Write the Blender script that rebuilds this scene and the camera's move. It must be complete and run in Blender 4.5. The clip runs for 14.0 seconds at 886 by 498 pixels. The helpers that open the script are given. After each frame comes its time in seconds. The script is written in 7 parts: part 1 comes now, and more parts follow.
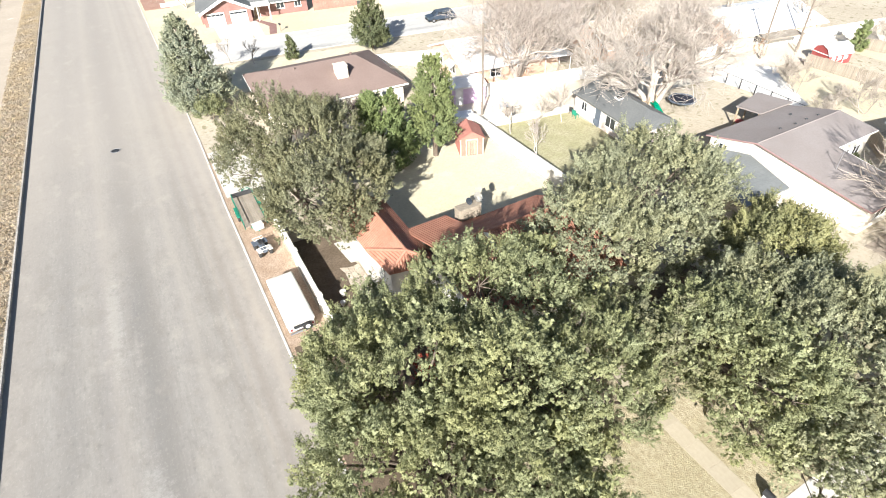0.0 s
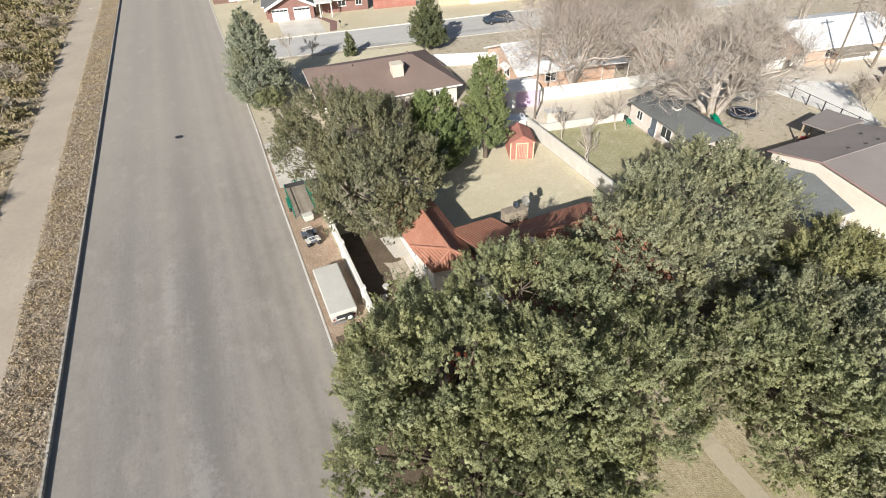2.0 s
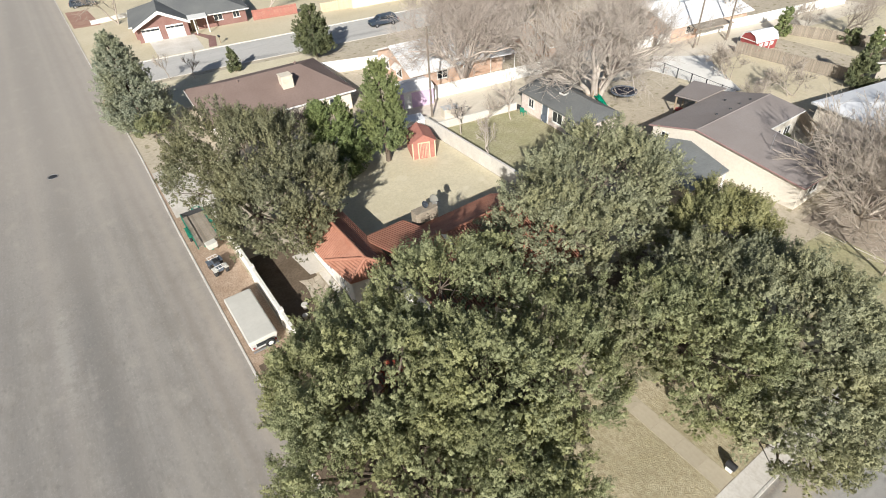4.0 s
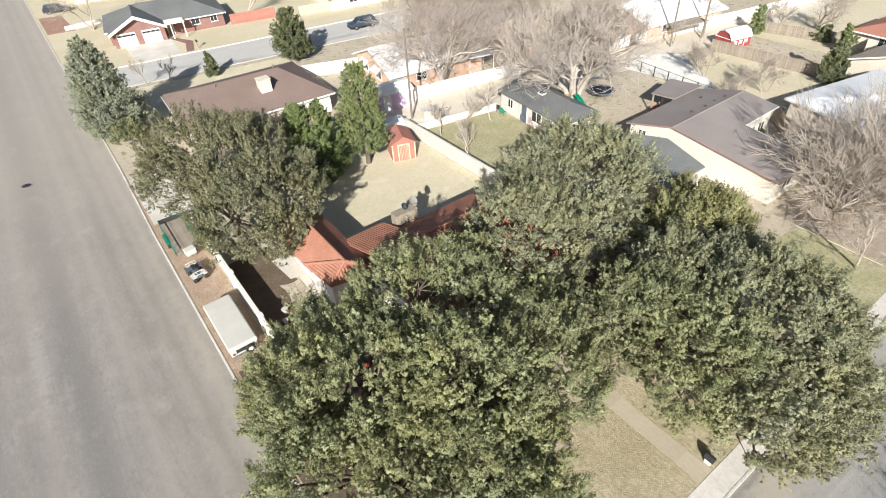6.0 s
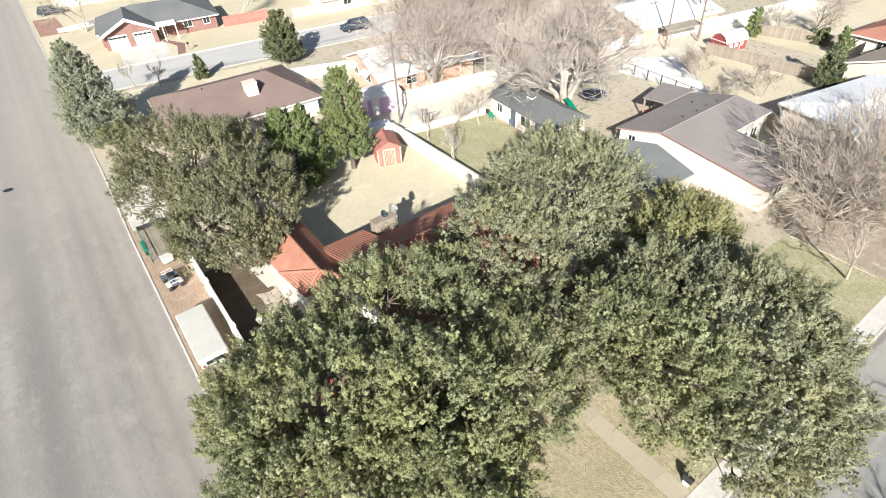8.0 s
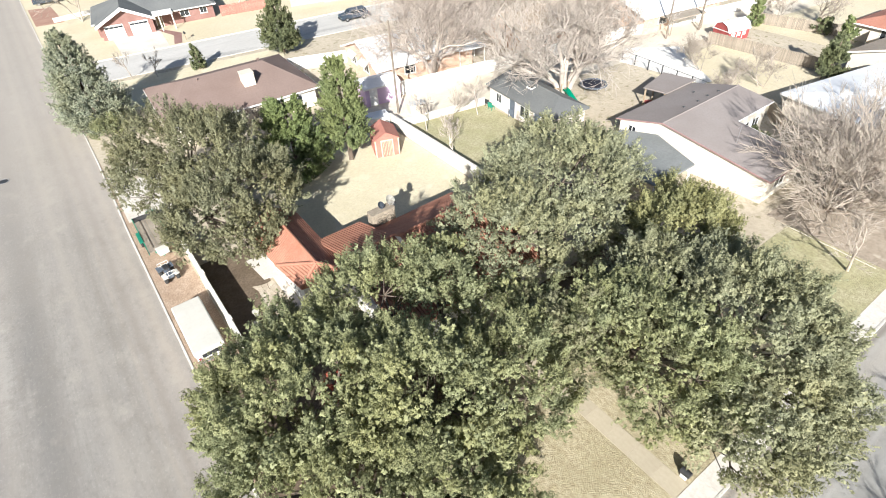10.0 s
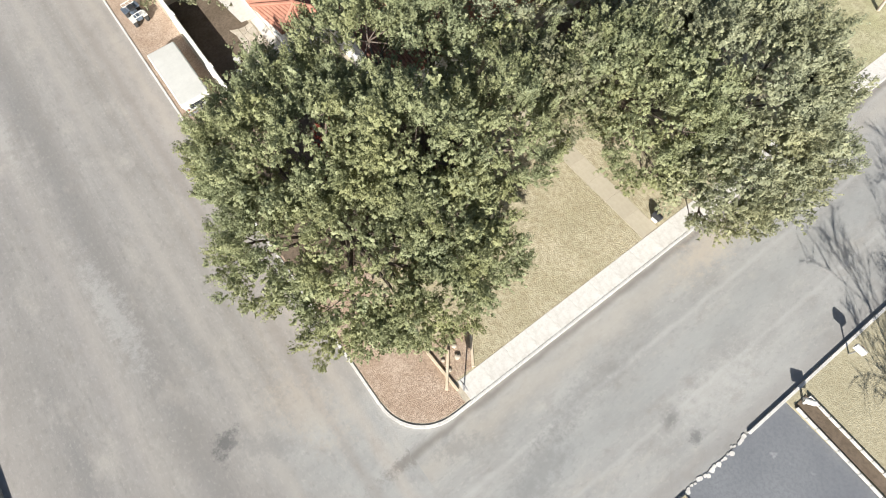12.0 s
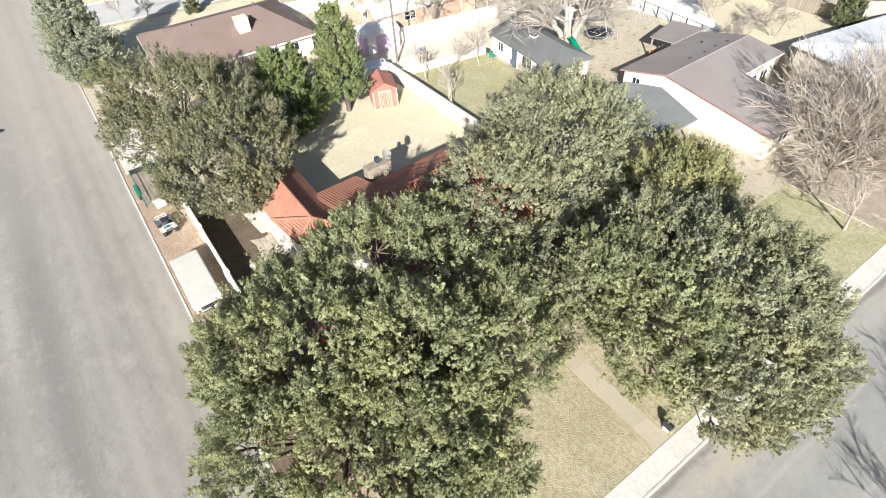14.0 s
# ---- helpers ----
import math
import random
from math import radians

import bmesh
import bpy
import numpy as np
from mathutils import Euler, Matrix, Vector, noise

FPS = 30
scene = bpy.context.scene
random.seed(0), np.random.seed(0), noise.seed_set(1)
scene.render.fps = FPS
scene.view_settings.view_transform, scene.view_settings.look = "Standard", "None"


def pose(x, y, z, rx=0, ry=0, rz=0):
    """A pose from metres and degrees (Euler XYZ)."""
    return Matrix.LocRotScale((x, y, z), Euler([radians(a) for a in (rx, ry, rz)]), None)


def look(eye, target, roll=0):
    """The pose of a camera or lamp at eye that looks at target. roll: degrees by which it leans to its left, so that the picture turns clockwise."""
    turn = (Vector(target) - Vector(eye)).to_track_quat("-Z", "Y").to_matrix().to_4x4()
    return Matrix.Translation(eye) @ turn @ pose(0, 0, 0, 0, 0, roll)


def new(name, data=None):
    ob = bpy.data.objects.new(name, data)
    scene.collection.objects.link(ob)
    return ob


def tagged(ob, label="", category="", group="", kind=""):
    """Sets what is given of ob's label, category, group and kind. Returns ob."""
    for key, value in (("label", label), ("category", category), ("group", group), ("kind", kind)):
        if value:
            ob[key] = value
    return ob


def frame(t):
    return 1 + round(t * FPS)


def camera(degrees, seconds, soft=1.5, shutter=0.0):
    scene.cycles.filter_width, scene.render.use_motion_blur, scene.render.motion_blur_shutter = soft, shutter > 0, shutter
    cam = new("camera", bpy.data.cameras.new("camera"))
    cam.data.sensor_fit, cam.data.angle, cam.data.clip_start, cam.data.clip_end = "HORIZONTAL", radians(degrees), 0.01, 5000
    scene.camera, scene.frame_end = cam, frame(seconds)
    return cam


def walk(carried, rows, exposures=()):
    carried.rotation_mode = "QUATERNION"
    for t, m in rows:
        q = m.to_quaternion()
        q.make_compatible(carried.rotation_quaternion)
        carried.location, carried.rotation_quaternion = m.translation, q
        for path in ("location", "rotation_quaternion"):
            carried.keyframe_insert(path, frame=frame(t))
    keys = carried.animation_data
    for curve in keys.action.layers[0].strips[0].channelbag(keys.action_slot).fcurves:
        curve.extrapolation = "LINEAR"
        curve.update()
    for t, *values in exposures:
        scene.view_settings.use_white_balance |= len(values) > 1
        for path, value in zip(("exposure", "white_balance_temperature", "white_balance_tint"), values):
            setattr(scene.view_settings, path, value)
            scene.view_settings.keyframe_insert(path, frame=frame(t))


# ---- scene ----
cam = camera(79.0, 14.0, soft=1.0)
PATH = [
    (0, (-1.963, -2.237, 28.275), (-1.242, -0.862, 27.015), -2.6),
    (0.5, (-1.812, -2.292, 28.298), (-1.204, -0.858, 27.044), -2.4),
    (1, (-1.879, -2.326, 28.306), (-1.287, -0.883, 27.054), -2.3),
    (1.5, (-2.036, -2.396, 28.333), (-1.45, -0.951, 27.082), -2.3),
    (2, (-2.245, -2.368, 28.355), (-1.66, -0.921, 27.104), -2.4),
    (2.5, (-2.208, -2.361, 28.364), (-1.573, -0.937, 27.112), -2.8),
    (3, (-2.129, -2.385, 28.454), (-1.367, -1.03, 27.195), -3.3),
    (3.2, (-2.055, -2.339, 28.457), (-1.263, -1.002, 27.198), -3.3),
    (5.5, (-1.657, -2.464, 28.411), (-0.783, -1.181, 27.151), -3.7),
    (6, (-1.447, -2.698, 28.413), (-0.561, -1.421, 27.154), -3.7),
    (6.5, (-1.059, -2.966, 28.404), (-0.176, -1.688, 27.144), -3.7),
    (7, (-0.479, -3.091, 28.341), (0.4, -1.811, 27.08), -3.8),
    (7.5, (0.269, -2.979, 28.239), (1.147, -1.696, 26.981), -3.8),
    (9.8, (1.002, -2.803, 28.017), (1.879, -1.511, 26.768), -3.8),
    (10, (0.99, -2.786, 27.987), (1.853, -1.514, 26.707), -3.9),
    (10.5, (0.81, -3.044, 27.799), (1.53, -1.954, 26.284), -4.5),
    (10.7, (0.823, -3.215, 27.811), (1.436, -2.255, 26.166), -5.1),
    (10.8, (0.894, -3.229, 27.824), (1.444, -2.34, 26.119), -5.9),
    (11, (1.109, -3.124, 27.867), (1.567, -2.35, 26.081), -6.9),
    (11.5, (1.527, -3.057, 27.988), (1.925, -2.349, 26.16), -8.0),
    (12, (1.698, -3.073, 28.041), (2.094, -2.366, 26.213), -8.0),
    (12.5, (1.793, -2.866, 28.094), (2.27, -2.062, 26.326), -6.5),
    (12.6, (1.78, -2.865, 28.105), (2.3, -1.999, 26.379), -6.0),
    (12.8, (1.67, -2.971, 28.173), (2.328, -1.961, 26.577), -4.9),
    (13, (1.591, -3.084, 28.238), (2.365, -1.907, 26.818), -4.3),
    (13.5, (1.62, -3.075, 28.312), (2.394, -1.893, 26.896), -4.2),
    (14, (1.652, -3.015, 28.341), (2.421, -1.831, 26.925), -4.2),
]
EXPOSURES = [(0.0, 1.37, 6330, 10), (0.5, 1.13, 6280, 10), (1.0, 0.95, 6400, 10), (1.5, 0.67, 6500, 10), (2.0, 0.54, 6500, 10), (3.0, 0.52, 6500, 10), (5.5, 0.67, 6436, 10), (6.5, 0.82, 6410, 10), (7.5, 0.93, 6367, 10), (10.0, 1.13, 6300, 10), (10.5, 1.06, 6300, 10), (12.0, 1.04, 6300, 10), (12.5, 1.05, 6300, 10), (13.0, 1.22, 6300, 10), (14.0, 1.07, 6300, 10)]
walk(cam, [(t, look(eye, target, roll)) for t, eye, target, roll in PATH], EXPOSURES)

# ---- light ----
SUN_ELEV, SUN_AZ = radians(27.5), radians(221.5)
world = bpy.data.worlds.new("sky_world")
world.use_nodes = True
scene.world = world
wn, wl = world.node_tree.nodes, world.node_tree.links
sky = wn.new("ShaderNodeTexSky")
sky.sky_type, sky.sun_disc = "NISHITA", False
sky.sun_elevation, sky.sun_rotation = SUN_ELEV, SUN_AZ
sky.air_density, sky.dust_density = 1.0, 1.2
wl.new(sky.outputs["Color"], wn["Background"].inputs["Color"])
wn["Background"].inputs["Strength"].default_value = 0.05
sun_data = bpy.data.lights.new("sun", "SUN")
sun_data.energy, sun_data.angle, sun_data.color = 5.0, radians(0.55), (1.0, 0.972, 0.91)
sun = new("sun", sun_data)
sun_dir = Vector((math.sin(SUN_AZ) * math.cos(SUN_ELEV), math.cos(SUN_AZ) * math.cos(SUN_ELEV), math.sin(SUN_ELEV)))
sun.matrix_world = look(sun_dir * 200, (0, 0, 0))


# ---- materials ----
def mat(name, c1, c2, c3=None, rough=0.85, big=0.4, fine=8.0, bump=0.0, bump_scale=30.0, metal=0.0, stretch=(1, 1, 1), spec=0.3,
        random_amount=0.0, fine_amount=0.5, speck=None, speck_scale=3.0, speck_at=0.62, coord="Object"):
    """Two-scale noise between c1 and c2 (large) and c3 (fine), optional specks, bump and per-object variation."""
    m = bpy.data.materials.new(name)
    m.use_nodes = True
    n, l = m.node_tree.nodes, m.node_tree.links
    b = n["Principled BSDF"]
    tc = n.new("ShaderNodeTexCoord")
    mp = n.new("ShaderNodeMapping")
    mp.inputs["Scale"].default_value = stretch
    l.new(tc.outputs[coord], mp.inputs["Vector"])
    n1 = n.new("ShaderNodeTexNoise")
    n1.inputs["Scale"].default_value, n1.inputs["Detail"].default_value = big, 5
    n2 = n.new("ShaderNodeTexNoise")
    n2.inputs["Scale"].default_value, n2.inputs["Detail"].default_value = fine, 6
    n2.inputs["Roughness"].default_value = 0.7
    for t in (n1, n2):
        l.new(mp.outputs["Vector"], t.inputs["Vector"])
    r1 = n.new("ShaderNodeMapRange")
    r1.inputs["From Min"].default_value, r1.inputs["From Max"].default_value = 0.35, 0.65
    l.new(n1.outputs["Fac"], r1.inputs["Value"])
    mx = n.new("ShaderNodeMixRGB")
    mx.inputs["Color1"].default_value, mx.inputs["Color2"].default_value = (*c1, 1), (*c2, 1)
    l.new(r1.outputs["Result"], mx.inputs["Fac"])
    r2 = n.new("ShaderNodeMapRange")
    r2.inputs["From Min"].default_value, r2.inputs["From Max"].default_value = 0.42, 0.62
    r2.inputs["To Max"].default_value = fine_amount
    l.new(n2.outputs["Fac"], r2.inputs["Value"])
    my = n.new("ShaderNodeMixRGB")
    my.inputs["Color2"].default_value = (*(c3 or tuple(0.6 * v for v in c1)), 1)
    l.new(mx.outputs["Color"], my.inputs["Color1"])
    l.new(r2.outputs["Result"], my.inputs["Fac"])
    out = my.outputs["Color"]
    if speck:
        n3 = n.new("ShaderNodeTexNoise")
        n3.inputs["Scale"].default_value, n3.inputs["Detail"].default_value = speck_scale, 3
        l.new(tc.outputs[coord], n3.inputs["Vector"])
        r3 = n.new("ShaderNodeMapRange")
        r3.inputs["From Min"].default_value, r3.inputs["From Max"].default_value = speck_at, speck_at + 0.08
        l.new(n3.outputs["Fac"], r3.inputs["Value"])
        mz = n.new("ShaderNodeMixRGB")
        mz.inputs["Color2"].default_value = (*speck, 1)
        l.new(out, mz.inputs["Color1"])
        l.new(r3.outputs["Result"], mz.inputs["Fac"])
        out = mz.outputs["Color"]
    if random_amount:
        oi = n.new("ShaderNodeObjectInfo")
        rr = n.new("ShaderNodeMapRange")
        rr.inputs["To Min"].default_value, rr.inputs["To Max"].default_value = 1 - random_amount, 1 + random_amount
        l.new(oi.outputs["Random"], rr.inputs["Value"])
        hv = n.new("ShaderNodeHueSaturation")
        l.new(rr.outputs["Result"], hv.inputs["Value"])
        l.new(out, hv.inputs["Color"])
        out = hv.outputs["Color"]
    l.new(out, b.inputs["Base Color"])
    b.inputs["Roughness"].default_value, b.inputs["Metallic"].default_value = rough, metal
    b.inputs["Specular IOR Level"].default_value = spec
    if bump:
        n4 = n.new("ShaderNodeTexNoise")
        n4.inputs["Scale"].default_value, n4.inputs["Detail"].default_value = bump_scale, 6
        l.new(tc.outputs[coord], n4.inputs["Vector"])
        bp = n.new("ShaderNodeBump")
        bp.inputs["Strength"].default_value, bp.inputs["Distance"].default_value = min(1.0, bump), 0.05
        l.new(n4.outputs["Fac"], bp.inputs["Height"])
        l.new(bp.outputs["Normal"], b.inputs["Normal"])
    return m


def leaf_mat(name, dark, light, tip, see_through=0.25, rough=0.5, clump=0.9):
    """Foliage: colour varies leaf by leaf and clump by clump, a little light passes through."""
    m = bpy.data.materials.new(name)
    m.use_nodes = True
    n, l = m.node_tree.nodes, m.node_tree.links
    b, o = n["Principled BSDF"], n["Material Output"]
    g = n.new("ShaderNodeNewGeometry")
    tc = n.new("ShaderNodeTexCoord")
    nz = n.new("ShaderNodeTexNoise")
    nz.inputs["Scale"].default_value, nz.inputs["Detail"].default_value = clump, 3
    l.new(tc.outputs["Object"], nz.inputs["Vector"])
    r = n.new("ShaderNodeMapRange")
    r.inputs["From Min"].default_value, r.inputs["From Max"].default_value = 0.35, 0.65
    l.new(nz.outputs["Fac"], r.inputs["Value"])
    mx = n.new("ShaderNodeMixRGB")
    mx.inputs["Color1"].default_value, mx.inputs["Color2"].default_value = (*dark, 1), (*light, 1)
    ad = n.new("ShaderNodeMath")
    ad.operation = "MULTIPLY_ADD"
    ad.inputs[1].default_value, ad.inputs[2].default_value = 0.42, 0.11
    l.new(g.outputs["Random Per Island"], ad.inputs[0])
    ad2 = n.new("ShaderNodeMath")
    ad2.operation = "MULTIPLY_ADD"
    ad2.inputs[1].default_value = 0.45
    ad2.use_clamp = True
    l.new(r.outputs["Result"], ad2.inputs[0])
    l.new(ad.outputs[0], ad2.inputs[2])
    l.new(ad2.outputs[0], mx.inputs["Fac"])
    tp = n.new("ShaderNodeMixRGB")
    tp.inputs["Color2"].default_value = (*tip, 1)
    l.new(mx.outputs["Color"], tp.inputs["Color1"])
    rt = n.new("ShaderNodeMapRange")
    rt.inputs["From Min"].default_value, rt.inputs["From Max"].default_value = 0.84, 0.88
    rt.inputs["To Max"].default_value = 0.35
    l.new(g.outputs["Random Per Island"], rt.inputs["Value"])
    l.new(rt.outputs["Result"], tp.inputs["Fac"])
    drift = n.new("ShaderNodeTexNoise")
    drift.inputs["Scale"].default_value, drift.inputs["Detail"].default_value = 0.33, 3
    l.new(tc.outputs["Object"], drift.inputs["Vector"])
    rd = n.new("ShaderNodeMapRange")
    rd.inputs["From Min"].default_value, rd.inputs["From Max"].default_value = 0.36, 0.66
    l.new(drift.outputs["Fac"], rd.inputs["Value"])
    warm = n.new("ShaderNodeMixRGB")
    warm.inputs["Color1"].default_value, warm.inputs["Color2"].default_value = (0.98, 1.0, 0.99, 1), (1.06, 1.02, 0.86, 1)
    l.new(rd.outputs["Result"], warm.inputs["Fac"])
    tinted = n.new("ShaderNodeMixRGB")
    tinted.blend_type = "MULTIPLY"
    tinted.inputs["Fac"].default_value = 1.0
    l.new(tp.outputs["Color"], tinted.inputs["Color1"])
    l.new(warm.outputs["Color"], tinted.inputs["Color2"])
    l.new(tinted.outputs["Color"], b.inputs["Base Color"])
    b.inputs["Roughness"].default_value = rough
    b.inputs["Specular IOR Level"].default_value = 0.16
    tr = n.new("ShaderNodeBsdfTranslucent")
    l.new(tinted.outputs["Color"], tr.inputs["Color"])
    ms = n.new("ShaderNodeMixShader")
    ms.inputs["Fac"].default_value = see_through
    l.new(b.outputs["BSDF"], ms.inputs[1])
    l.new(tr.outputs["BSDF"], ms.inputs[2])
    l.new(ms.outputs["Shader"], o.inputs["Surface"])
    return m


def road_mat(name, base, worn, dust, oil, along="Y", lanes=()):
    """Old asphalt: grain, long wear streaks along the road, pale dust in patches, dark stains."""
    m = mat(name, base, worn, None, rough=0.9, big=0.12, fine=5.0, bump=0.35, bump_scale=60.0, fine_amount=0.22,
            stretch=(1, 0.12, 1) if along == "Y" else (0.12, 1, 1))
    n, l = m.node_tree.nodes, m.node_tree.links
    b = n["Principled BSDF"]
    src = b.inputs["Base Color"].links[0].from_socket
    tc = n.new("ShaderNodeTexCoord")
    for colour, scale, lo, hi, amount, st in ((dust, 0.16, 0.52, 0.72, 0.75, (1.6, 0.25, 1) if along == "Y" else (0.25, 1.6, 1)),
                                              (oil, 0.30, 0.56, 0.80, 0.5, (1.5, 0.22, 1) if along == "Y" else (0.22, 1.5, 1)), (dust, 1.3, 0.62, 0.76, 0.5, (1, 0.45, 1)), (oil, 3.2, 0.56, 0.74, 0.34, (1, 0.6, 1)), (dust, 7.0, 0.55, 0.74, 0.36, (1, 0.8, 1))):
        mp = n.new("ShaderNodeMapping")
        mp.inputs["Scale"].default_value = st
        l.new(tc.outputs["Object"], mp.inputs["Vector"])
        nz = n.new("ShaderNodeTexNoise")
        nz.inputs["Scale"].default_value, nz.inputs["Detail"].default_value = scale, 5
        l.new(mp.outputs["Vector"], nz.inputs["Vector"])
        r = n.new("ShaderNodeMapRange")
        r.inputs["From Min"].default_value, r.inputs["From Max"].default_value, r.inputs["To Max"].default_value = lo, hi, amount
        l.new(nz.outputs["Fac"], r.inputs["Value"])
        x = n.new("ShaderNodeMixRGB")
        x.inputs["Color2"].default_value = (*colour, 1)
        l.new(r.outputs["Result"], x.inputs["Fac"])
        l.new(src, x.inputs["Color1"])
        src = x.outputs["Color"]
    sep = n.new("ShaderNodeSeparateXYZ")
    l.new(tc.outputs["Object"], sep.inputs[0])
    for centre, half, colour, amount in lanes:
        d = n.new("ShaderNodeMath")
        d.operation = "SUBTRACT"
        d.inputs[1].default_value = centre
        l.new(sep.outputs["X" if along == "Y" else "Y"], d.inputs[0])
        a = n.new("ShaderNodeMath")
        a.operation = "ABSOLUTE"
        l.new(d.outputs[0], a.inputs[0])
        r = n.new("ShaderNodeMapRange")
        r.interpolation_type = "SMOOTHSTEP"
        r.inputs["From Min"].default_value, r.inputs["From Max"].default_value = half, 0.0
        r.inputs["To Max"].default_value = amount
        l.new(a.outputs[0], r.inputs["Value"])
        x = n.new("ShaderNodeMixRGB")
        x.inputs["Color2"].default_value = (*colour, 1)
        l.new(r.outputs["Result"], x.inputs["Fac"])
        l.new(src, x.inputs["Color1"])
        src = x.outputs["Color"]
    l.new(src, b.inputs["Base Color"])
    return m


def glass_mat(name, tint):
    m = bpy.data.materials.new(name)
    m.use_nodes = True
    b = m.node_tree.nodes["Principled BSDF"]
    b.inputs["Base Color"].default_value = (*tint, 1)
    b.inputs["Roughness"].default_value, b.inputs["Specular IOR Level"].default_value = 0.06, 0.7
    return m


M = {}
M["road_a"] = road_mat("old_asphalt", (0.261, 0.242, 0.219), (0.313, 0.291, 0.263), (0.32, 0.294, 0.26), (0.145, 0.138, 0.131), "Y",
                       ((-1.6, 3.0, (0.36, 0.322, 0.283), 0.7), (-16.6, 2.2, (0.31, 0.28, 0.247), 0.7), (-8.6, 1.6, (0.165, 0.16, 0.155), 0.5),
                        (-6.0, 0.9, (0.28, 0.26, 0.24), 0.4), (-11.3, 0.8, (0.275, 0.255, 0.24), 0.35), (-3.9, 0.5, (0.20, 0.175, 0.15), 0.25), (-3.1, 0.3, (0.34, 0.30, 0.255), 0.5), (-4.7, 0.5, (0.33, 0.30, 0.265), 0.4), (-13.6, 1.2, (0.19, 0.18, 0.17), 0.35)))
M["road_b"] = road_mat("grey_asphalt", (0.345, 0.338, 0.32), (0.395, 0.385, 0.363), (0.44, 0.41, 0.37), (0.19, 0.19, 0.185), "X")


def blend_streets(target, other):
    """Lets the side street's grey run out over the crossing: the wide street's colour gives way near the corner."""
    n, l = target.node_tree.nodes, target.node_tree.links
    b = n["Principled BSDF"]
    src = b.inputs["Base Color"].links[0].from_socket
    tc = n.new("ShaderNodeTexCoord")
    nz = n.new("ShaderNodeTexNoise")
    nz.inputs["Scale"].default_value, nz.inputs["Detail"].default_value = 0.35, 5
    l.new(tc.outputs["Object"], nz.inputs["Vector"])
    sep = n.new("ShaderNodeSeparateXYZ")
    l.new(tc.outputs["Object"], sep.inputs[0])
    fac = None
    for axis, lo, hi in (("X", -7.5, -4.0), ("Y", 7.0, 2.0)):
        a = n.new("ShaderNodeMath")
        a.operation = "MULTIPLY_ADD"
        a.inputs[1].default_value = 7.0
        l.new(nz.outputs["Fac"], a.inputs[0])
        l.new(sep.outputs[axis], a.inputs[2])
        r = n.new("ShaderNodeMapRange")
        r.interpolation_type = "SMOOTHSTEP"
        r.inputs["From Min"].default_value, r.inputs["From Max"].default_value = lo + 3.5, hi + 3.5
        l.new(a.outputs[0], r.inputs["Value"])
        if fac is None:
            fac = r.outputs["Result"]
        else:
            m = n.new("ShaderNodeMath")
            m.operation = "MULTIPLY"
            l.new(fac, m.inputs[0])
            l.new(r.outputs["Result"], m.inputs[1])
            fac = m.outputs[0]
    st = n.new("ShaderNodeTexNoise")
    st.inputs["Scale"].default_value, st.inputs["Detail"].default_value, st.inputs["Roughness"].default_value = 0.42, 9, 0.68
    sm = n.new("ShaderNodeMapping")
    sm.inputs["Scale"].default_value, sm.inputs["Rotation"].default_value = (0.45, 1.2, 1), (0, 0, 0.35)
    l.new(tc.outputs["Object"], sm.inputs["Vector"])
    l.new(sm.outputs["Vector"], st.inputs["Vector"])
    rs = n.new("ShaderNodeMapRange")
    rs.inputs["From Min"].default_value, rs.inputs["From Max"].default_value = 0.42, 0.80
    l.new(st.outputs["Fac"], rs.inputs["Value"])
    g = n.new("ShaderNodeMixRGB")
    g.inputs["Color1"].default_value, g.inputs["Color2"].default_value = (*other[0], 1), (*other[1], 1)
    l.new(rs.outputs["Result"], g.inputs["Fac"])
    x = n.new("ShaderNodeMixRGB")
    l.new(fac, x.inputs["Fac"])
    l.new(src, x.inputs["Color1"])
    l.new(g.outputs["Color"], x.inputs["Color2"])
    cr = n.new("ShaderNodeTexVoronoi")
    cr.feature = "DISTANCE_TO_EDGE"
    cr.inputs["Scale"].default_value = 0.16
    wob = n.new("ShaderNodeMixRGB")
    wob.blend_type = "ADD"
    wob.inputs["Fac"].default_value = 1.4
    l.new(tc.outputs["Object"], wob.inputs["Color1"])
    l.new(st.outputs["Color"], wob.inputs["Color2"])
    l.new(wob.outputs["Color"], cr.inputs["Vector"])
    rc = n.new("ShaderNodeMapRange")
    rc.inputs["From Min"].default_value, rc.inputs["From Max"].default_value = 0.006, 0.0
    rc.inputs["To Max"].default_value = 0.06
    l.new(cr.outputs["Distance"], rc.inputs["Value"])
    y = n.new("ShaderNodeMixRGB")
    y.inputs["Color2"].default_value = (0.10, 0.095, 0.09, 1)
    l.new(rc.outputs["Result"], y.inputs["Fac"])
    l.new(x.outputs["Color"], y.inputs["Color1"])
    l.new(y.outputs["Color"], b.inputs["Base Color"])


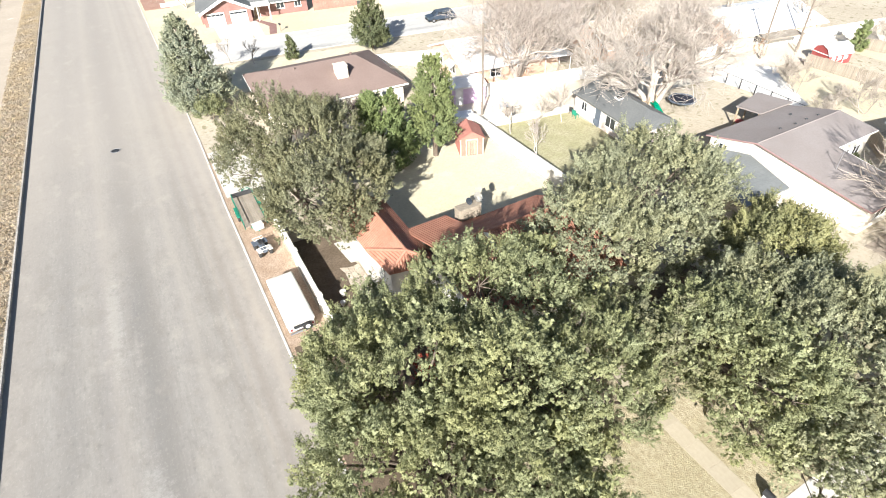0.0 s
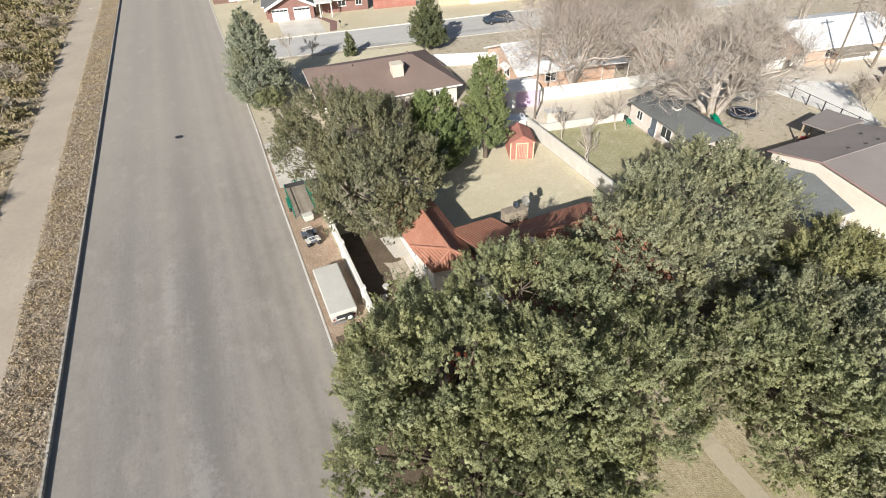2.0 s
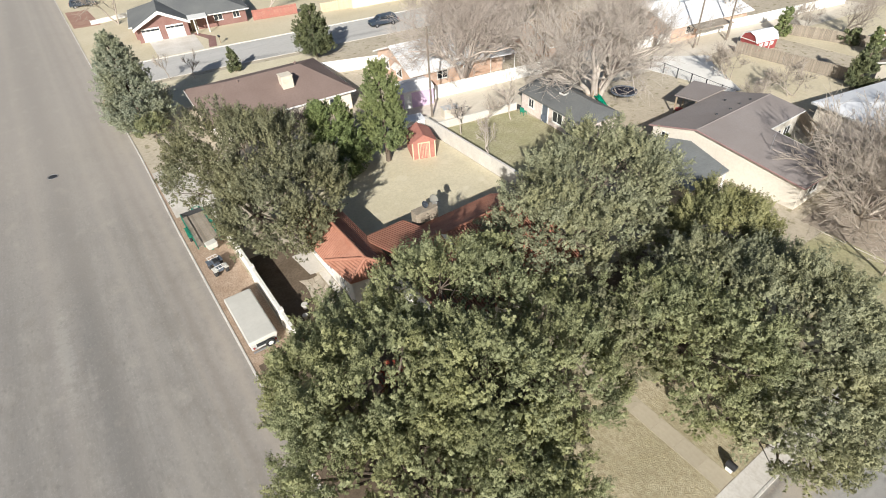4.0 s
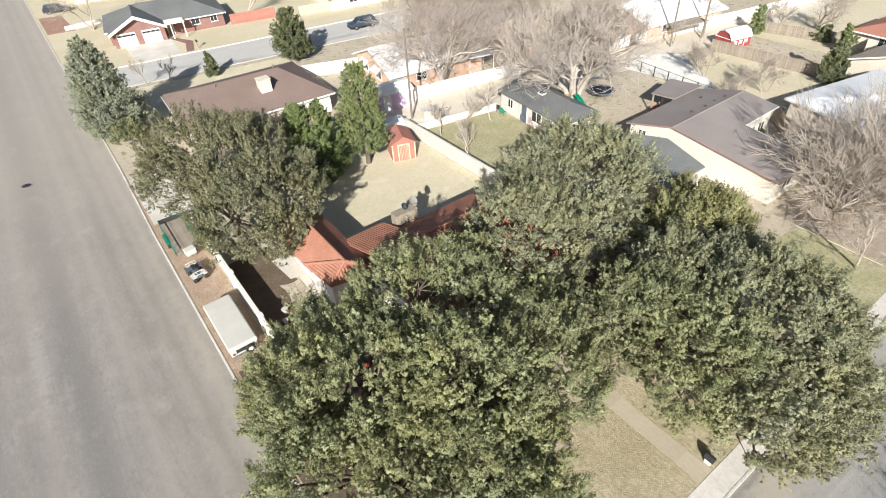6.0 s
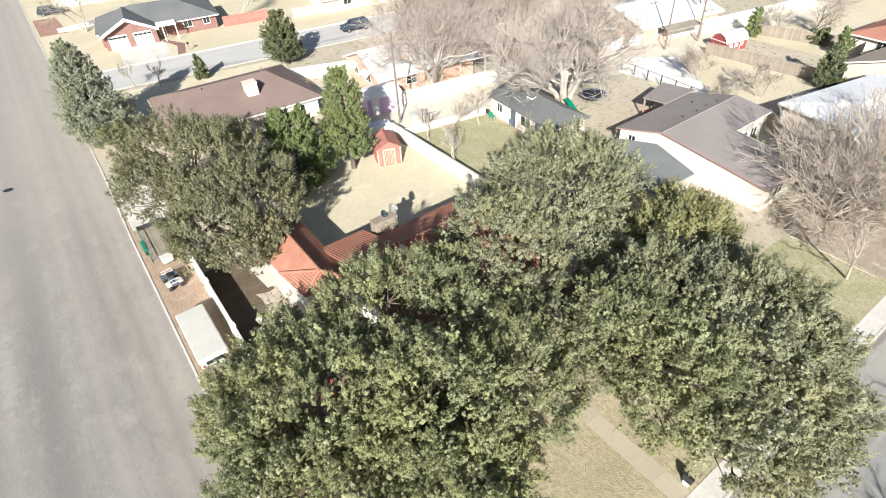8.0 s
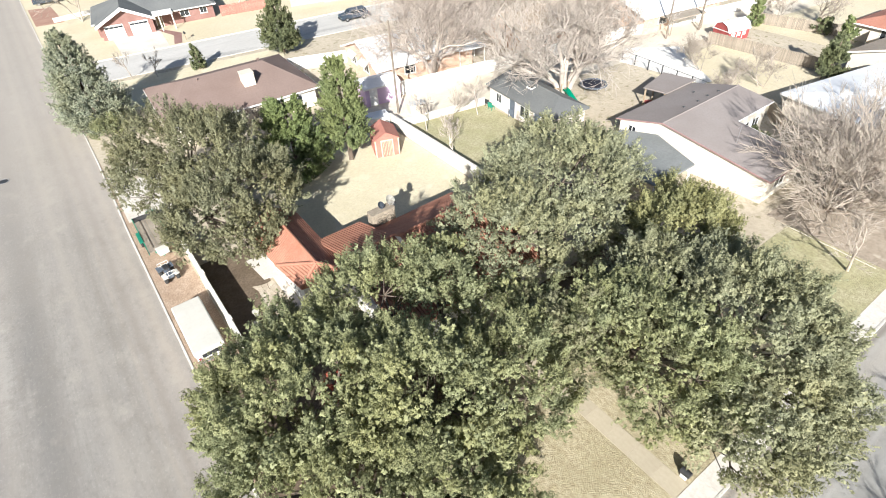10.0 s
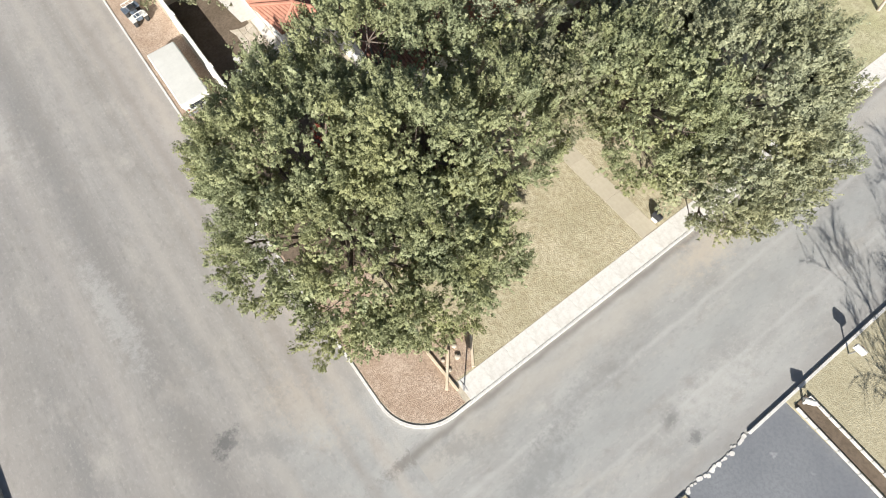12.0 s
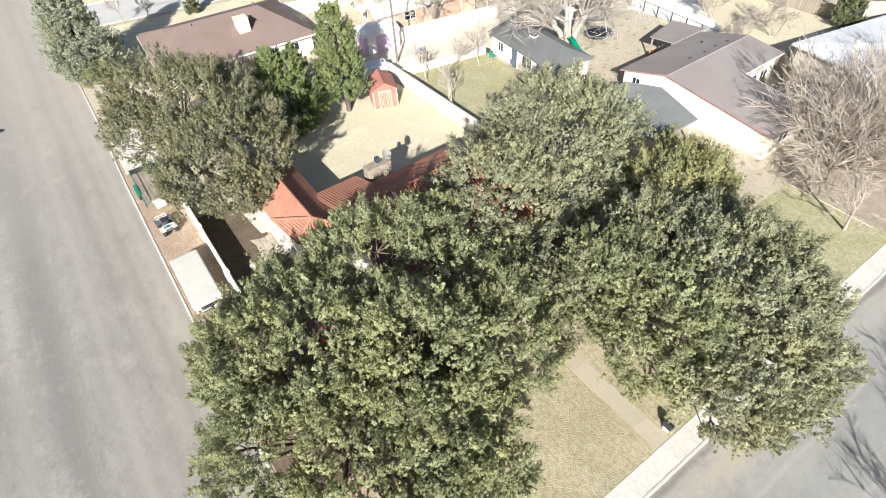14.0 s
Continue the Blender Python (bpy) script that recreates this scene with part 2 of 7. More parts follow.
def street_wear(target, axis, lanes):
    """Worn and stained patches, pale grit and long bands beside the kerb and under the wheels."""
    n, l = target.node_tree.nodes, target.node_tree.links
    b = n["Principled BSDF"]
    src = b.inputs["Base Color"].links[0].from_socket
    tc = n.new("ShaderNodeTexCoord")
    sep = n.new("ShaderNodeSeparateXYZ")
    l.new(tc.outputs["Object"], sep.inputs[0])
    for scale, lo, hi, colour, amount, where in ((0.33, 0.50, 0.72, (0.215, 0.198, 0.175), 0.5, 0.3), (1.1, 0.54, 0.70, (0.23, 0.208, 0.182), 0.45, 1.7),
                                                 (0.5, 0.56, 0.76, (0.43, 0.39, 0.335), 0.6, 5.1), (6.0, 0.54, 0.72, (0.44, 0.41, 0.365), 0.36, 9.0), (4.0, 0.54, 0.74, (0.19, 0.182, 0.173), 0.4, 12.0)):
        mp = n.new("ShaderNodeMapping")
        mp.inputs["Location"].default_value = (where * 7, where * 3, 0)
        mp.inputs["Scale"].default_value = (1, 0.6, 1) if axis == "X" else (0.6, 1, 1)
        l.new(tc.outputs["Object"], mp.inputs["Vector"])
        nz = n.new("ShaderNodeTexNoise")
        nz.inputs["Scale"].default_value, nz.inputs["Detail"].default_value, nz.inputs["Roughness"].default_value = scale, 8, 0.62
        l.new(mp.outputs["Vector"], nz.inputs["Vector"])
        r = n.new("ShaderNodeMapRange")
        r.inputs["From Min"].default_value, r.inputs["From Max"].default_value, r.inputs["To Max"].default_value = lo, hi, amount
        l.new(nz.outputs["Fac"], r.inputs["Value"])
        x = n.new("ShaderNodeMixRGB")
        x.inputs["Color2"].default_value = (*colour, 1)
        l.new(r.outputs["Result"], x.inputs["Fac"])
        l.new(src, x.inputs["Color1"])
        src = x.outputs["Color"]
    wn_ = n.new("ShaderNodeTexNoise")
    wn_.inputs["Scale"].default_value, wn_.inputs["Detail"].default_value = 0.7, 6
    l.new(tc.outputs["Object"], wn_.inputs["Vector"])
    for centre, half, colour, amount in lanes:
        d = n.new("ShaderNodeMath")
        d.operation = "SUBTRACT"
        d.inputs[1].default_value = centre
        l.new(sep.outputs[axis], d.inputs[0])
        w = n.new("ShaderNodeMath")
        w.operation = "MULTIPLY_ADD"
        w.inputs[1].default_value = half * 1.2
        l.new(wn_.outputs["Fac"], w.inputs[0])
        l.new(d.outputs[0], w.inputs[2])
        sh = n.new("ShaderNodeMath")
        sh.operation = "SUBTRACT"
        sh.inputs[1].default_value = half * 0.6
        l.new(w.outputs[0], sh.inputs[0])
        a = n.new("ShaderNodeMath")
        a.operation = "ABSOLUTE"
        l.new(sh.outputs[0], a.inputs[0])
        r = n.new("ShaderNodeMapRange")
        r.interpolation_type = "SMOOTHSTEP"
        r.inputs["From Min"].default_value, r.inputs["From Max"].default_value, r.inputs["To Max"].default_value = half, 0.0, amount
        l.new(a.outputs[0], r.inputs["Value"])
        x = n.new("ShaderNodeMixRGB")
        x.inputs["Color2"].default_value = (*colour, 1)
        l.new(r.outputs["Result"], x.inputs["Fac"])
        l.new(src, x.inputs["Color1"])
        src = x.outputs["Color"]
    l.new(src, b.inputs["Base Color"])


def stains(target, spots):
    """Single oil stains, worn rough patches, drifts of sand and painted shadow streaks, each with a ragged edge of its
    own.
    """
    n, l = target.node_tree.nodes, target.node_tree.links
    b = n["Principled BSDF"]
    src = b.inputs["Base Color"].links[0].from_socket
    tc = n.new("ShaderNodeTexCoord")
    nz = n.new("ShaderNodeTexNoise")
    nz.inputs["Scale"].default_value, nz.inputs["Detail"].default_value, nz.inputs["Roughness"].default_value = 2.0, 10, 0.8
    l.new(tc.outputs["Object"], nz.inputs["Vector"])
    for x, y, rx, ry, turn, colour, amount in spots:
        mp = n.new("ShaderNodeMapping")
        mp.vector_type = "TEXTURE"
        mp.inputs["Location"].default_value, mp.inputs["Rotation"].default_value, mp.inputs["Scale"].default_value = (x, y, 0), (0, 0, radians(turn)), (rx, ry, 1)
        l.new(tc.outputs["Object"], mp.inputs["Vector"])
        ln = n.new("ShaderNodeVectorMath")
        ln.operation = "LENGTH"
        l.new(mp.outputs["Vector"], ln.inputs[0])
        a = n.new("ShaderNodeMath")
        a.operation = "MULTIPLY_ADD"
        a.inputs[1].default_value = 4.5
        l.new(nz.outputs["Fac"], a.inputs[0])
        l.new(ln.outputs["Value"], a.inputs[2])
        r = n.new("ShaderNodeMapRange")
        r.interpolation_type = "SMOOTHSTEP"
        r.inputs["From Min"].default_value, r.inputs["From Max"].default_value, r.inputs["To Max"].default_value = 3.35, 2.35, amount
        l.new(a.outputs[0], r.inputs["Value"])
        m = n.new("ShaderNodeMixRGB")
        m.inputs["Color2"].default_value = (*colour, 1)
        l.new(r.outputs["Result"], m.inputs["Fac"])
        l.new(src, m.inputs["Color1"])
        src = m.outputs["Color"]
    l.new(src, b.inputs["Base Color"])


def far_haze_dust(target, near, far, colour, amount):
    """Distance haze painted together with pale dust: the street's colour lightens along Y."""
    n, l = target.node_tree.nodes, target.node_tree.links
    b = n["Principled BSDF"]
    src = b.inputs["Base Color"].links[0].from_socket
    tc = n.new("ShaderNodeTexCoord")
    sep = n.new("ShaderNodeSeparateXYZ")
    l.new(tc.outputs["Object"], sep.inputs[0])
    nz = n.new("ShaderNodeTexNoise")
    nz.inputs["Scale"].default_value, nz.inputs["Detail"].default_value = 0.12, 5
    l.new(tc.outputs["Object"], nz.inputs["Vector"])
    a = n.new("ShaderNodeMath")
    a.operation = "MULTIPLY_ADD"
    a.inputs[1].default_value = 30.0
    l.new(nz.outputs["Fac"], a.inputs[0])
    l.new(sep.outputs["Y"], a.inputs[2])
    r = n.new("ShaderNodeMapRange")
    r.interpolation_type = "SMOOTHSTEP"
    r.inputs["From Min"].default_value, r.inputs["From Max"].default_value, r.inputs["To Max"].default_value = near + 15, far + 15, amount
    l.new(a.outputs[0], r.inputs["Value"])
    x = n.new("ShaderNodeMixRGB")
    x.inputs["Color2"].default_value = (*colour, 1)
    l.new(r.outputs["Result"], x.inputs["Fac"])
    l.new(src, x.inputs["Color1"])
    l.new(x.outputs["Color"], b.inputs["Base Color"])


CROSSING = ((0.345, 0.333, 0.308), (0.25, 0.243, 0.228))
blend_streets(M["road_a"], CROSSING)
blend_streets(M["road_b"], CROSSING)
street_wear(M["road_a"], "X", ((-2.4, 0.5, (0.225, 0.195, 0.168), 0.35), (-1.1, 0.6, (0.42, 0.365, 0.305), 0.4), (-5.6, 0.7, (0.40, 0.36, 0.31), 0.35), (-10.8, 0.8, (0.38, 0.34, 0.295), 0.3), (-8.2, 1.3, (0.22, 0.20, 0.178), 0.35)))
street_wear(M["road_b"], "Y", ((-0.2, 0.35, (0.15, 0.13, 0.11), 0.65), (-1.1, 1.1, (0.40, 0.36, 0.305), 0.5), (-3.2, 0.22, (0.43, 0.41, 0.385), 0.35), (-4.6, 1.3, (0.27, 0.272, 0.26), 0.4), (-6.3, 0.2, (0.43, 0.41, 0.385), 0.3), (-8.6, 0.6, (0.25, 0.23, 0.21), 0.45)))
# haze and pale dust mixed into the street's colour further up
far_haze_dust(M["road_a"], 28.0, 75.0, (0.42, 0.375, 0.325), 0.5)
OIL, ROUGH_AND_SHADOW, SANDY, BLEACHED = (0.09, 0.088, 0.085), (0.20, 0.195, 0.185), (0.46, 0.385, 0.30), (0.50, 0.48, 0.44)
stains(M["road_a"], ((0.0, -0.2, 2.4, 0.45, 0, (0.17, 0.15, 0.13), 0.7), (-7.3, 5.9, 1.0, 0.7, 30, OIL, 0.75), (-5.4, 4.4, 2.2, 0.8, -40, ROUGH_AND_SHADOW, 0.5), (-6.6, 12.0, 0.8, 4.5, 8, ROUGH_AND_SHADOW, 0.35), (-3.2, 5.0, 1.6, 3.2, 20, SANDY, 0.3), (-9.2, 16.0, 1.0, 5.0, 4, BLEACHED, 0.3), (-10.5, 34.0, 0.7, 7.0, 0, BLEACHED, 0.25)))
stains(M["road_b"], ((11.2, -6.4, 0.75, 0.5, 20, OIL, 0.65), (11.5, -7.7, 0.5, 0.4, 0, OIL, 0.55), (4.6, -4.4, 3.2, 1.1, 15, ROUGH_AND_SHADOW, 0.55), (9.0, -3.0, 4.0, 0.9, 4, ROUGH_AND_SHADOW, 0.4), (20.0, -1.2, 4.0, 1.2, 4, SANDY, 0.5), (2.0, -1.2, 1.6, 0.8, -20, ROUGH_AND_SHADOW, 0.5), (14.0, -6.6, 4.0, 1.0, 0, BLEACHED, 0.3)))
M["road_c"] = road_mat("far_asphalt", (0.48, 0.462, 0.43), (0.55, 0.53, 0.50), (0.52, 0.50, 0.465), (0.26, 0.255, 0.25), "X")
M["drive_dark"] = mat("dark_asphalt", (0.16, 0.165, 0.175), (0.20, 0.205, 0.21), (0.13, 0.13, 0.14), rough=0.9, big=0.3, fine=6, bump=0.3, bump_scale=60, speck=(0.27, 0.27, 0.27), speck_scale=1.4, speck_at=0.66)
# long dark streaks paint shadows across the far street; one pale bleached patch
stains(M["road_c"], ((22.0, 84.0, 6.0, 1.2, -10, ROUGH_AND_SHADOW, 0.5), (40.0, 82.5, 8.0, 0.9, -9, ROUGH_AND_SHADOW, 0.45), (14.0, 88.0, 4.0, 0.8, -14, ROUGH_AND_SHADOW, 0.4), (31.0, 85.5, 5.0, 0.7, -9, BLEACHED, 0.5)))
M["concrete"] = mat("pale_concrete", (0.55, 0.51, 0.45), (0.66, 0.62, 0.57), (0.41, 0.37, 0.31), rough=0.9, big=0.35, fine=5, bump=0.15, bump_scale=50, fine_amount=0.35, random_amount=0.05)
M["white_concrete"] = mat("bleached_concrete", (0.74, 0.72, 0.67), (0.80, 0.78, 0.74), (0.62, 0.59, 0.53), rough=0.9, big=0.5, fine=5, bump=0.15, fine_amount=0.3)
M["bleached_slab"] = mat("bleached_pavement", (0.591, 0.557, 0.504), (0.67, 0.638, 0.586), (0.453, 0.409, 0.351), rough=0.9, big=0.6, fine=4, bump=0.15, bump_scale=50, fine_amount=0.55, random_amount=0.03)
M["walk_grey"] = mat("worn_pavement", (0.362, 0.326, 0.266), (0.424, 0.386, 0.327), (0.277, 0.244, 0.192), rough=0.9, big=0.4, fine=4, bump=0.15, bump_scale=50, fine_amount=0.5, random_amount=0.05)
M["walk"] = mat("tan_concrete", (0.425, 0.37, 0.275), (0.475, 0.415, 0.315), (0.365, 0.31, 0.225), rough=0.9, big=0.5, fine=5, bump=0.15, fine_amount=0.35, random_amount=0.05)
M["red_gravel"] = mat("red_gravel", (0.34, 0.20, 0.15), (0.40, 0.25, 0.19), (0.25, 0.14, 0.10), rough=0.95, big=0.6, fine=5, bump=0.4, fine_amount=0.5)
M["old_kerb"] = mat("old_kerb_concrete", (0.40, 0.37, 0.33), (0.50, 0.47, 0.42), (0.20, 0.18, 0.16), rough=0.9, big=0.9, fine=5, bump=0.2, fine_amount=0.6, random_amount=0.12)
M["kerb"] = mat("kerb_concrete", (0.66, 0.63, 0.58), (0.56, 0.53, 0.48), (0.36, 0.33, 0.30), rough=0.9, big=0.7, fine=6, bump=0.2, fine_amount=0.45, random_amount=0.06)
M["caliche"] = mat("dirt_path", (0.43, 0.362, 0.288), (0.485, 0.415, 0.33), (0.36, 0.30, 0.235), rough=0.95, big=0.2, fine=3, bump=0.2, fine_amount=0.4, speck=(0.62, 0.58, 0.52), speck_scale=0.5, speck_at=0.68)
M["soil"] = mat("dry_soil", (0.456, 0.391, 0.299), (0.536, 0.471, 0.368), (0.353, 0.305, 0.23), rough=0.95, big=0.12, fine=2.5, bump=0.4, bump_scale=14, fine_amount=0.6, speck=(0.28, 0.25, 0.16), speck_scale=1.2, speck_at=0.6)
M["yard_soil"] = mat("yard_soil", (0.33, 0.275, 0.215), (0.39, 0.33, 0.265), (0.24, 0.195, 0.15), rough=0.95, big=0.3, fine=3, bump=0.5, bump_scale=14, fine_amount=0.6, speck=(0.46, 0.40, 0.32), speck_scale=0.8, speck_at=0.62)
M["dry_lawn"] = mat("dry_lawn", (0.505, 0.44, 0.305), (0.40, 0.352, 0.228), (0.30, 0.25, 0.155), rough=0.95, big=0.6, fine=6, bump=1.0, bump_scale=14, fine_amount=0.85, stretch=(1, 0.55, 1))
# darker copy of the dry lawn: olive tone plus painted tree shadow
M["dull_shaded_lawn"] = mat("dull_shaded_lawn", (0.37, 0.325, 0.215), (0.42, 0.37, 0.25), (0.27, 0.23, 0.14), rough=0.95, big=0.4, fine=6, bump=0.6, bump_scale=20, fine_amount=0.65)
M["back_lawn"] = mat("tan_lawn", (0.65, 0.585, 0.43), (0.575, 0.515, 0.37), (0.46, 0.405, 0.28), rough=0.95, big=0.22, fine=4, bump=0.5, bump_scale=18, fine_amount=0.5, speck=(0.63, 0.57, 0.43), speck_scale=0.5, speck_at=0.6)
M["green_lawn"] = mat("faded_green_lawn", (0.46, 0.42, 0.275), (0.365, 0.35, 0.195), (0.27, 0.245, 0.14), rough=0.95, big=0.5, fine=5, bump=1.0, bump_scale=14, fine_amount=0.8)
M["gold_lawn"] = mat("straw_lawn", (0.56, 0.49, 0.345), (0.62, 0.55, 0.41), (0.45, 0.39, 0.26), rough=0.95, big=0.15, fine=4, bump=0.4, bump_scale=18, fine_amount=0.5)
M["sand"] = mat("alley_sand", (0.58, 0.52, 0.42), (0.66, 0.60, 0.51), (0.50, 0.44, 0.34), rough=0.95, big=0.25, fine=3, bump=0.3, fine_amount=0.4, stretch=(0.3, 1.2, 1))
M["verge"] = mat("dead_grass", (0.40, 0.33, 0.245), (0.50, 0.425, 0.33), (0.16, 0.13, 0.09), rough=0.95, big=0.8, fine=3.5, bump=0.8, bump_scale=16, fine_amount=0.7)
M["scrub_soil"] = mat("scrub_soil", (0.34, 0.27, 0.185), (0.46, 0.385, 0.275), (0.15, 0.125, 0.08), rough=0.95, big=0.3, fine=1.6, bump=0.8, bump_scale=9, fine_amount=0.7)
M["mulch"] = mat("bark_mulch", (0.43, 0.315, 0.225), (0.53, 0.41, 0.31), (0.22, 0.145, 0.10), rough=0.95, big=0.8, fine=11, bump=0.8, bump_scale=24, fine_amount=0.75)
# earth darkened to paint in shade below oaks and wall; also bed soil
M["earth"] = mat("earth_with_shade", (0.13, 0.097, 0.066), (0.175, 0.132, 0.094), (0.085, 0.063, 0.043), rough=0.95, big=0.6, fine=5, bump=0.6, bump_scale=14, fine_amount=0.6)
M["flag"] = mat("flagstone", (0.46, 0.39, 0.30), (0.55, 0.49, 0.40), (0.33, 0.28, 0.21), rough=0.9, big=0.8, fine=6, bump=0.3, random_amount=0.12)
M["tile"] = mat("clay_tile", (0.371, 0.167, 0.109), (0.433, 0.215, 0.146), (0.248, 0.105, 0.076), rough=0.75, big=1.2, fine=9, bump=0.2, fine_amount=0.5)
M["brown_roof"] = mat("brown_shingle", (0.215, 0.155, 0.132), (0.245, 0.182, 0.158), (0.165, 0.118, 0.10), rough=0.92, big=0.25, fine=6, bump=0.35, bump_scale=30, fine_amount=0.4)
M["grey_roof"] = mat("grey_shingle", (0.145, 0.15, 0.15), (0.18, 0.185, 0.18), (0.10, 0.105, 0.105), rough=0.92, big=0.3, fine=5, bump=0.35, bump_scale=30, fine_amount=0.4)
M["taupe_roof"] = mat("taupe_shingle", (0.27, 0.235, 0.22), (0.31, 0.275, 0.26), (0.225, 0.195, 0.185), rough=0.92, big=0.25, fine=5, bump=0.35, bump_scale=30, fine_amount=0.35, stretch=(1, 1, 1))
M["carport_roof"] = mat("rolled_roofing", (0.20, 0.21, 0.205), (0.24, 0.25, 0.245), (0.155, 0.16, 0.16), rough=0.92, big=0.4, fine=4, bump=0.2, fine_amount=0.4)
M["white_roof"] = mat("white_coated_roof", (0.80, 0.80, 0.80), (0.72, 0.73, 0.75), (0.60, 0.60, 0.62), rough=0.6, big=0.4, fine=3, fine_amount=0.25)
M["tan_roof"] = mat("tan_shingle", (0.42, 0.34, 0.265), (0.48, 0.40, 0.32), (0.33, 0.265, 0.20), rough=0.92, big=0.3, fine=5, bump=0.3, fine_amount=0.4)
M["red_roof"] = mat("rust_shingle", (0.38, 0.17, 0.12), (0.43, 0.21, 0.155), (0.28, 0.12, 0.085), rough=0.92, big=0.3, fine=5, bump=0.3, fine_amount=0.4)
M["white_wall"] = mat("white_stucco", (0.80, 0.77, 0.71), (0.74, 0.71, 0.65), (0.62, 0.58, 0.51), rough=0.9, big=0.5, fine=4, bump=0.2, bump_scale=40, fine_amount=0.3)
M["cream_white"] = mat("cream_white_paint", (0.68, 0.63, 0.545), (0.63, 0.58, 0.50), (0.52, 0.47, 0.40), rough=0.9, big=0.5, fine=4, bump=0.2, fine_amount=0.3)
M["cream_wall"] = mat("cream_stucco", (0.74, 0.68, 0.58), (0.68, 0.62, 0.52), (0.55, 0.49, 0.40), rough=0.9, big=0.5, fine=4, bump=0.2, fine_amount=0.3)
M["white_paint"] = mat("white_paint", (0.80, 0.79, 0.76), (0.75, 0.74, 0.71), (0.60, 0.58, 0.54), rough=0.6, big=0.7, fine=5, fine_amount=0.3, random_amount=0.04)
M["brick_red"] = mat("red_brick", (0.248, 0.138, 0.119), (0.294, 0.175, 0.154), (0.175, 0.095, 0.083), rough=0.9, big=0.8, fine=9, bump=0.3, fine_amount=0.5)
M["brick_orange"] = mat("orange_brick", (0.572, 0.388, 0.284), (0.627, 0.45, 0.351), (0.44, 0.288, 0.209), rough=0.9, big=0.8, fine=8, bump=0.3, fine_amount=0.4)
M["block"] = mat("grey_block", (0.55, 0.52, 0.47), (0.62, 0.59, 0.54), (0.43, 0.40, 0.36), rough=0.9, big=0.6, fine=5, bump=0.25, fine_amount=0.4, random_amount=0.05)
M["stone"] = mat("tan_stone", (0.46, 0.38, 0.29), (0.56, 0.48, 0.385), (0.30, 0.25, 0.19), rough=0.9, big=2.0, fine=6, bump=0.5, fine_amount=0.6, random_amount=0.15)
M["stone_pink"] = mat("pinkish_stone", (0.64, 0.55, 0.50), (0.72, 0.64, 0.585), (0.46, 0.375, 0.33), rough=0.9, big=2.5, fine=7, bump=0.4, fine_amount=0.6, random_amount=0.1)
M["chimney_stone"] = mat("weathered_stone", (0.31, 0.26, 0.20), (0.38, 0.325, 0.255), (0.22, 0.18, 0.135), rough=0.9, big=2.0, fine=6, bump=0.5, fine_amount=0.6, random_amount=0.15)
M["lilac_wall"] = mat("pale_lilac_siding", (0.57, 0.424, 0.59), (0.617, 0.472, 0.64), (0.456, 0.344, 0.47), rough=0.8, big=0.6, fine=5, fine_amount=0.3)
M["cooler"] = mat("cream_metal", (0.70, 0.63, 0.52), (0.64, 0.57, 0.47), (0.52, 0.45, 0.36), rough=0.6, big=0.8, fine=6, fine_amount=0.3)
M["barn_red"] = mat("barn_red_paint", (0.279, 0.059, 0.054), (0.328, 0.081, 0.077), (0.197, 0.041, 0.041), rough=0.7, big=1.0, fine=5, fine_amount=0.35, random_amount=0.06)
M["shed_red"] = mat("rust_red_siding", (0.396, 0.166, 0.13), (0.447, 0.209, 0.165), (0.292, 0.119, 0.095), rough=0.8, big=1.0, fine=6, fine_amount=0.4, random_amount=0.06)
M["trim_tan"] = mat("tan_trim", (0.68, 0.55, 0.38), (0.62, 0.50, 0.35), (0.5, 0.4, 0.28), rough=0.7)
M["trim_rose"] = mat("rose_trim", (0.30, 0.19, 0.18), (0.36, 0.235, 0.22), (0.24, 0.15, 0.14), rough=0.7)
M["wood"] = mat("weathered_wood", (0.36, 0.275, 0.19), (0.43, 0.345, 0.25), (0.25, 0.19, 0.13), rough=0.9, big=1.2, fine=6, bump=0.3, fine_amount=0.5, random_amount=0.16)
M["wood_grey"] = mat("grey_wood", (0.30, 0.255, 0.205), (0.37, 0.32, 0.26), (0.20, 0.17, 0.135), rough=0.9, big=1.2, fine=6, bump=0.3, fine_amount=0.5, random_amount=0.16)
M["wood_pale"] = mat("pale_timber", (0.60, 0.48, 0.33), (0.66, 0.55, 0.41), (0.45, 0.35, 0.24), rough=0.85, big=1.5, fine=7, fine_amount=0.4, random_amount=0.1)
M["pole_wood"] = mat("pole_wood", (0.187, 0.154, 0.124), (0.22, 0.187, 0.154), (0.121, 0.099, 0.077), rough=0.9, big=1.0, fine=6, fine_amount=0.5, stretch=(1, 1, 0.2))
M["metal_grey"] = mat("grey_metal", (0.35, 0.35, 0.36), (0.42, 0.42, 0.43), (0.25, 0.25, 0.26), rough=0.45, metal=0.7, big=1.5, fine=6, fine_amount=0.3)
M["metal_dark"] = mat("dark_metal", (0.05, 0.052, 0.055), (0.08, 0.08, 0.085), (0.03, 0.03, 0.032), rough=0.5, metal=0.4)
M["rubber"] = mat("rubber", (0.025, 0.025, 0.026), (0.045, 0.044, 0.042), (0.015, 0.015, 0.015), rough=0.85)
M["green_paint"] = mat("green_paint", (0.02, 0.22, 0.14), (0.03, 0.27, 0.17), (0.015, 0.13, 0.085), rough=0.5)
M["green_plastic"] = mat("green_plastic", (0.0, 0.33, 0.20), (0.01, 0.38, 0.24), (0.0, 0.25, 0.15), rough=0.35)
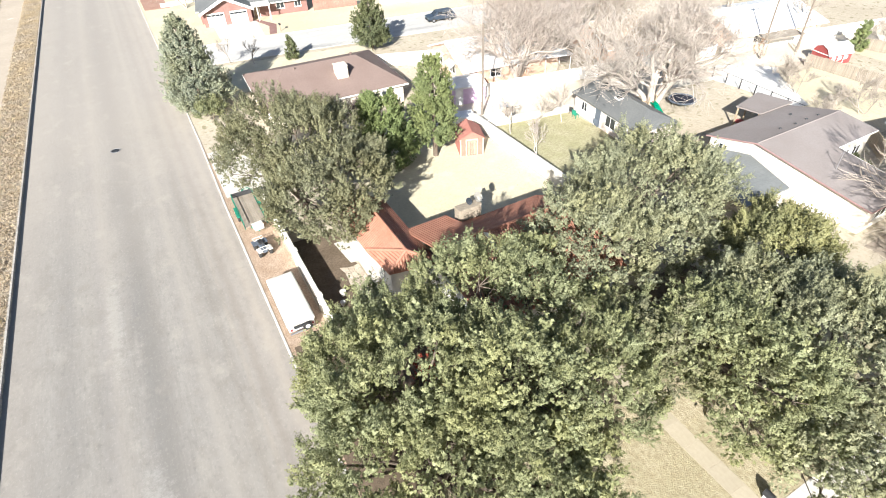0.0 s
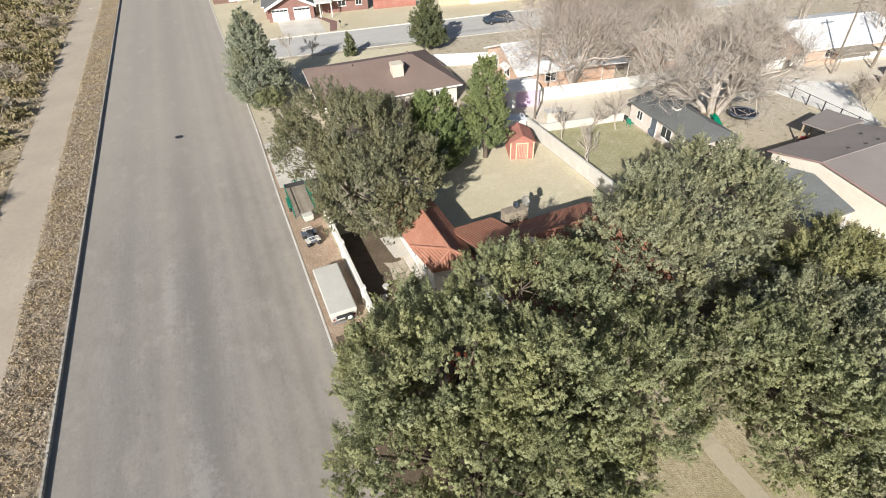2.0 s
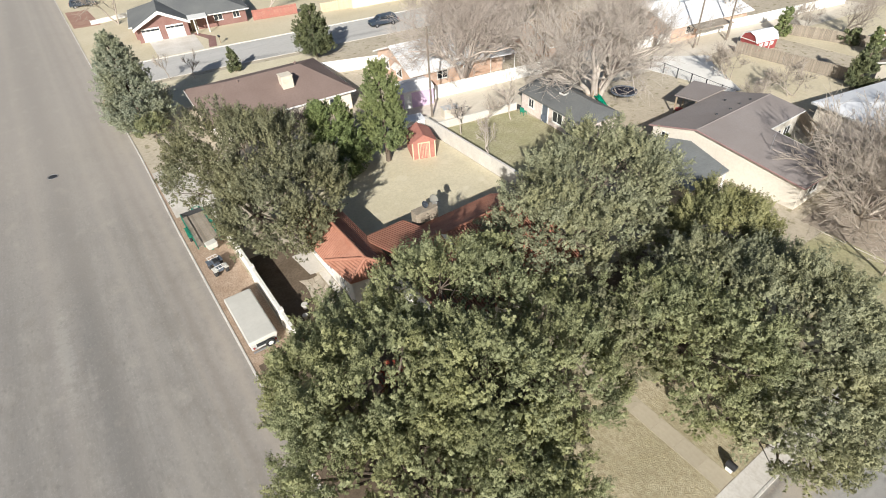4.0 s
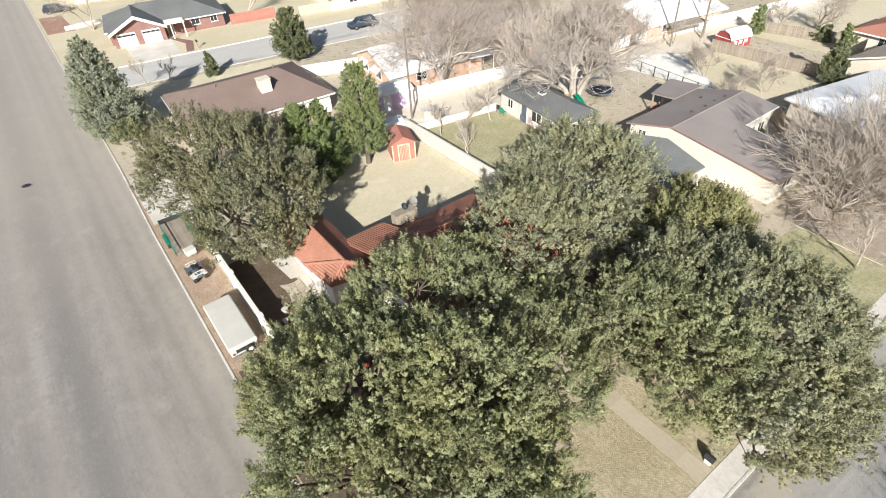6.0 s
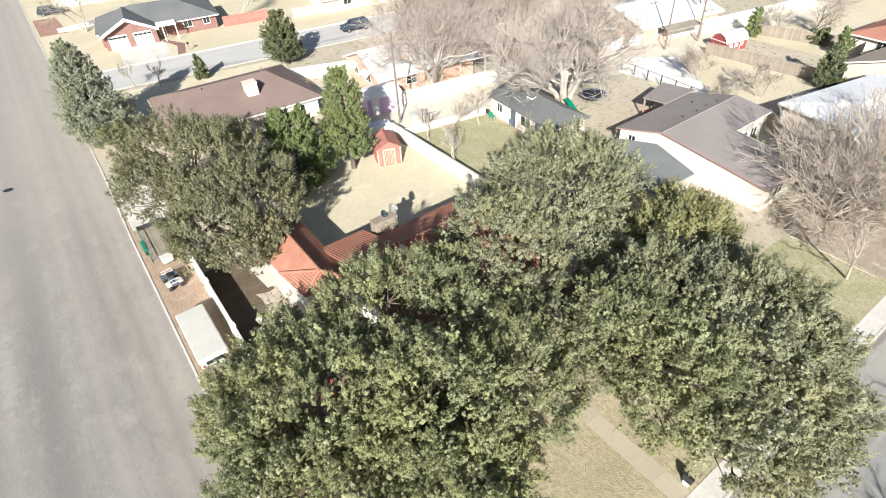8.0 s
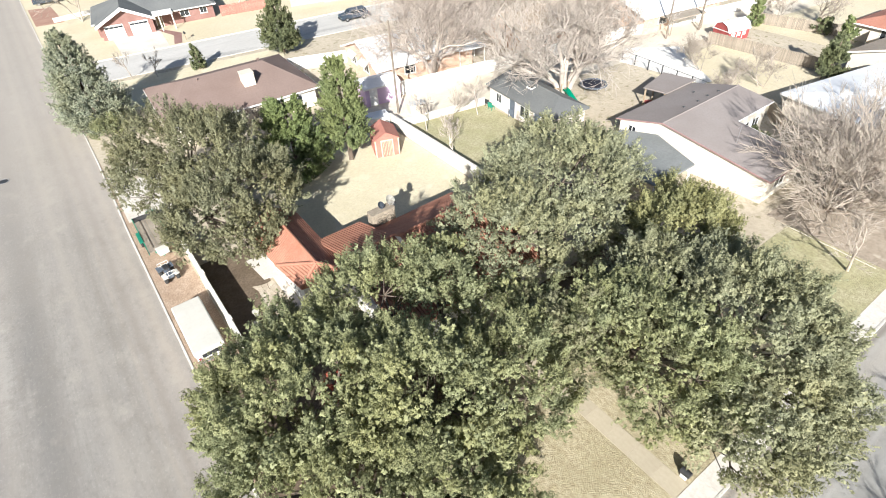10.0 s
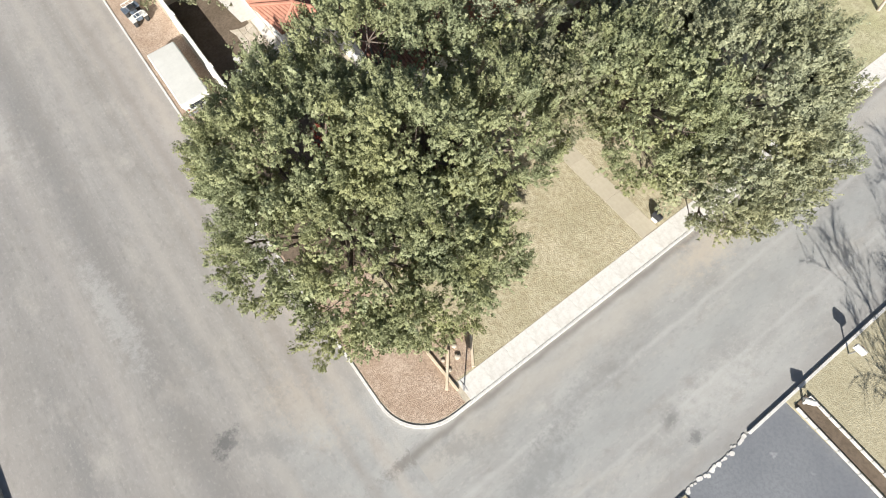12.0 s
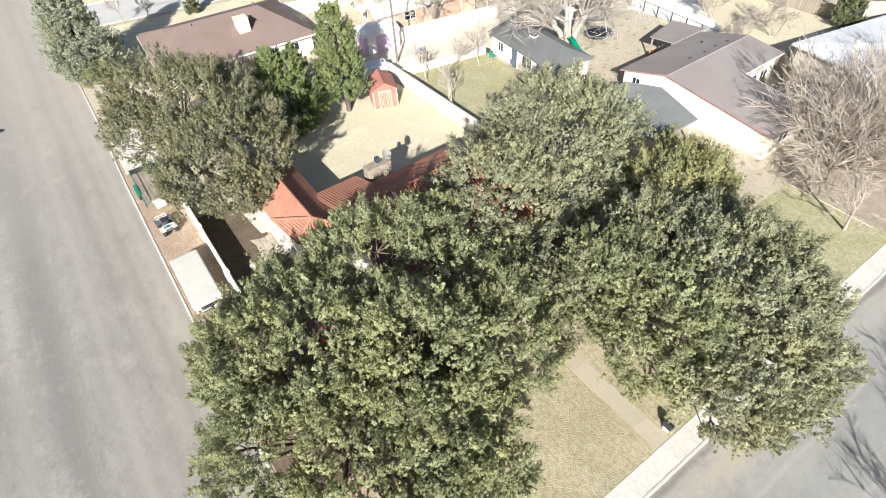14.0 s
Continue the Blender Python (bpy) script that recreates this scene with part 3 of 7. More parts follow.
M["white_gel"] = mat("white_fibreglass", (0.62, 0.60, 0.54), (0.57, 0.55, 0.495), (0.47, 0.45, 0.40), rough=0.4, big=0.6, fine=4, fine_amount=0.25)
M["camper_side"] = mat("grey_siding", (0.48, 0.48, 0.47), (0.54, 0.54, 0.53), (0.36, 0.36, 0.35), rough=0.5, big=0.8, fine=5, fine_amount=0.3)
M["black_plastic"] = mat("black_plastic", (0.03, 0.03, 0.032), (0.05, 0.05, 0.052), (0.02, 0.02, 0.02), rough=0.5)
M["trampoline"] = mat("trampoline_mat", (0.02, 0.022, 0.035), (0.035, 0.038, 0.055), (0.015, 0.015, 0.02), rough=0.7)
M["blue_vinyl"] = mat("blue_vinyl", (0.08, 0.15, 0.36), (0.10, 0.19, 0.42), (0.06, 0.10, 0.25), rough=0.5)
M["blue_grey"] = mat("slate_paint", (0.10, 0.12, 0.15), (0.13, 0.15, 0.18), (0.07, 0.085, 0.105), rough=0.6)
M["suv_paint"] = mat("dark_blue_paint", (0.035, 0.05, 0.07), (0.045, 0.06, 0.085), (0.03, 0.04, 0.055), rough=0.3, spec=0.5)
M["glass"] = glass_mat("window_glass", (0.03, 0.035, 0.04))
M["pale_glass"] = glass_mat("pale_window_glass", (0.20, 0.30, 0.29))
M["bark"] = mat("oak_bark", (0.135, 0.105, 0.08), (0.18, 0.145, 0.115), (0.08, 0.06, 0.045), rough=0.95, big=2, fine=9, bump=0.6, fine_amount=0.6, stretch=(1, 1, 0.3))
M["bare_bark"] = mat("pale_bark", (0.469, 0.414, 0.362), (0.566, 0.504, 0.448), (0.345, 0.297, 0.255), rough=0.95, big=1.5, fine=8, fine_amount=0.5)
M["bare_tan"] = mat("tan_twigs", (0.455, 0.393, 0.343), (0.552, 0.483, 0.427), (0.331, 0.283, 0.241), rough=0.95, big=1.5, fine=8, fine_amount=0.5)
M["twig_dark"] = mat("dark_twigs", (0.19, 0.15, 0.135), (0.24, 0.195, 0.175), (0.12, 0.095, 0.085), rough=0.95, big=1.5, fine=8, fine_amount=0.5)
M["bare_brown"] = mat("brown_twigs", (0.414, 0.353, 0.296), (0.493, 0.433, 0.371), (0.302, 0.257, 0.209), rough=0.95, big=1.5, fine=8, fine_amount=0.5)
M["oak"] = leaf_mat("oak_leaves", (0.116, 0.131, 0.062), (0.396, 0.41, 0.243), (0.397, 0.394, 0.262), 0.33, 0.6)
M["oak_grey"] = leaf_mat("grey_oak_leaves", (0.127, 0.139, 0.083), (0.418, 0.42, 0.286), (0.42, 0.411, 0.3), 0.32, 0.6)
M["oak_yellow"] = leaf_mat("yellow_oak_leaves", (0.119, 0.127, 0.054), (0.38, 0.372, 0.203), (0.393, 0.377, 0.225), 0.26, 0.58)
M["oak_brown"] = leaf_mat("brown_green_oak_leaves", (0.093, 0.094, 0.055), (0.306, 0.304, 0.199), (0.316, 0.312, 0.223), 0.28, 0.6)
M["spruce"] = leaf_mat("blue_needles", (0.181, 0.201, 0.151), (0.427, 0.45, 0.353), (0.526, 0.538, 0.446), 0.15, 0.6)
M["pine"] = leaf_mat("green_needles", (0.082, 0.114, 0.046), (0.243, 0.292, 0.126), (0.321, 0.357, 0.186), 0.15)
M["pine_tall"] = leaf_mat("yellow_green_needles", (0.094, 0.12, 0.049), (0.27, 0.309, 0.147), (0.33, 0.361, 0.199), 0.15)
M["cedar"] = leaf_mat("cedar_needles", (0.07, 0.085, 0.045), (0.19, 0.205, 0.112), (0.27, 0.275, 0.17), 0.12)
M["straw"] = leaf_mat("dead_blades", (0.30, 0.24, 0.16), (0.50, 0.43, 0.32), (0.62, 0.56, 0.45), 0.1)
M["verge_blades"] = leaf_mat("verge_blades", (0.25, 0.20, 0.15), (0.50, 0.415, 0.32), (0.64, 0.55, 0.44), 0.1)
M["straw_lawn_blades"] = leaf_mat("dry_lawn_blades", (0.44, 0.38, 0.235), (0.53, 0.46, 0.30), (0.58, 0.51, 0.35), 0.1)
M["scrub"] = leaf_mat("scrub_leaves", (0.13, 0.12, 0.06), (0.30, 0.25, 0.15), (0.42, 0.36, 0.24), 0.1)
M["red_leaf"] = leaf_mat("red_leaves", (0.2, 0.039, 0.03), (0.4, 0.117, 0.072), (0.44, 0.26, 0.12), 0.2)
M["dead_leaf"] = leaf_mat("brown_leaves", (0.20, 0.13, 0.08), (0.38, 0.27, 0.17), (0.48, 0.36, 0.24), 0.15)


# ---- building helpers ----
def thing(name, label, category, loc=(0, 0, 0), rot=0.0, group="", kind=""):
    ob = new(name)
    ob.empty_display_size = 0.3
    ob.matrix_basis = pose(*loc, 0, 0, rot)
    return tagged(ob, label, category, group, kind)


def part(name, bm, material, parent=None, label="", kind="", smooth=False):
    me = bpy.data.meshes.new(name)
    bm.to_mesh(me)
    bm.free()
    return part_of(name, me, material, parent, label, kind, smooth)


def part_of(name, me, material, parent=None, label="", kind="", smooth=False):
    if not me.materials:
        me.materials.append(material)
    if smooth:
        me.polygons.foreach_set("use_smooth", [True] * len(me.polygons))
    ob = new(name, me)
    ob.parent = parent
    return tagged(ob, label=label, kind=kind)


def add_box(bm, x0, y0, z0, x1, y1, z1, bevel=0.0):
    r = bmesh.ops.create_cube(bm, size=1.0, matrix=Matrix.Translation(((x0 + x1) / 2, (y0 + y1) / 2, (z0 + z1) / 2)) @ Matrix.Diagonal((abs(x1 - x0), abs(y1 - y0), abs(z1 - z0), 1)))
    if bevel:
        es = list({e for v in r["verts"] for e in v.link_edges})
        bmesh.ops.bevel(bm, geom=es, offset=bevel, segments=2, affect="EDGES", profile=0.5)
    return bm


def box(x0, y0, z0, x1, y1, z1, bevel=0.0):
    return add_box(bmesh.new(), x0, y0, z0, x1, y1, z1, bevel)


def add_tube(bm, p0, p1, r0, r1=None, n=8):
    p0, p1 = Vector(p0), Vector(p1)
    d = p1 - p0
    m = Matrix.Translation((p0 + p1) / 2) @ d.to_track_quat("Z", "Y").to_matrix().to_4x4()
    bmesh.ops.create_cone(bm, cap_ends=True, segments=n, radius1=r0, radius2=r0 if r1 is None else r1, depth=d.length, matrix=m)
    return bm


def tube(p0, p1, r0, r1=None, n=8):
    return add_tube(bmesh.new(), p0, p1, r0, r1, n)


def slab(points, z0, z1):
    """A flat prism over an outline (counter-clockwise), from z0 up to z1."""
    bm = bmesh.new()
    top = [bm.verts.new((x, y, z1)) for x, y in points]
    low = [bm.verts.new((x, y, z0)) for x, y in points]
    bm.faces.new(top)
    bm.faces.new(low[::-1])
    for i in range(len(points)):
        j = (i + 1) % len(points)
        bm.faces.new((top[i], low[i], low[j], top[j]))
    bmesh.ops.recalc_face_normals(bm, faces=bm.faces)
    return bm


def polys(verts, faces):
    bm = bmesh.new()
    vs = [bm.verts.new(v) for v in verts]
    for f in faces:
        bm.faces.new([vs[i] for i in f])
    bmesh.ops.recalc_face_normals(bm, faces=bm.faces)
    return bm


def np_mesh(name, co, quads):
    """A mesh of quads from arrays."""
    me = bpy.data.meshes.new(name)
    me.vertices.add(len(co))
    me.vertices.foreach_set("co", np.asarray(co, np.float32).ravel())
    me.loops.add(quads.size)
    me.loops.foreach_set("vertex_index", np.asarray(quads, np.int32).ravel())
    me.polygons.add(len(quads))
    me.polygons.foreach_set("loop_start", np.arange(0, quads.size, 4, dtype=np.int32))
    me.update(calc_edges=True)
    return me


def tri_mesh(name, co):
    """A mesh of loose triangles from an array (k, 3, 3)."""
    me = bpy.data.meshes.new(name)
    k = len(co)
    me.vertices.add(3 * k)
    me.vertices.foreach_set("co", np.asarray(co, np.float32).ravel())
    me.loops.add(3 * k)
    me.loops.foreach_set("vertex_index", np.arange(3 * k, dtype=np.int32))
    me.polygons.add(k)
    me.polygons.foreach_set("loop_start", np.arange(0, 3 * k, 3, dtype=np.int32))
    me.update(calc_edges=True)
    return me


def leaf_mesh(name, p, n, size, aspect, rng):
    """One pointed leaf per point, lying across the direction n, turned at random."""
    k = len(p)
    n = unit(n)
    a = unit(np.cross(n, rng.normal(size=(k, 3))))
    b = np.cross(n, a)
    s = (size * rng.uniform(0.65, 1.35, k))[:, None]
    co = np.empty((k, 3, 3))
    co[:, 0] = p + a * s * 0.62
    co[:, 1], co[:, 2] = p - a * s * 0.38 + b * s * 0.62 * aspect + n * s * 0.1, p - a * s * 0.38 - b * s * 0.62 * aspect - n * s * 0.1
    return tri_mesh(name, co)


def unit(v):
    return v / np.maximum(1e-6, np.linalg.norm(v, axis=-1, keepdims=True))


def limb_mesh(name, segs, sides=4):
    """Tapered prisms along segments (p0, p1, r0, r1)."""
    s = np.asarray(segs, float)
    p0, p1, r0, r1 = s[:, 0:3], s[:, 3:6], s[:, 6:7], s[:, 7:8]
    d = unit(p1 - p0)
    ref = np.where(np.abs(d[:, 2:3]) > 0.9, np.array([[1.0, 0, 0]]), np.array([[0, 0, 1.0]]))
    u = unit(np.cross(d, ref))
    v = np.cross(d, u)
    k = len(s)
    co = np.empty((k, 2, sides, 3))
    for i in range(sides):
        a = 2 * math.pi * i / sides
        w = u * math.cos(a) + v * math.sin(a)
        co[:, 0, i], co[:, 1, i] = p0 + w * r0, p1 + w * r1
    base = np.arange(k)[:, None] * 2 * sides
    q = []
    for i in range(sides):
        j = (i + 1) % sides
        q.append(np.concatenate([base + i, base + j, base + sides + j, base + sides + i], axis=1))
    return np_mesh(name, co.reshape(-1, 3), np.stack(q, 1).reshape(-1, 4))


def grow(rng, p, d, length, r, level, out, spread, droop, counts, shrink=0.62, wiggle=0.22, thin=0.017):
    """Branches by recursion: each limb is a few bent pieces, with children along its outer part."""
    pieces = 3 if level < 2 else 2 if level < len(counts) else 1
    pts, rad = [p], [r]
    for i in range(pieces):
        d = unit(d + rng.normal(size=3) * wiggle + np.array([0, 0, droop]))
        p = p + d * length / pieces
        pts.append(p)
        rad.append(r * (1 - 0.45 * (i + 1) / pieces))
        out[min(level, len(out) - 1)].append((*pts[-2], *pts[-1], rad[-2], rad[-1]))
    if level >= len(counts):
        return
    for i in range(counts[level]):
        f = rng.uniform(0.35, 1.0)
        k = min(pieces - 1, int(f * pieces))
        q = pts[k] + (pts[k + 1] - pts[k]) * (f * pieces - k)
        side = unit(np.cross(d, rng.normal(size=3)))
        nd = unit(d * (1 - spread) + side * spread + np.array([0, 0, 0.12]))
        grow(rng, q, nd, length * shrink * rng.uniform(0.75, 1.2), max(thin, rad[k] * 0.55), level + 1, out, spread, droop, counts, shrink, wiggle, thin)


# ---- ground, streets, kerbs ----
def structure(name, bm, material, label):
    return tagged(part(name, bm, material), label, kind="structure")


def sheet(x0, y0, x1, y1):
    return [(x0, y0), (x1, y0), (x1, y1), (x0, y1)]


def arc(cx, cy, r, a0, a1, n=8):
    return [(cx + r * math.cos(radians(a0 + (a1 - a0) * i / n)), cy + r * math.sin(radians(a0 + (a1 - a0) * i / n))) for i in range(n + 1)]


structure("ground", slab(sheet(-900, -900, 900, 900), -0.5, -0.06), M["soil"], "flat dry tan ground reaching to the horizon")
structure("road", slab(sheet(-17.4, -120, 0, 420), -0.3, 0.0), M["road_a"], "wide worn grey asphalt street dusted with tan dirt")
structure("road", slab(sheet(0, -14, 320, 4), -0.3, 0.0), M["road_b"], "grey asphalt side street with dark stains")
structure("road", slab([(0, 84), (260, 43), (260, 60), (0, 98)], -0.3, 0.0), M["road_c"], "pale grey asphalt street behind the houses")
corner = [(0.15, 86.0), *arc(2.75, 2.75, 2.6, 180, 270), (320, 0.15), (320, 40), (260, 44.8)]
structure("ground", slab(corner, -0.3, 0.12), M["soil"], "dry tan soil of the corner block of houses")
structure("ground", slab([(0.15, 96.2), (260, 59.8), (320, 60), (320, 420), (0.15, 420)], -0.3, 0.12), M["gold_lawn"], "straw coloured lawn across the far street")
structure("ground", slab([*arc(2.75, -11.75, 2.6, 90, 180), (0.15, -120), (9.2, -120), (9.2, -9.15)], -0.3, 0.12), M["dull_shaded_lawn"], "dry lawn at the corner across the side street")
structure("ground", slab(sheet(16.15, -120, 320, -9.15), -0.3, 0.12), M["dull_shaded_lawn"], "dry lawn across the side street")
structure("ground", slab(sheet(-21.0, -120, -17.55, 420), -0.3, 0.16), M["verge"], "strip of dead grass beside the street")
structure("pavement", slab(sheet(-25.3, -120, -21.0, 420), -0.3, 0.13), M["caliche"], "tan compacted dirt path beside the verge")
structure("ground", slab(sheet(-420, -120, -25.3, 420), -0.3, 0.12), M["scrub_soil"], "brown scrubland soil beyond the path")

# yards, as thin sheets laid on the block
PATCHES = [
    ("ground", [(3.7, 1.42), (4.95, 1.42), (6.4, 3.7), (3.62, 3.7)], 0.14, "mulch", "small planted bed between timbers"),
    ("ground", [(0.2, 3.0), *arc(2.75, 2.75, 2.5, 180, 270, 6)[1:], (3.6, 0.25), (3.6, 10), (0.2, 10)], 0.128, "mulch", "reddish bark mulch bed at the street corner"),
    # oak shade is mixed into this sheet's dark colour
    ("ground", sheet(0.2, 10.0, 4.0, 24.5), 0.128, "earth", "earth under the oaks with shade in its colour"),
    ("ground", sheet(0.2, 24.5, 2.9, 46.2), 0.128, "mulch", "brown dirt and leaf strip beside the street"),
    ("ground", sheet(3.6, 1.3, 16.94, 15.0), 0.132, "dry_lawn", "dry yellow front lawn"),
    ("ground", sheet(18.12, 1.3, 33.0, 15.0), 0.132, "dry_lawn", "dry yellow front lawn under the oaks"),
    # two dark sheets paint the shade on the ground beneath the crowns
    ("ground", [(4.0, 11.0), (6.0, 9.6), (10.5, 10.0), (14.0, 12.2), (15.4, 16.8), (11.0, 17.4), (10.8, 23.6), (4.0, 23.8)], 0.139, "earth", "ground under the front oaks darkened with painted shade"),
    ("ground", [(21.4, 8.4), (24.5, 6.6), (29.0, 7.4), (31.0, 12.0), (29.5, 17.0), (20.6, 17.0)], 0.139, "earth", "ground under the spreading oaks darkened with painted shade"),
    ("ground", sheet(33.0, 1.3, 43.0, 9.2), 0.136, "green_lawn", "faded green front lawn of the neighbour"),
    ("ground", sheet(43.0, 1.4, 58.0, 11.0), 0.132, "yard_soil", "bare tan front yard of the neighbour"),
    # colour carries the shade beside the low wall
    ("ground", sheet(3.4, 24.0, 7.3, 36.0), 0.132, "earth", "side yard earth darkened with painted shade"),
    ("ground", [(12.0, 28.0), (28.0, 26.0), (28.0, 47.5), (12.0, 50.0)], 0.136, "back_lawn", "dry straw back yard with bare patches"),
    ("ground", [(28.4, 26.0), (40.0, 26.0), (39.5, 43.0), (28.4, 45.0)], 0.136, "green_lawn", "pale green back yard of the neighbour"),
    ("ground", [(24.0, 51.5), (24.0, 46.6), (39.5, 43.4), (110, 33.5), (110, 38.5), (36.5, 52.4)], 0.140, "sand", "sandy alley behind the yards"),
    ("ground", [(40.0, 27.6), (60.0, 27.6), (62.0, 38.5), (40.0, 43.0)], 0.134, "soil", "bare tan back yard"),
    ("ground", sheet(60.5, 21.0, 75.0, 36.0), 0.136, "gold_lawn", "straw coloured back yard"),
    ("pavement", [(61.0, 41.0), (65.5, 43.6), (71.5, 38.4), (69.0, 36.6), (63.8, 29.2), (62.2, 29.6)], 0.146, "white_concrete", "white concrete slab beside the alley"),
    ("ground", [(84.5, 22.0), (140, 16.0), (140, 30), (84.5, 37)], 0.136, "gold_lawn", "open straw coloured field"),
    ("ground", [(0.4, 72.0), (26, 70.5), (30, 79.8), (0.4, 84.6)], 0.134, "back_lawn", "dry front yard beside the far street"),
    ("pavement", [(9.6, 95.2), (16.6, 94.2), (17.6, 104.6), (10.2, 106.0)], 0.140, "concrete", "pale concrete driveway of the brick house"),
    ("pavement", [(17.4, 94.3), (18.6, 94.1), (20.0, 99.5), (18.0, 104.0), (17.2, 104.0), (18.6, 99.0)], 0.146, "brick_red", "curved red brick garden path"),
    ("ground", [(0.6, 124.0), (5.2, 123.2), (4.6, 137.5), (0.6, 138.5)], 0.140, "red_gravel", "red gravel bed beside the far street"),
    ("pavement", sheet(0.2, 46.3, 4.6, 54.0), 0.146, "concrete", "pale concrete driveway at the kerb"),
    ("pavement", sheet(0.2, 54.8, 3.2, 56.6), 0.146, "concrete", "pale concrete walk at the kerb"),
]
for nm, pts, top, mt, lb in PATCHES:
    structure(nm, slab(pts, 0.02, top), M[mt], lb)
structure("road", slab(sheet(9.2, -60, 16.15, -9.1), -0.3, 0.02), M["drive_dark"], "dark asphalt driveway across the side street")


def pieces(name, parent, me, spots, material):
    for x, y, z, a in spots:
        o = part_of(name, me, material, parent)
        o.matrix_basis = pose(x, y, z, 0, 0, a)


def mesh_from(bm, name):
    me = bpy.data.meshes.new(name)
    bm.to_mesh(me)
    bm.free()
    return me


# broken pale concrete where the driveway meets the street
rng = np.random.default_rng(33)
ap_t = thing("pavement", "broken pale concrete lip of the driveway", "", (0, 0, 0), 0, "", "structure")
for i in range(22):
    x, y, r = 8.9 + i * 0.21 + rng.normal() * 0.04, -9.12 + rng.normal() * 0.07, rng.uniform(0.06, 0.13)
    part("concrete_piece", slab([(x + r * 1.3 * math.cos(a) * rng.uniform(0.7, 1.2), y + r * math.sin(a) * rng.uniform(0.7, 1.2)) for a in np.linspace(0, math.tau, 8)[:-1]], -0.02, 0.03 + rng.uniform(0, 0.012)), M["kerb"], ap_t)

# manhole cover, path-side marks
mh = thing("manhole_cover", "round dark iron manhole cover set in the asphalt", "manhole cover", (-8.6, 63.4, 0))
bm = tube((0, 0, -0.02), (0, 0, 0.012), 0.42, n=24)
part("cover", bm, M["metal_dark"], mh)
bm = bmesh.new()
for i in range(24):
    a0, a1 = i * math.tau / 24, (i + 1) * math.tau / 24
    add_tube(bm, (0.50 * math.cos(a0), 0.50 * math.sin(a0), 0.01), (0.50 * math.cos(a1), 0.50 * math.sin(a1), 0.01), 0.035, n=5)
part("ring", bm, M["metal_grey"], mh, "worn steel ring")

# timbers that edge the corner bed
for i, (x0, y0, x1, y1) in enumerate(((3.57, 3.5, 3.67, 0.95), (6.5, 3.64, 5.0, 1.42), (4.49, 2.88, 3.2, 1.27))):
    a = math.degrees(math.atan2(y1 - y0, x1 - x0))
    n = math.hypot(x1 - x0, y1 - y0)
    t = thing("landscape_timber", "pale weathered landscape timber edging the mulch bed", "timber", (x0, y0, 0.13 + (0.13 if i == 2 else 0)), a, "timbers of the corner bed")
    part("beam", box(0, -0.07, 0, n, 0.07, 0.13, 0.015), M["wood_pale"], t)

# stones and dead leaves in the corner bed
rng = np.random.default_rng(5)
for i in range(4):
    s = rng.uniform(0.08, 0.16)
    bm = bmesh.new()
    bmesh.ops.create_icosphere(bm, subdivisions=2, radius=s)
    for v in bm.verts:
        v.co *= 1 + 0.35 * noise.noise(v.co * 5 + Vector((i * 3, 0, 0)))
        v.co.z *= 0.6
    st = part("garden_stone", bm, M["stone"])
    st.location = (rng.uniform(3.9, 5.1), rng.uniform(1.9, 3.8), 0.14 + s * 0.3)
    tagged(st, "rounded tan garden stone in the timber bed", "stone", "stones in the corner bed")

# stop sign at the corner, seen from behind
ss = thing("stop_sign", "octagonal stop sign on a thin grey steel post", "road sign", (3.9, 0.75, 0.13), 0)
part("post", box(-0.025, -0.025, 0, 0.025, 0.025, 1.85), M["metal_grey"], ss)
bm = bmesh.new()
bmesh.ops.create_cone(bm, cap_ends=True, segments=8, radius1=0.36, radius2=0.36, depth=0.012, matrix=pose(0.04, 0, 1.5, 0, 90, 0) @ pose(0, 0, 0, 0, 0, 22.5))
plate = part("plate", bm, M["metal_grey"], ss, "grey aluminium back")
bm = bmesh.new()
bmesh.ops.create_cone(bm, cap_ends=True, segments=8, radius1=0.348, radius2=0.348, depth=0.008, matrix=pose(0.052, 0, 1.5, 0, 90, 0) @ pose(0, 0, 0, 0, 0, 22.5))
part("face", bm, M["barn_red"], plate, "red sign face")


def mailbox(x, y, rot, box_mat, post_mat, label, w=0.3, post=0.16, h=0.95):
    t = thing("mailbox", label, "mailbox", (x, y, 0.13), rot)
    part("post", box(-post, -post, 0, post, post, h, 0.01), post_mat, t)
    bm = bmesh.new()
    prof = [(-w / 2, 0)] + [(w / 2 * math.cos(radians(a)), 0.14 + w / 2 * math.sin(radians(a))) for a in range(180, -1, -30)] + [(w / 2, 0)]
    for yy in (-0.27, 0.27):
        bm.faces.new([bm.verts.new((px, yy, h + pz)) for px, pz in prof])
    bm.verts.ensure_lookup_table()
    k = len(prof)
    for i in range(k):
        bm.faces.new([bm.verts[i], bm.verts[(i + 1) % k], bm.verts[k + (i + 1) % k], bm.verts[k + i]])
    bmesh.ops.recalc_face_normals(bm, faces=bm.faces)
    bx = part("box", bm, box_mat, t)
    part("flag", box(w / 2, -0.1, h + 0.1, w / 2 + 0.02, 0.12, h + 0.2), M["barn_red"], bx, "small red flag")


mailbox(18.35, 1.75, 0, M["black_plastic"], M["white_paint"], "black mailbox on a stout white post beside the front walk", 0.36, 0.18, 0.3)
mailbox(16.7, -9.67, 35, M["white_gel"], M["white_paint"], "white mailbox on a wooden post at the kerb", 0.26, 0.05, 0.46)
mailbox(20.4, -9.45, 0, M["white_gel"], M["metal_grey"], "white mailbox on a thin post at the kerb", 0.3, 0.03, 0.78)
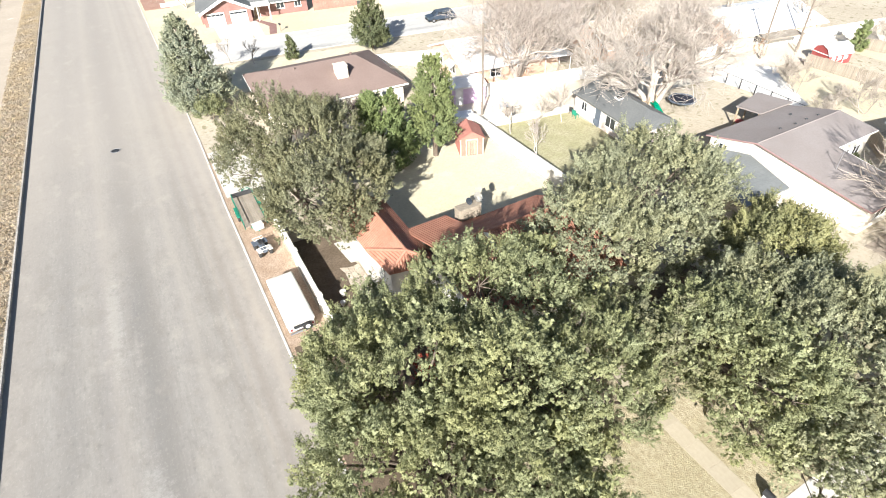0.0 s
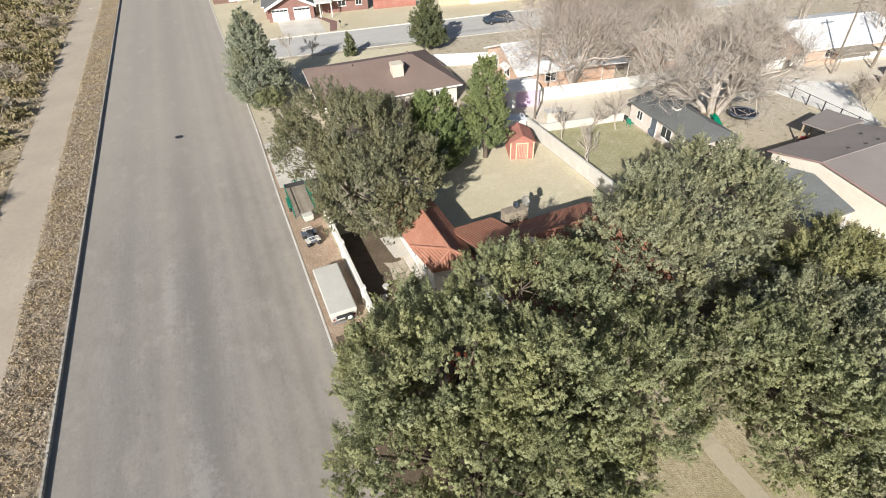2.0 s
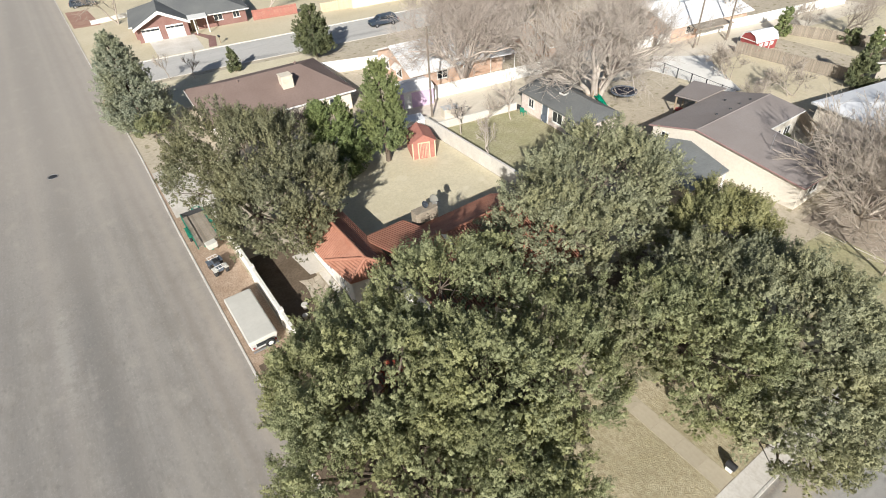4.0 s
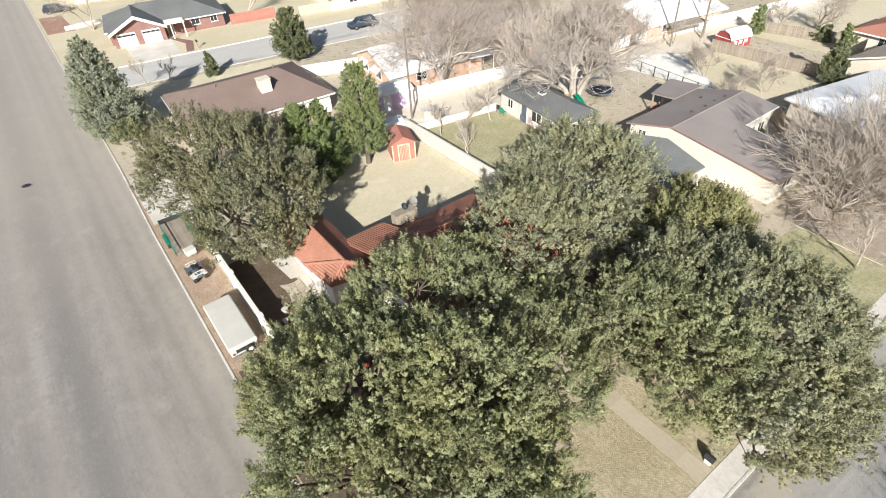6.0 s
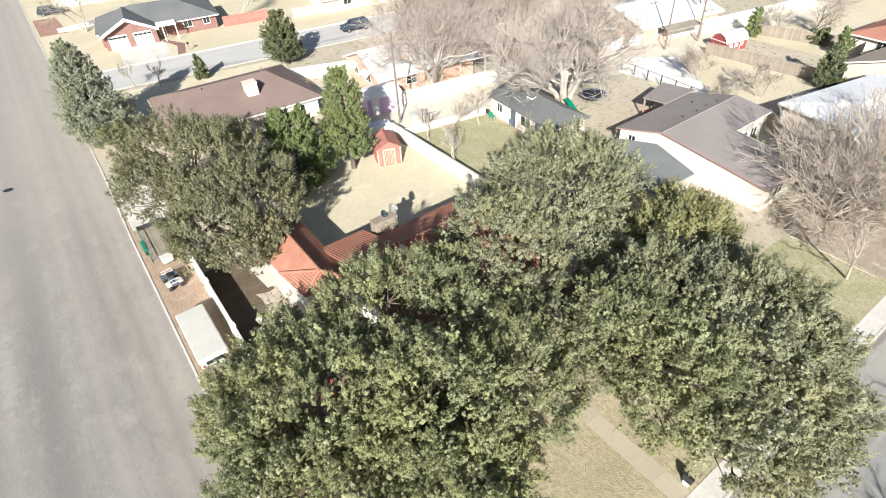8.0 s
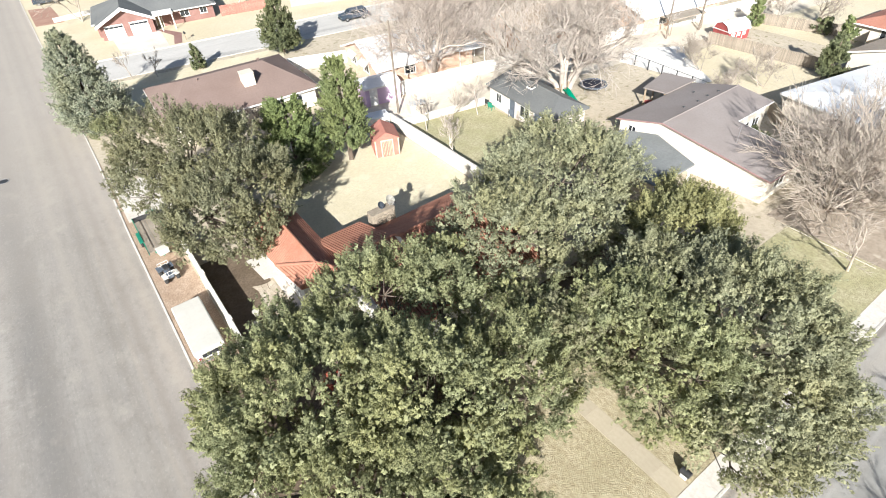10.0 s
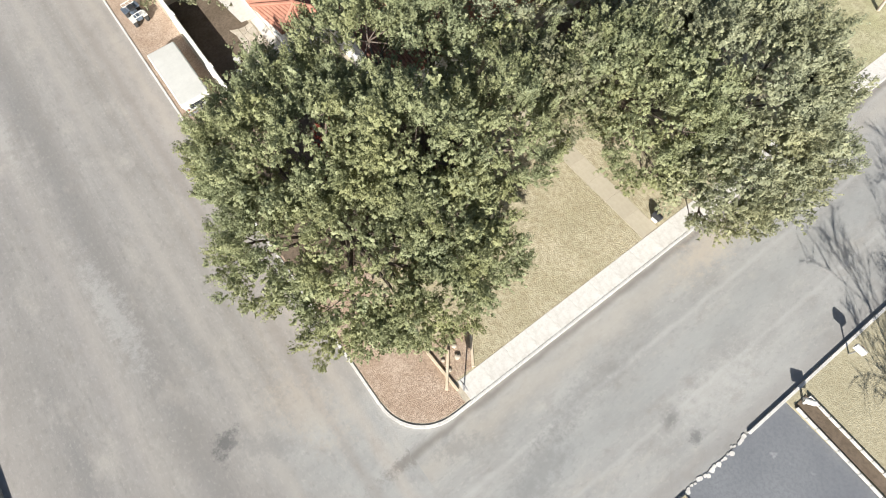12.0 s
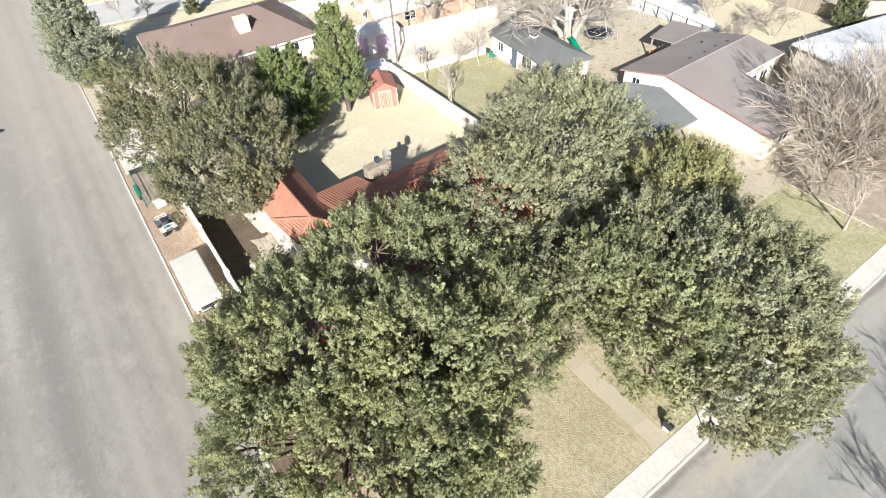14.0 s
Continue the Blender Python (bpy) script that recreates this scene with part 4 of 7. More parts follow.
mailbox(19.5, 94.9, 0, M["black_plastic"], M["wood"], "dark mailbox on a brown post at the far kerb", 0.3, 0.06, 1.05)

# planted bed with stone edging across the side street
for x in (16.25, 17.15):
    t = thing("bed_edging", "low pale stone edging of a planted bed", "edging", (x, -9.6, 0.12), -92, "edging of the bed")
    me = mesh_from(box(0.01, -0.06, 0, 0.58, 0.06, 0.16, 0.015), "edging_stone")
    pieces("edging_stone", t, me, [(0.6 * i, 0, 0, 0) for i in range(30)], M["kerb"])
structure("ground", slab(sheet(16.32, -28, 17.1, -9.5), 0.02, 0.16), M["earth"], "dark soil of the planted bed")


# ---- plants ----
def plumes(name, parent, material, root, axis, length, width, sprigs, leaves, size, aspect, rng, twig=(0.3, 0.6), label=""):
    """Foliage in tapering plumes: each starts at root, runs along axis and carries leafy sprigs that point outwards and forwards."""
    k = len(root)
    i1 = np.repeat(np.arange(k), sprigs)
    m = len(i1)
    ax = axis[i1]
    s = rng.beta(1.25, 1.1, (m, 1))
    out = unit(np.cross(ax, rng.normal(size=(m, 3))) + np.array([0, 0, 0.25]))
    taper = np.minimum(1.0, 0.35 + 3.2 * s) * (1.02 - s) ** 0.65
    start = root[i1] + ax * (s * length[i1][:, None]) + out * (taper * width[i1][:, None] * rng.uniform(0.35, 1.0, (m, 1)))
    lead = unit(ax * 0.75 + out * 0.5 + np.array([0, 0, 0.35]) + rng.normal(size=(m, 3)) * 0.2)
    reach = rng.uniform(*twig, m)
    i2 = np.repeat(np.arange(m), leaves)
    u = rng.uniform(0, 1, (len(i2), 1))
    side = unit(np.cross(lead[i2], rng.normal(size=(len(i2), 3))))
    p = start[i2] + lead[i2] * (u * reach[i2][:, None]) + side * (reach[i2][:, None] * 0.27 * (1.05 - 0.7 * u) * rng.uniform(0.2, 1.0, (len(i2), 1)))
    n = side * 0.3 + np.array([0, 0, 0.5]) + out[i2] * 0.55 + rng.normal(size=p.shape) * 0.26
    return part_of(name, leaf_mesh(name, p, n, size, aspect, rng), material, parent, label, "stuff")


def lobes_to_clumps(lobes, count, rng, low=-0.25, depth=0.3):
    """Clump places in the outer shell of some overlapping ellipsoids."""
    L = np.asarray(lobes, float)
    area = L[:, 3] * L[:, 4] + L[:, 3] * L[:, 5]
    pos, axis = [], []
    while len(pos) < count:
        i = rng.choice(len(L), p=area / area.sum())
        d = unit(rng.normal(size=3))
        if d[2] < low:
            continue
        f = 1 - depth * rng.uniform() ** 1.6
        p = L[i, :3] + d * L[i, 3:6] * f
        if any((((p - L[j, :3]) / L[j, 3:6]) ** 2).sum() < 0.6 for j in range(len(L)) if j != i):
            continue
        pos.append(p)
        axis.append(unit(d * 0.75 + np.array([0, 0, 0.45]) + rng.normal(size=3) * 0.15))
    return np.array(pos), np.array(axis)


def leafy_tree(name, label, category, loc, lobes, boughs, material, seed, size=0.075, aspect=0.66, length=(1.0, 1.9), sprigs=23, leaves=25, trunk_r=0.28, fork=2.2, group="", depth=0.2, low=-0.35, mass=2.3):
    """A tree whose crown is built of leafy plumes that push out of overlapping lobes, with dark gaps between them."""
    rng = np.random.default_rng(seed)
    t = thing(name, label, category, loc, 0, group)
    b_pos, b_dir = lobes_to_clumps([(x, y, z, a * 0.87, b * 0.87, c * 0.87) for x, y, z, a, b, c in lobes], boughs, rng, low, depth)
    # plumes gather in masses: full and proud at each mass's middle, sunken at its rim, fanning away from it
    heads = [b_pos[0]]
    for q in b_pos:
        if min(np.linalg.norm(q - h) for h in heads) > mass:
            heads.append(q)
    heads = np.array(heads)
    off = b_pos[:, None] - heads[None]
    near = (off ** 2).sum(2).argmin(1)
    fan = off[np.arange(boughs), near] / mass
    gap = np.linalg.norm(fan, axis=1)[:, None]
    rise = rng.uniform(-0.10, 0.16, len(heads))[near][:, None]
    b_pos = b_pos + b_dir * (mass * (0.17 + rise - 0.86 * gap ** 2))
    b_axis = unit(b_dir * 0.8 + np.array([0, 0, 0.3]) + fan * 0.6 + rng.normal(size=b_dir.shape) * 0.16)
    segs = []
    p, r = np.zeros(3), trunk_r * 1.25
    for i in range(3):
        q = p + np.array([rng.normal() * 0.1, rng.normal() * 0.1, fork / 3])
        segs.append((*p, *q, r, r * 0.85))
        p, r = q, r * 0.85
    part_of("trunk", limb_mesh("trunk", segs, 10), M["bark"], t, smooth=True)
    for k, l in enumerate(lobes):
        ls = []
        mid = p * 0.5 + np.array(l[:3]) * 0.5 + np.array([0, 0, 0.3])
        ls.append((*p, *mid, r * 0.7, r * 0.45))
        for _ in range(3):
            e = np.array(l[:3]) + unit(rng.normal(size=3)) * np.array(l[3:6]) * 0.5
            ls.append((*mid, *e, r * 0.4, r * 0.22))
            for q in b_pos[np.argsort(((b_pos - e) ** 2).sum(1))[:6]]:
                ls.append((*e, *q, r * 0.16, 0.015))
        part_of("limb", limb_mesh("limb", ls, 6), M["bark"], t, smooth=True)
    ln = rng.uniform(*length, boughs)
    plumes("crown", t, material, b_pos - b_axis * (ln * 0.45)[:, None], b_axis, ln, ln * rng.uniform(0.23, 0.34, boughs), sprigs, leaves, size, aspect, rng)
    count = max(8, int(boughs * 1.0))
    inner, inner_axis = lobes_to_clumps([(x, y, z, a * 0.73, b * 0.73, c * 0.73) for x, y, z, a, b, c in lobes], count, rng, -0.6, 0.5)
    plumes("inner_crown", t, material, inner, inner_axis, rng.uniform(0.9, 1.3, count), rng.uniform(0.5, 0.85, count), 10, 8, 0.15, 0.8, rng)
    return t


def conifer(name, label, category, loc, height, radius, boughs, material, seed, profile=0.85, base=0.3, size=0.12, aspect=0.34, length=(0.7, 1.3), sprigs=13, leaves=17, trunk_r=0.2, group="", lean=(0, 0), lift=0.5):
    """An evergreen whose boughs stand out from an upright trunk in a rounded or pointed outline."""
    rng = np.random.default_rng(seed)
    t = thing(name, label, category, loc, 0, group)
    part_of("trunk", limb_mesh("trunk", [(0, 0, 0, lean[0] * 0.5, lean[1] * 0.5, height * 0.5, trunk_r, trunk_r * 0.6), (lean[0] * 0.5, lean[1] * 0.5, height * 0.5, lean[0] * 0.95, lean[1] * 0.95, height * 0.93, trunk_r * 0.6, 0.03)], 8), M["bark"], t, smooth=True)
    f = 1 - rng.uniform(0, 1, boughs) ** (1 / (profile + 1))
    h = base + (height - base) * f * 0.97
    a = rng.uniform(0, math.tau, boughs)
    bump_r = 1 + 0.10 * np.sin(a * 3 + seed + h * 0.9) + 0.12 * np.sin(a * 7 + h * 2.3 + seed)
    R = radius * (1 - f) ** profile * bump_r * rng.uniform(0.72, 1.0, boughs) * np.minimum(1, 0.62 + f * 3)
    ln = rng.uniform(*length, boughs) * (1.1 - 0.45 * f)
    axis = unit(np.stack([np.cos(a), np.sin(a), lift + rng.uniform(-0.3, 0.5, boughs) + f * 0.9], 1))
    pos = np.stack([R * np.cos(a) + lean[0] * f, R * np.sin(a) + lean[1] * f, h], 1)
    plumes("crown", t, material, pos - axis * (ln * 0.6)[:, None], axis, ln, ln * rng.uniform(0.28, 0.42, boughs), sprigs, leaves, size, aspect, rng, (0.14, 0.3))
    k = boughs // 2
    core = pos[:k] * np.array([0.62, 0.62, 0.97]) + np.array([lean[0], lean[1], 0]) * (f[:k] * 0.38)[:, None]
    plumes("inner_crown", t, material, core - axis[:k] * 0.4, axis[:k], np.full(k, 0.9), np.full(k, 0.4), 10, 9, size * 1.7, 0.6, rng, (0.14, 0.3))
    return t


def bare_tree(name, label, category, loc, height, seed, material, counts=(6, 6, 5, 4), stems=1, spread=0.5, trunk_r=0.2, first=0.3, droop=0.03, group="", shrink=0.62, splay=0.25, wiggle=0.22, thin=0.017):
    rng = np.random.default_rng(seed)
    t = thing(name, label, category, loc, 0, group)
    twigs = []
    for s in range(stems):
        out = [[], [], [], [], []]
        d = unit(np.array([rng.normal() * splay, rng.normal() * splay, 1.0]))
        grow(rng, np.zeros(3) + np.array([rng.normal(), rng.normal(), 0]) * (0.15 if stems > 1 else 0), d, height * (first + 0.15), trunk_r, 0, out, spread, droop, counts, shrink, wiggle, thin)
        part_of("trunk", limb_mesh("trunk", out[0], 7), material, t, smooth=True)
        if out[1]:
            part_of("limb_growth", limb_mesh("limb_growth", out[1], 5), material, t, kind="stuff", smooth=True)
        twigs += out[2] + out[3] + out[4]
    if twigs:
        part_of("twig_crown", limb_mesh("twig_crown", twigs, 3), material, t, kind="stuff")
    return t


# the oaks round the red-roofed house
OAKS = "oaks round the tiled house"
leafy_tree("oak_tree", "large evergreen oak leaning over the street corner", "tree", (3.6, 10.5, 0.1),
           [(-2.0, 0.8, 3.9, 4.4, 4.6, 2.8), (0.1, -2.2, 4.0, 3.7, 5.4, 3.0), (3.8, -3.5, 4.1, 2.7, 4.5, 2.2), (0.4, 3.7, 6.2, 5.3, 5.3, 3.0), (-1.7, 6.2, 4.5, 2.7, 2.3, 2.3), (-1.6, -3.6, 3.2, 2.8, 2.8, 2.1), (1.4, -5.5, 3.1, 2.9, 2.6, 2.0), (4.2, -5.4, 3.3, 2.6, 2.5, 2.0)],
           580, M["oak"], 11, size=0.07, leaves=28, trunk_r=0.34, group=OAKS)
leafy_tree("oak_tree", "large evergreen oak in front of the tiled house", "tree", (10.0, 11.4, 0.1),
           [(-1.6, -1.0, 5.8, 4.4, 4.2, 4.0), (2.6, -2.4, 4.8, 4.2, 3.4, 3.5), (-0.4, 5.9, 6.0, 4.2, 3.5, 3.6), (2.0, 4.3, 5.4, 4.0, 3.2, 2.9), (-1.6, -3.2, 4.0, 3.5, 3.8, 2.8), (5.5, 1.0, 4.0, 3.7, 4.3, 3.0), (5.3, 6.9, 5.2, 2.0, 1.9, 1.7)],
           430, M["oak"], 12, trunk_r=0.36, group=OAKS)
leafy_tree("oak_tree", "tall rounded evergreen oak behind the tiled house's end", "tree", (25.0, 19.6, 0.1),
           [(2.4, 0.4, 6.3, 5.2, 5.7, 4.0), (-5.3, -1.8, 5.3, 4.1, 5.4, 4.0), (4.2, -0.5, 5.6, 4.2, 4.4, 4.3), (0.8, 2.0, 4.6, 5.0, 4.4, 3.5), (-0.2, -3.8, 4.5, 4.4, 2.5, 3.1), (-5.4, -2.6, 5.2, 2.6, 2.6, 2.6)],
           430, M["oak_grey"], 13, size=0.087, leaves=18, trunk_r=0.34, group=OAKS)
leafy_tree("oak_tree", "broad evergreen oak beside the front walk", "tree", (20.6, 7.2, 0.1),
           [(-0.6, -1.6, 5.0, 2.7, 5.7, 4.0), (-0.7, 1.2, 4.9, 3.5, 2.6, 3.3), (-2.2, -2.8, 3.6, 1.7, 2.9, 2.0)], 205, M["oak"], 14, trunk_r=0.24, group=OAKS)
leafy_tree("oak_tree", "broad grey-green oak hanging over the side street", "tree", (23.2, 3.4, 0.1),
           [(0.9, -0.1, 5.2, 4.1, 5.2, 4.2), (-1.4, -2.6, 4.0, 3.2, 3.1, 2.9), (-3.1, -2.9, 4.3, 1.9, 3.2, 2.3), (0.2, 4.7, 4.8, 3.9, 4.6, 3.6), (0.6, -3.3, 4.1, 3.5, 2.3, 3.0), (3.2, 1.3, 5.1, 3.5, 5.3, 3.6), (-1.2, -4.4, 3.3, 2.6, 2.2, 1.8), (1.8, -4.0, 3.5, 2.4, 2.2, 1.9), (-3.5, -2.7, 3.1, 2.0, 2.6, 1.9)],
           540, M["oak_grey"], 15, trunk_r=0.3, group=OAKS)
leafy_tree("oak_tree", "yellow-green oak between the two houses", "tree", (28.9, 11.0, 0.1),
           [(0.3, -0.2, 4.6, 3.5, 3.6, 3.5), (2.3, 1.1, 4.2, 3.5, 3.4, 3.1)], 170, M["oak_yellow"], 16, trunk_r=0.24, group=OAKS)
leafy_tree("oak_tree", "large dense evergreen oak beside the parked trailers", "tree", (5.9, 38.6, 0.1),
           [(2.0, 1.7, 5.7, 4.7, 5.5, 4.4), (-2.6, 5.5, 4.5, 3.2, 3.9, 3.3), (2.7, -3.4, 5.0, 4.5, 4.6, 3.8), (-0.7, -4.5, 4.7, 3.6, 4.3, 3.3), (0.3, 6.0, 6.3, 4.8, 4.2, 3.6), (0.7, -6.4, 3.3, 3.4, 2.7, 2.4)],
           510, M["oak_brown"], 17, size=0.094, sprigs=22, leaves=17, trunk_r=0.36, group=OAKS)
leafy_tree("small_oak", "young oak beside the patio wall", "tree", (5.3, 23.4, 0.1), [(0, 0, 2.5, 1.3, 1.4, 1.4)], 22, M["oak"], 18, length=(0.7, 1.1), trunk_r=0.08, fork=1.2)
leafy_tree("small_oak", "thin brownish young oak in the lawn", "tree", (17.4, 10.2, 0.1), [(-0.1, -0.5, 4.1, 2.9, 3.5, 3.0)], 56, M["oak_brown"], 19, sprigs=22, trunk_r=0.10, fork=1.4)
leafy_tree("red_shrub", "shrub with red leaves under the oaks", "shrub", (6.0, 15.4, 0.1), [(0, 0, 3.2, 0.8, 0.8, 1.4)], 5, M["red_leaf"], 20, length=(0.6, 1.0), trunk_r=0.05, fork=0.8)

# conifers
conifer("blue_spruce", "tall blue-grey spruce at the kerb", "tree", (2.3, 69.6, 0.1), 11.6, 4.5, 760, M["spruce"], 31, profile=0.62, lean=(-0.4, 0.6), size=0.145, sprigs=12, leaves=12, lift=0.35, length=(0.9, 1.6))
conifer("pine_tree", "round bright green pine in the back yard", "tree", (15.8, 43.4, 0.1), 8.3, 3.5, 420, M["pine"], 32, profile=0.32, size=0.132, length=(0.9, 1.5), sprigs=17, leaves=15)
conifer("pine_tree", "tall yellow-green pine beside the red shed", "tree", (21.2, 42.6, 0.1), 11.0, 2.55, 420, M["pine_tall"], 33, profile=0.38, base=1.8, size=0.12, trunk_r=0.28, length=(0.7, 1.3))
conifer("juniper", "rounded dark juniper beside the far street", "tree", (29.0, 77.2, 0.1), 7.6, 3.1, 320, M["cedar"], 34, profile=0.34, base=1.0, size=0.16, sprigs=11, leaves=14)
conifer("juniper", "small green conifer shrub at the kerb", "shrub", (17.2, 80.2, 0.1), 3.2, 1.1, 50, M["cedar"], 35, profile=0.6, size=0.16, sprigs=10, leaves=12, length=(0.5, 0.8))
conifer("evergreen_shrub", "dark green shrub in the nook of the white house", "shrub", (51.6, 17.4, 0.1), 2.2, 1.6, 60, M["cedar"], 40, profile=0.35, size=0.16, sprigs=10, leaves=12)
conifer("cedar", "dark green cedar beside a wooden fence", "tree", (74.4, 20.9, 0.1), 5.6, 1.7, 110, M["cedar"], 36, profile=0.6, size=0.18, sprigs=10, leaves=12)
conifer("cedar", "olive green cedar beside the red barn", "tree", (85.4, 36.4, 0.1), 4.2, 1.0, 40, M["pine_tall"], 37, profile=0.5, size=0.22, sprigs=8, leaves=10)
conifer("cedar", "olive green shrub behind the fence", "shrub", (85.8, 24.2, 0.1), 4.0, 1.1, 40, M["pine_tall"], 38, profile=0.5, size=0.22, sprigs=8, leaves=10)
conifer("cedar", "green shrub beside a far fence", "shrub", (88.6, 28.4, 0.1), 2.4, 1.3, 36, M["cedar"], 39, profile=0.5, size=0.22, sprigs=8, leaves=10)

leafy_tree("brown_shrub", "reddish-brown winter shrub at the kerb beside the spruce", "shrub", (0.9, 73.6, 0.1), [(0, 0, 1.9, 1.2, 2.0, 1.5)], 24, M["dead_leaf"], 21, length=(0.6, 1.0), trunk_r=0.07, fork=0.8)
leafy_tree("green_shrub", "low green shrub under the spruce", "shrub", (2.6, 64.6, 0.1), [(0, 0, 1.3, 1.6, 1.4, 1.1)], 22, M["oak"], 22, length=(0.6, 1.0), trunk_r=0.07, fork=0.6)

# bare winter trees
BARE = "bare winter trees"
bare_tree("bare_tree", "large bare pale-barked elm in the back yard", "tree", (47.6, 38.0, 0.1), 15.0, 41, M["bare_bark"], (7, 7, 6, 5), 6, 0.46, 0.34, 0.36, group=BARE, shrink=0.62, splay=0.30, wiggle=0.2, thin=0.017, droop=0.05)
bare_tree("bare_tree", "large bare elm behind the alley fence", "tree", (40.4, 54.8, 0.1), 14.5, 42, M["bare_tan"], (7, 7, 6, 5), 6, 0.48, 0.3, 0.34, group=BARE, shrink=0.67, splay=0.42, wiggle=0.2, thin=0.018, droop=0.05)
bare_tree("bare_tree", "bare elm beside the alley fence", "tree", (54.4, 57.6, 0.1), 14.0, 43, M["bare_brown"], (6, 6, 6, 4), 4, 0.5, 0.2, 0.32, group=BARE, shrink=0.68, splay=0.36, wiggle=0.24, thin=0.022, droop=0.0)
bare_tree("bare_tree", "wide bare tree in front of the neighbour's house", "tree", (47.4, 8.2, 0.1), 8.6, 44, M["bare_brown"], (5, 5, 4, 3), 10, 0.36, 0.10, 0.36, group=BARE, shrink=0.7, splay=0.85, wiggle=0.14, thin=0.02, droop=-0.01)
bare_tree("bare_tree", "wide bare tree beside the neighbour's drive", "tree", (50.8, 6.4, 0.1), 8.6, 45, M["bare_brown"], (5, 5, 4, 3), 8, 0.36, 0.10, 0.36, group=BARE, shrink=0.7, splay=0.85, wiggle=0.14, thin=0.02, droop=-0.01)
bare_tree("bare_tree", "many-stemmed bare tree beside the white wall", "tree", (54.6, 8.8, 0.1), 8.4, 49, M["bare_tan"], (5, 5, 4, 3), 7, 0.36, 0.09, 0.36, group=BARE, shrink=0.7, splay=0.85, wiggle=0.14, thin=0.02, droop=-0.01)
bare_tree("bare_tree", "small bare whitewashed tree in the neighbour's lawn", "tree", (40.9, 3.8, 0.13), 5.6, 46, M["bare_brown"], (5, 5, 4, 3), 1, 0.42, 0.12, 0.36, group=BARE)
bare_tree("bare_tree", "bare tree across the side street", "tree", (20.0, -15.4, 0.1), 8.2, 47, M["bare_brown"], (6, 6, 5, 3), 2, 0.42, 0.13, 0.33, group=BARE, shrink=0.66)
bare_tree("bare_tree", "bare tree across the side street", "tree", (25.8, -14.0, 0.1), 7.4, 48, M["bare_brown"], (6, 6, 5, 3), 2, 0.42, 0.11, 0.33, group=BARE, shrink=0.66)
YOUNG = "young bare trees in the back yards"
for x, y, h, sd, m in ((34.3, 42.6, 5.6, 51, "bare_brown"), (37.2, 41.6, 5.4, 52, "bare_tan"), (30.6, 42.4, 4.2, 53, "bare_tan"), (29.4, 35.2, 5.2, 54, "bare_tan"),
                       (8.6, 84.0, 4.8, 55, "bare_brown"), (11.6, 81.5, 4.2, 56, "bare_brown")):
    bare_tree("young_tree", "small bare tree with thin twigs", "tree", (x, y, 0.13), h, sd, M[m], (5, 5, 4, 2), 1, 0.3, 0.07, 0.36, group=YOUNG, droop=0.06)
for x, y, h, sd in ((65.4, 32.1, 5.6, 61), (91.0, 36.0, 5.0, 62), (66.3, 24.5, 5.0, 59), (59.0, 24.0, 4.6, 63), (33.5, 13.0, 5.0, 64), (16.0, 56.2, 3.6, 58)):
    bare_tree("bare_shrub", "dense bare grey-brown shrub", "shrub", (x, y, 0.12), h, sd, M["twig_dark" if sd == 58 else "bare_brown"], (5, 5, 5, 3), 3, 0.4, 0.06, 0.36, group="bare shrubs", splay=0.6)
for x, y, h, sd in ((8.0, 121.0, 11.0, 67), (33.0, 108.0, 11.0, 68), (64.0, 60.0, 12.0, 69), (76.0, 53.0, 10.0, 70), (86.0, 46.0, 10.5, 72), (93.0, 31.0, 7.5, 73), (58.0, 64.0, 13.0, 74), (48.0, 66.0, 12.0, 75)):
    bare_tree("bare_tree", "bare winter tree beyond the alley", "tree", (x, y, 0.12), h, sd, M["bare_brown"], (5, 5, 5, 3), 2, 0.45, 0.16, 0.32, group=BARE, shrink=0.66)

# scrubland and dead grass west of the street
rng = np.random.default_rng(71)


def tufts(name, label, region, count, blades, height, material, mask=None):
    x = rng.uniform(region[0], region[2], count)
    y = rng.uniform(region[1], region[3], count)
    if mask:
        keep = np.array([noise.noise(Vector((a * 0.35, b * 0.35, 0))) > mask for a, b in zip(x, y)])
        x, y = x[keep], y[keep]
    idx = np.repeat(np.arange(len(x)), blades)
    k = len(idx)
    p = np.stack([x[idx] + rng.normal(size=k) * height * 0.45, y[idx] + rng.normal(size=k) * height * 0.45, 0.12 + rng.uniform(0.05, 0.9, k) * height], 1)
    n = rng.normal(size=(k, 3)) * np.array([1, 1, 0.5])
    ob = part_of(name, leaf_mesh(name, p, n, height * 0.8, 0.28, rng), material)
    return tagged(ob, label, "grass", kind="stuff")


tufts("lawn_grass", "short dry grass of the front lawn", (3.8, 1.5, 16.9, 10), 9000, 4, 0.05, M["straw_lawn_blades"])
tufts("lawn_grass", "short dry grass of the front lawn under the oaks", (18.2, 1.5, 33, 7), 3500, 4, 0.05, M["straw_lawn_blades"])
tufts("lawn_grass", "thin straw grass of the back yard", (12.2, 28.5, 27.9, 47), 5000, 3, 0.07, M["straw_lawn_blades"], -0.2)
tufts("dead_grass", "tufts of dead pale grass on the verge", (-20.9, 8, -17.7, 150), 12000, 5, 0.24, M["verge_blades"])
tufts("scrub_grass", "tufts of dry brown grass on the scrubland", (-60, 20, -25.4, 190), 13000, 6, 0.42, M["straw"], -0.25)
tufts("scrub_bushes", "low dry olive and brown scrub bushes", (-50, 20, -26.2, 190), 1300, 60, 1.0, M["scrub"], -0.02)
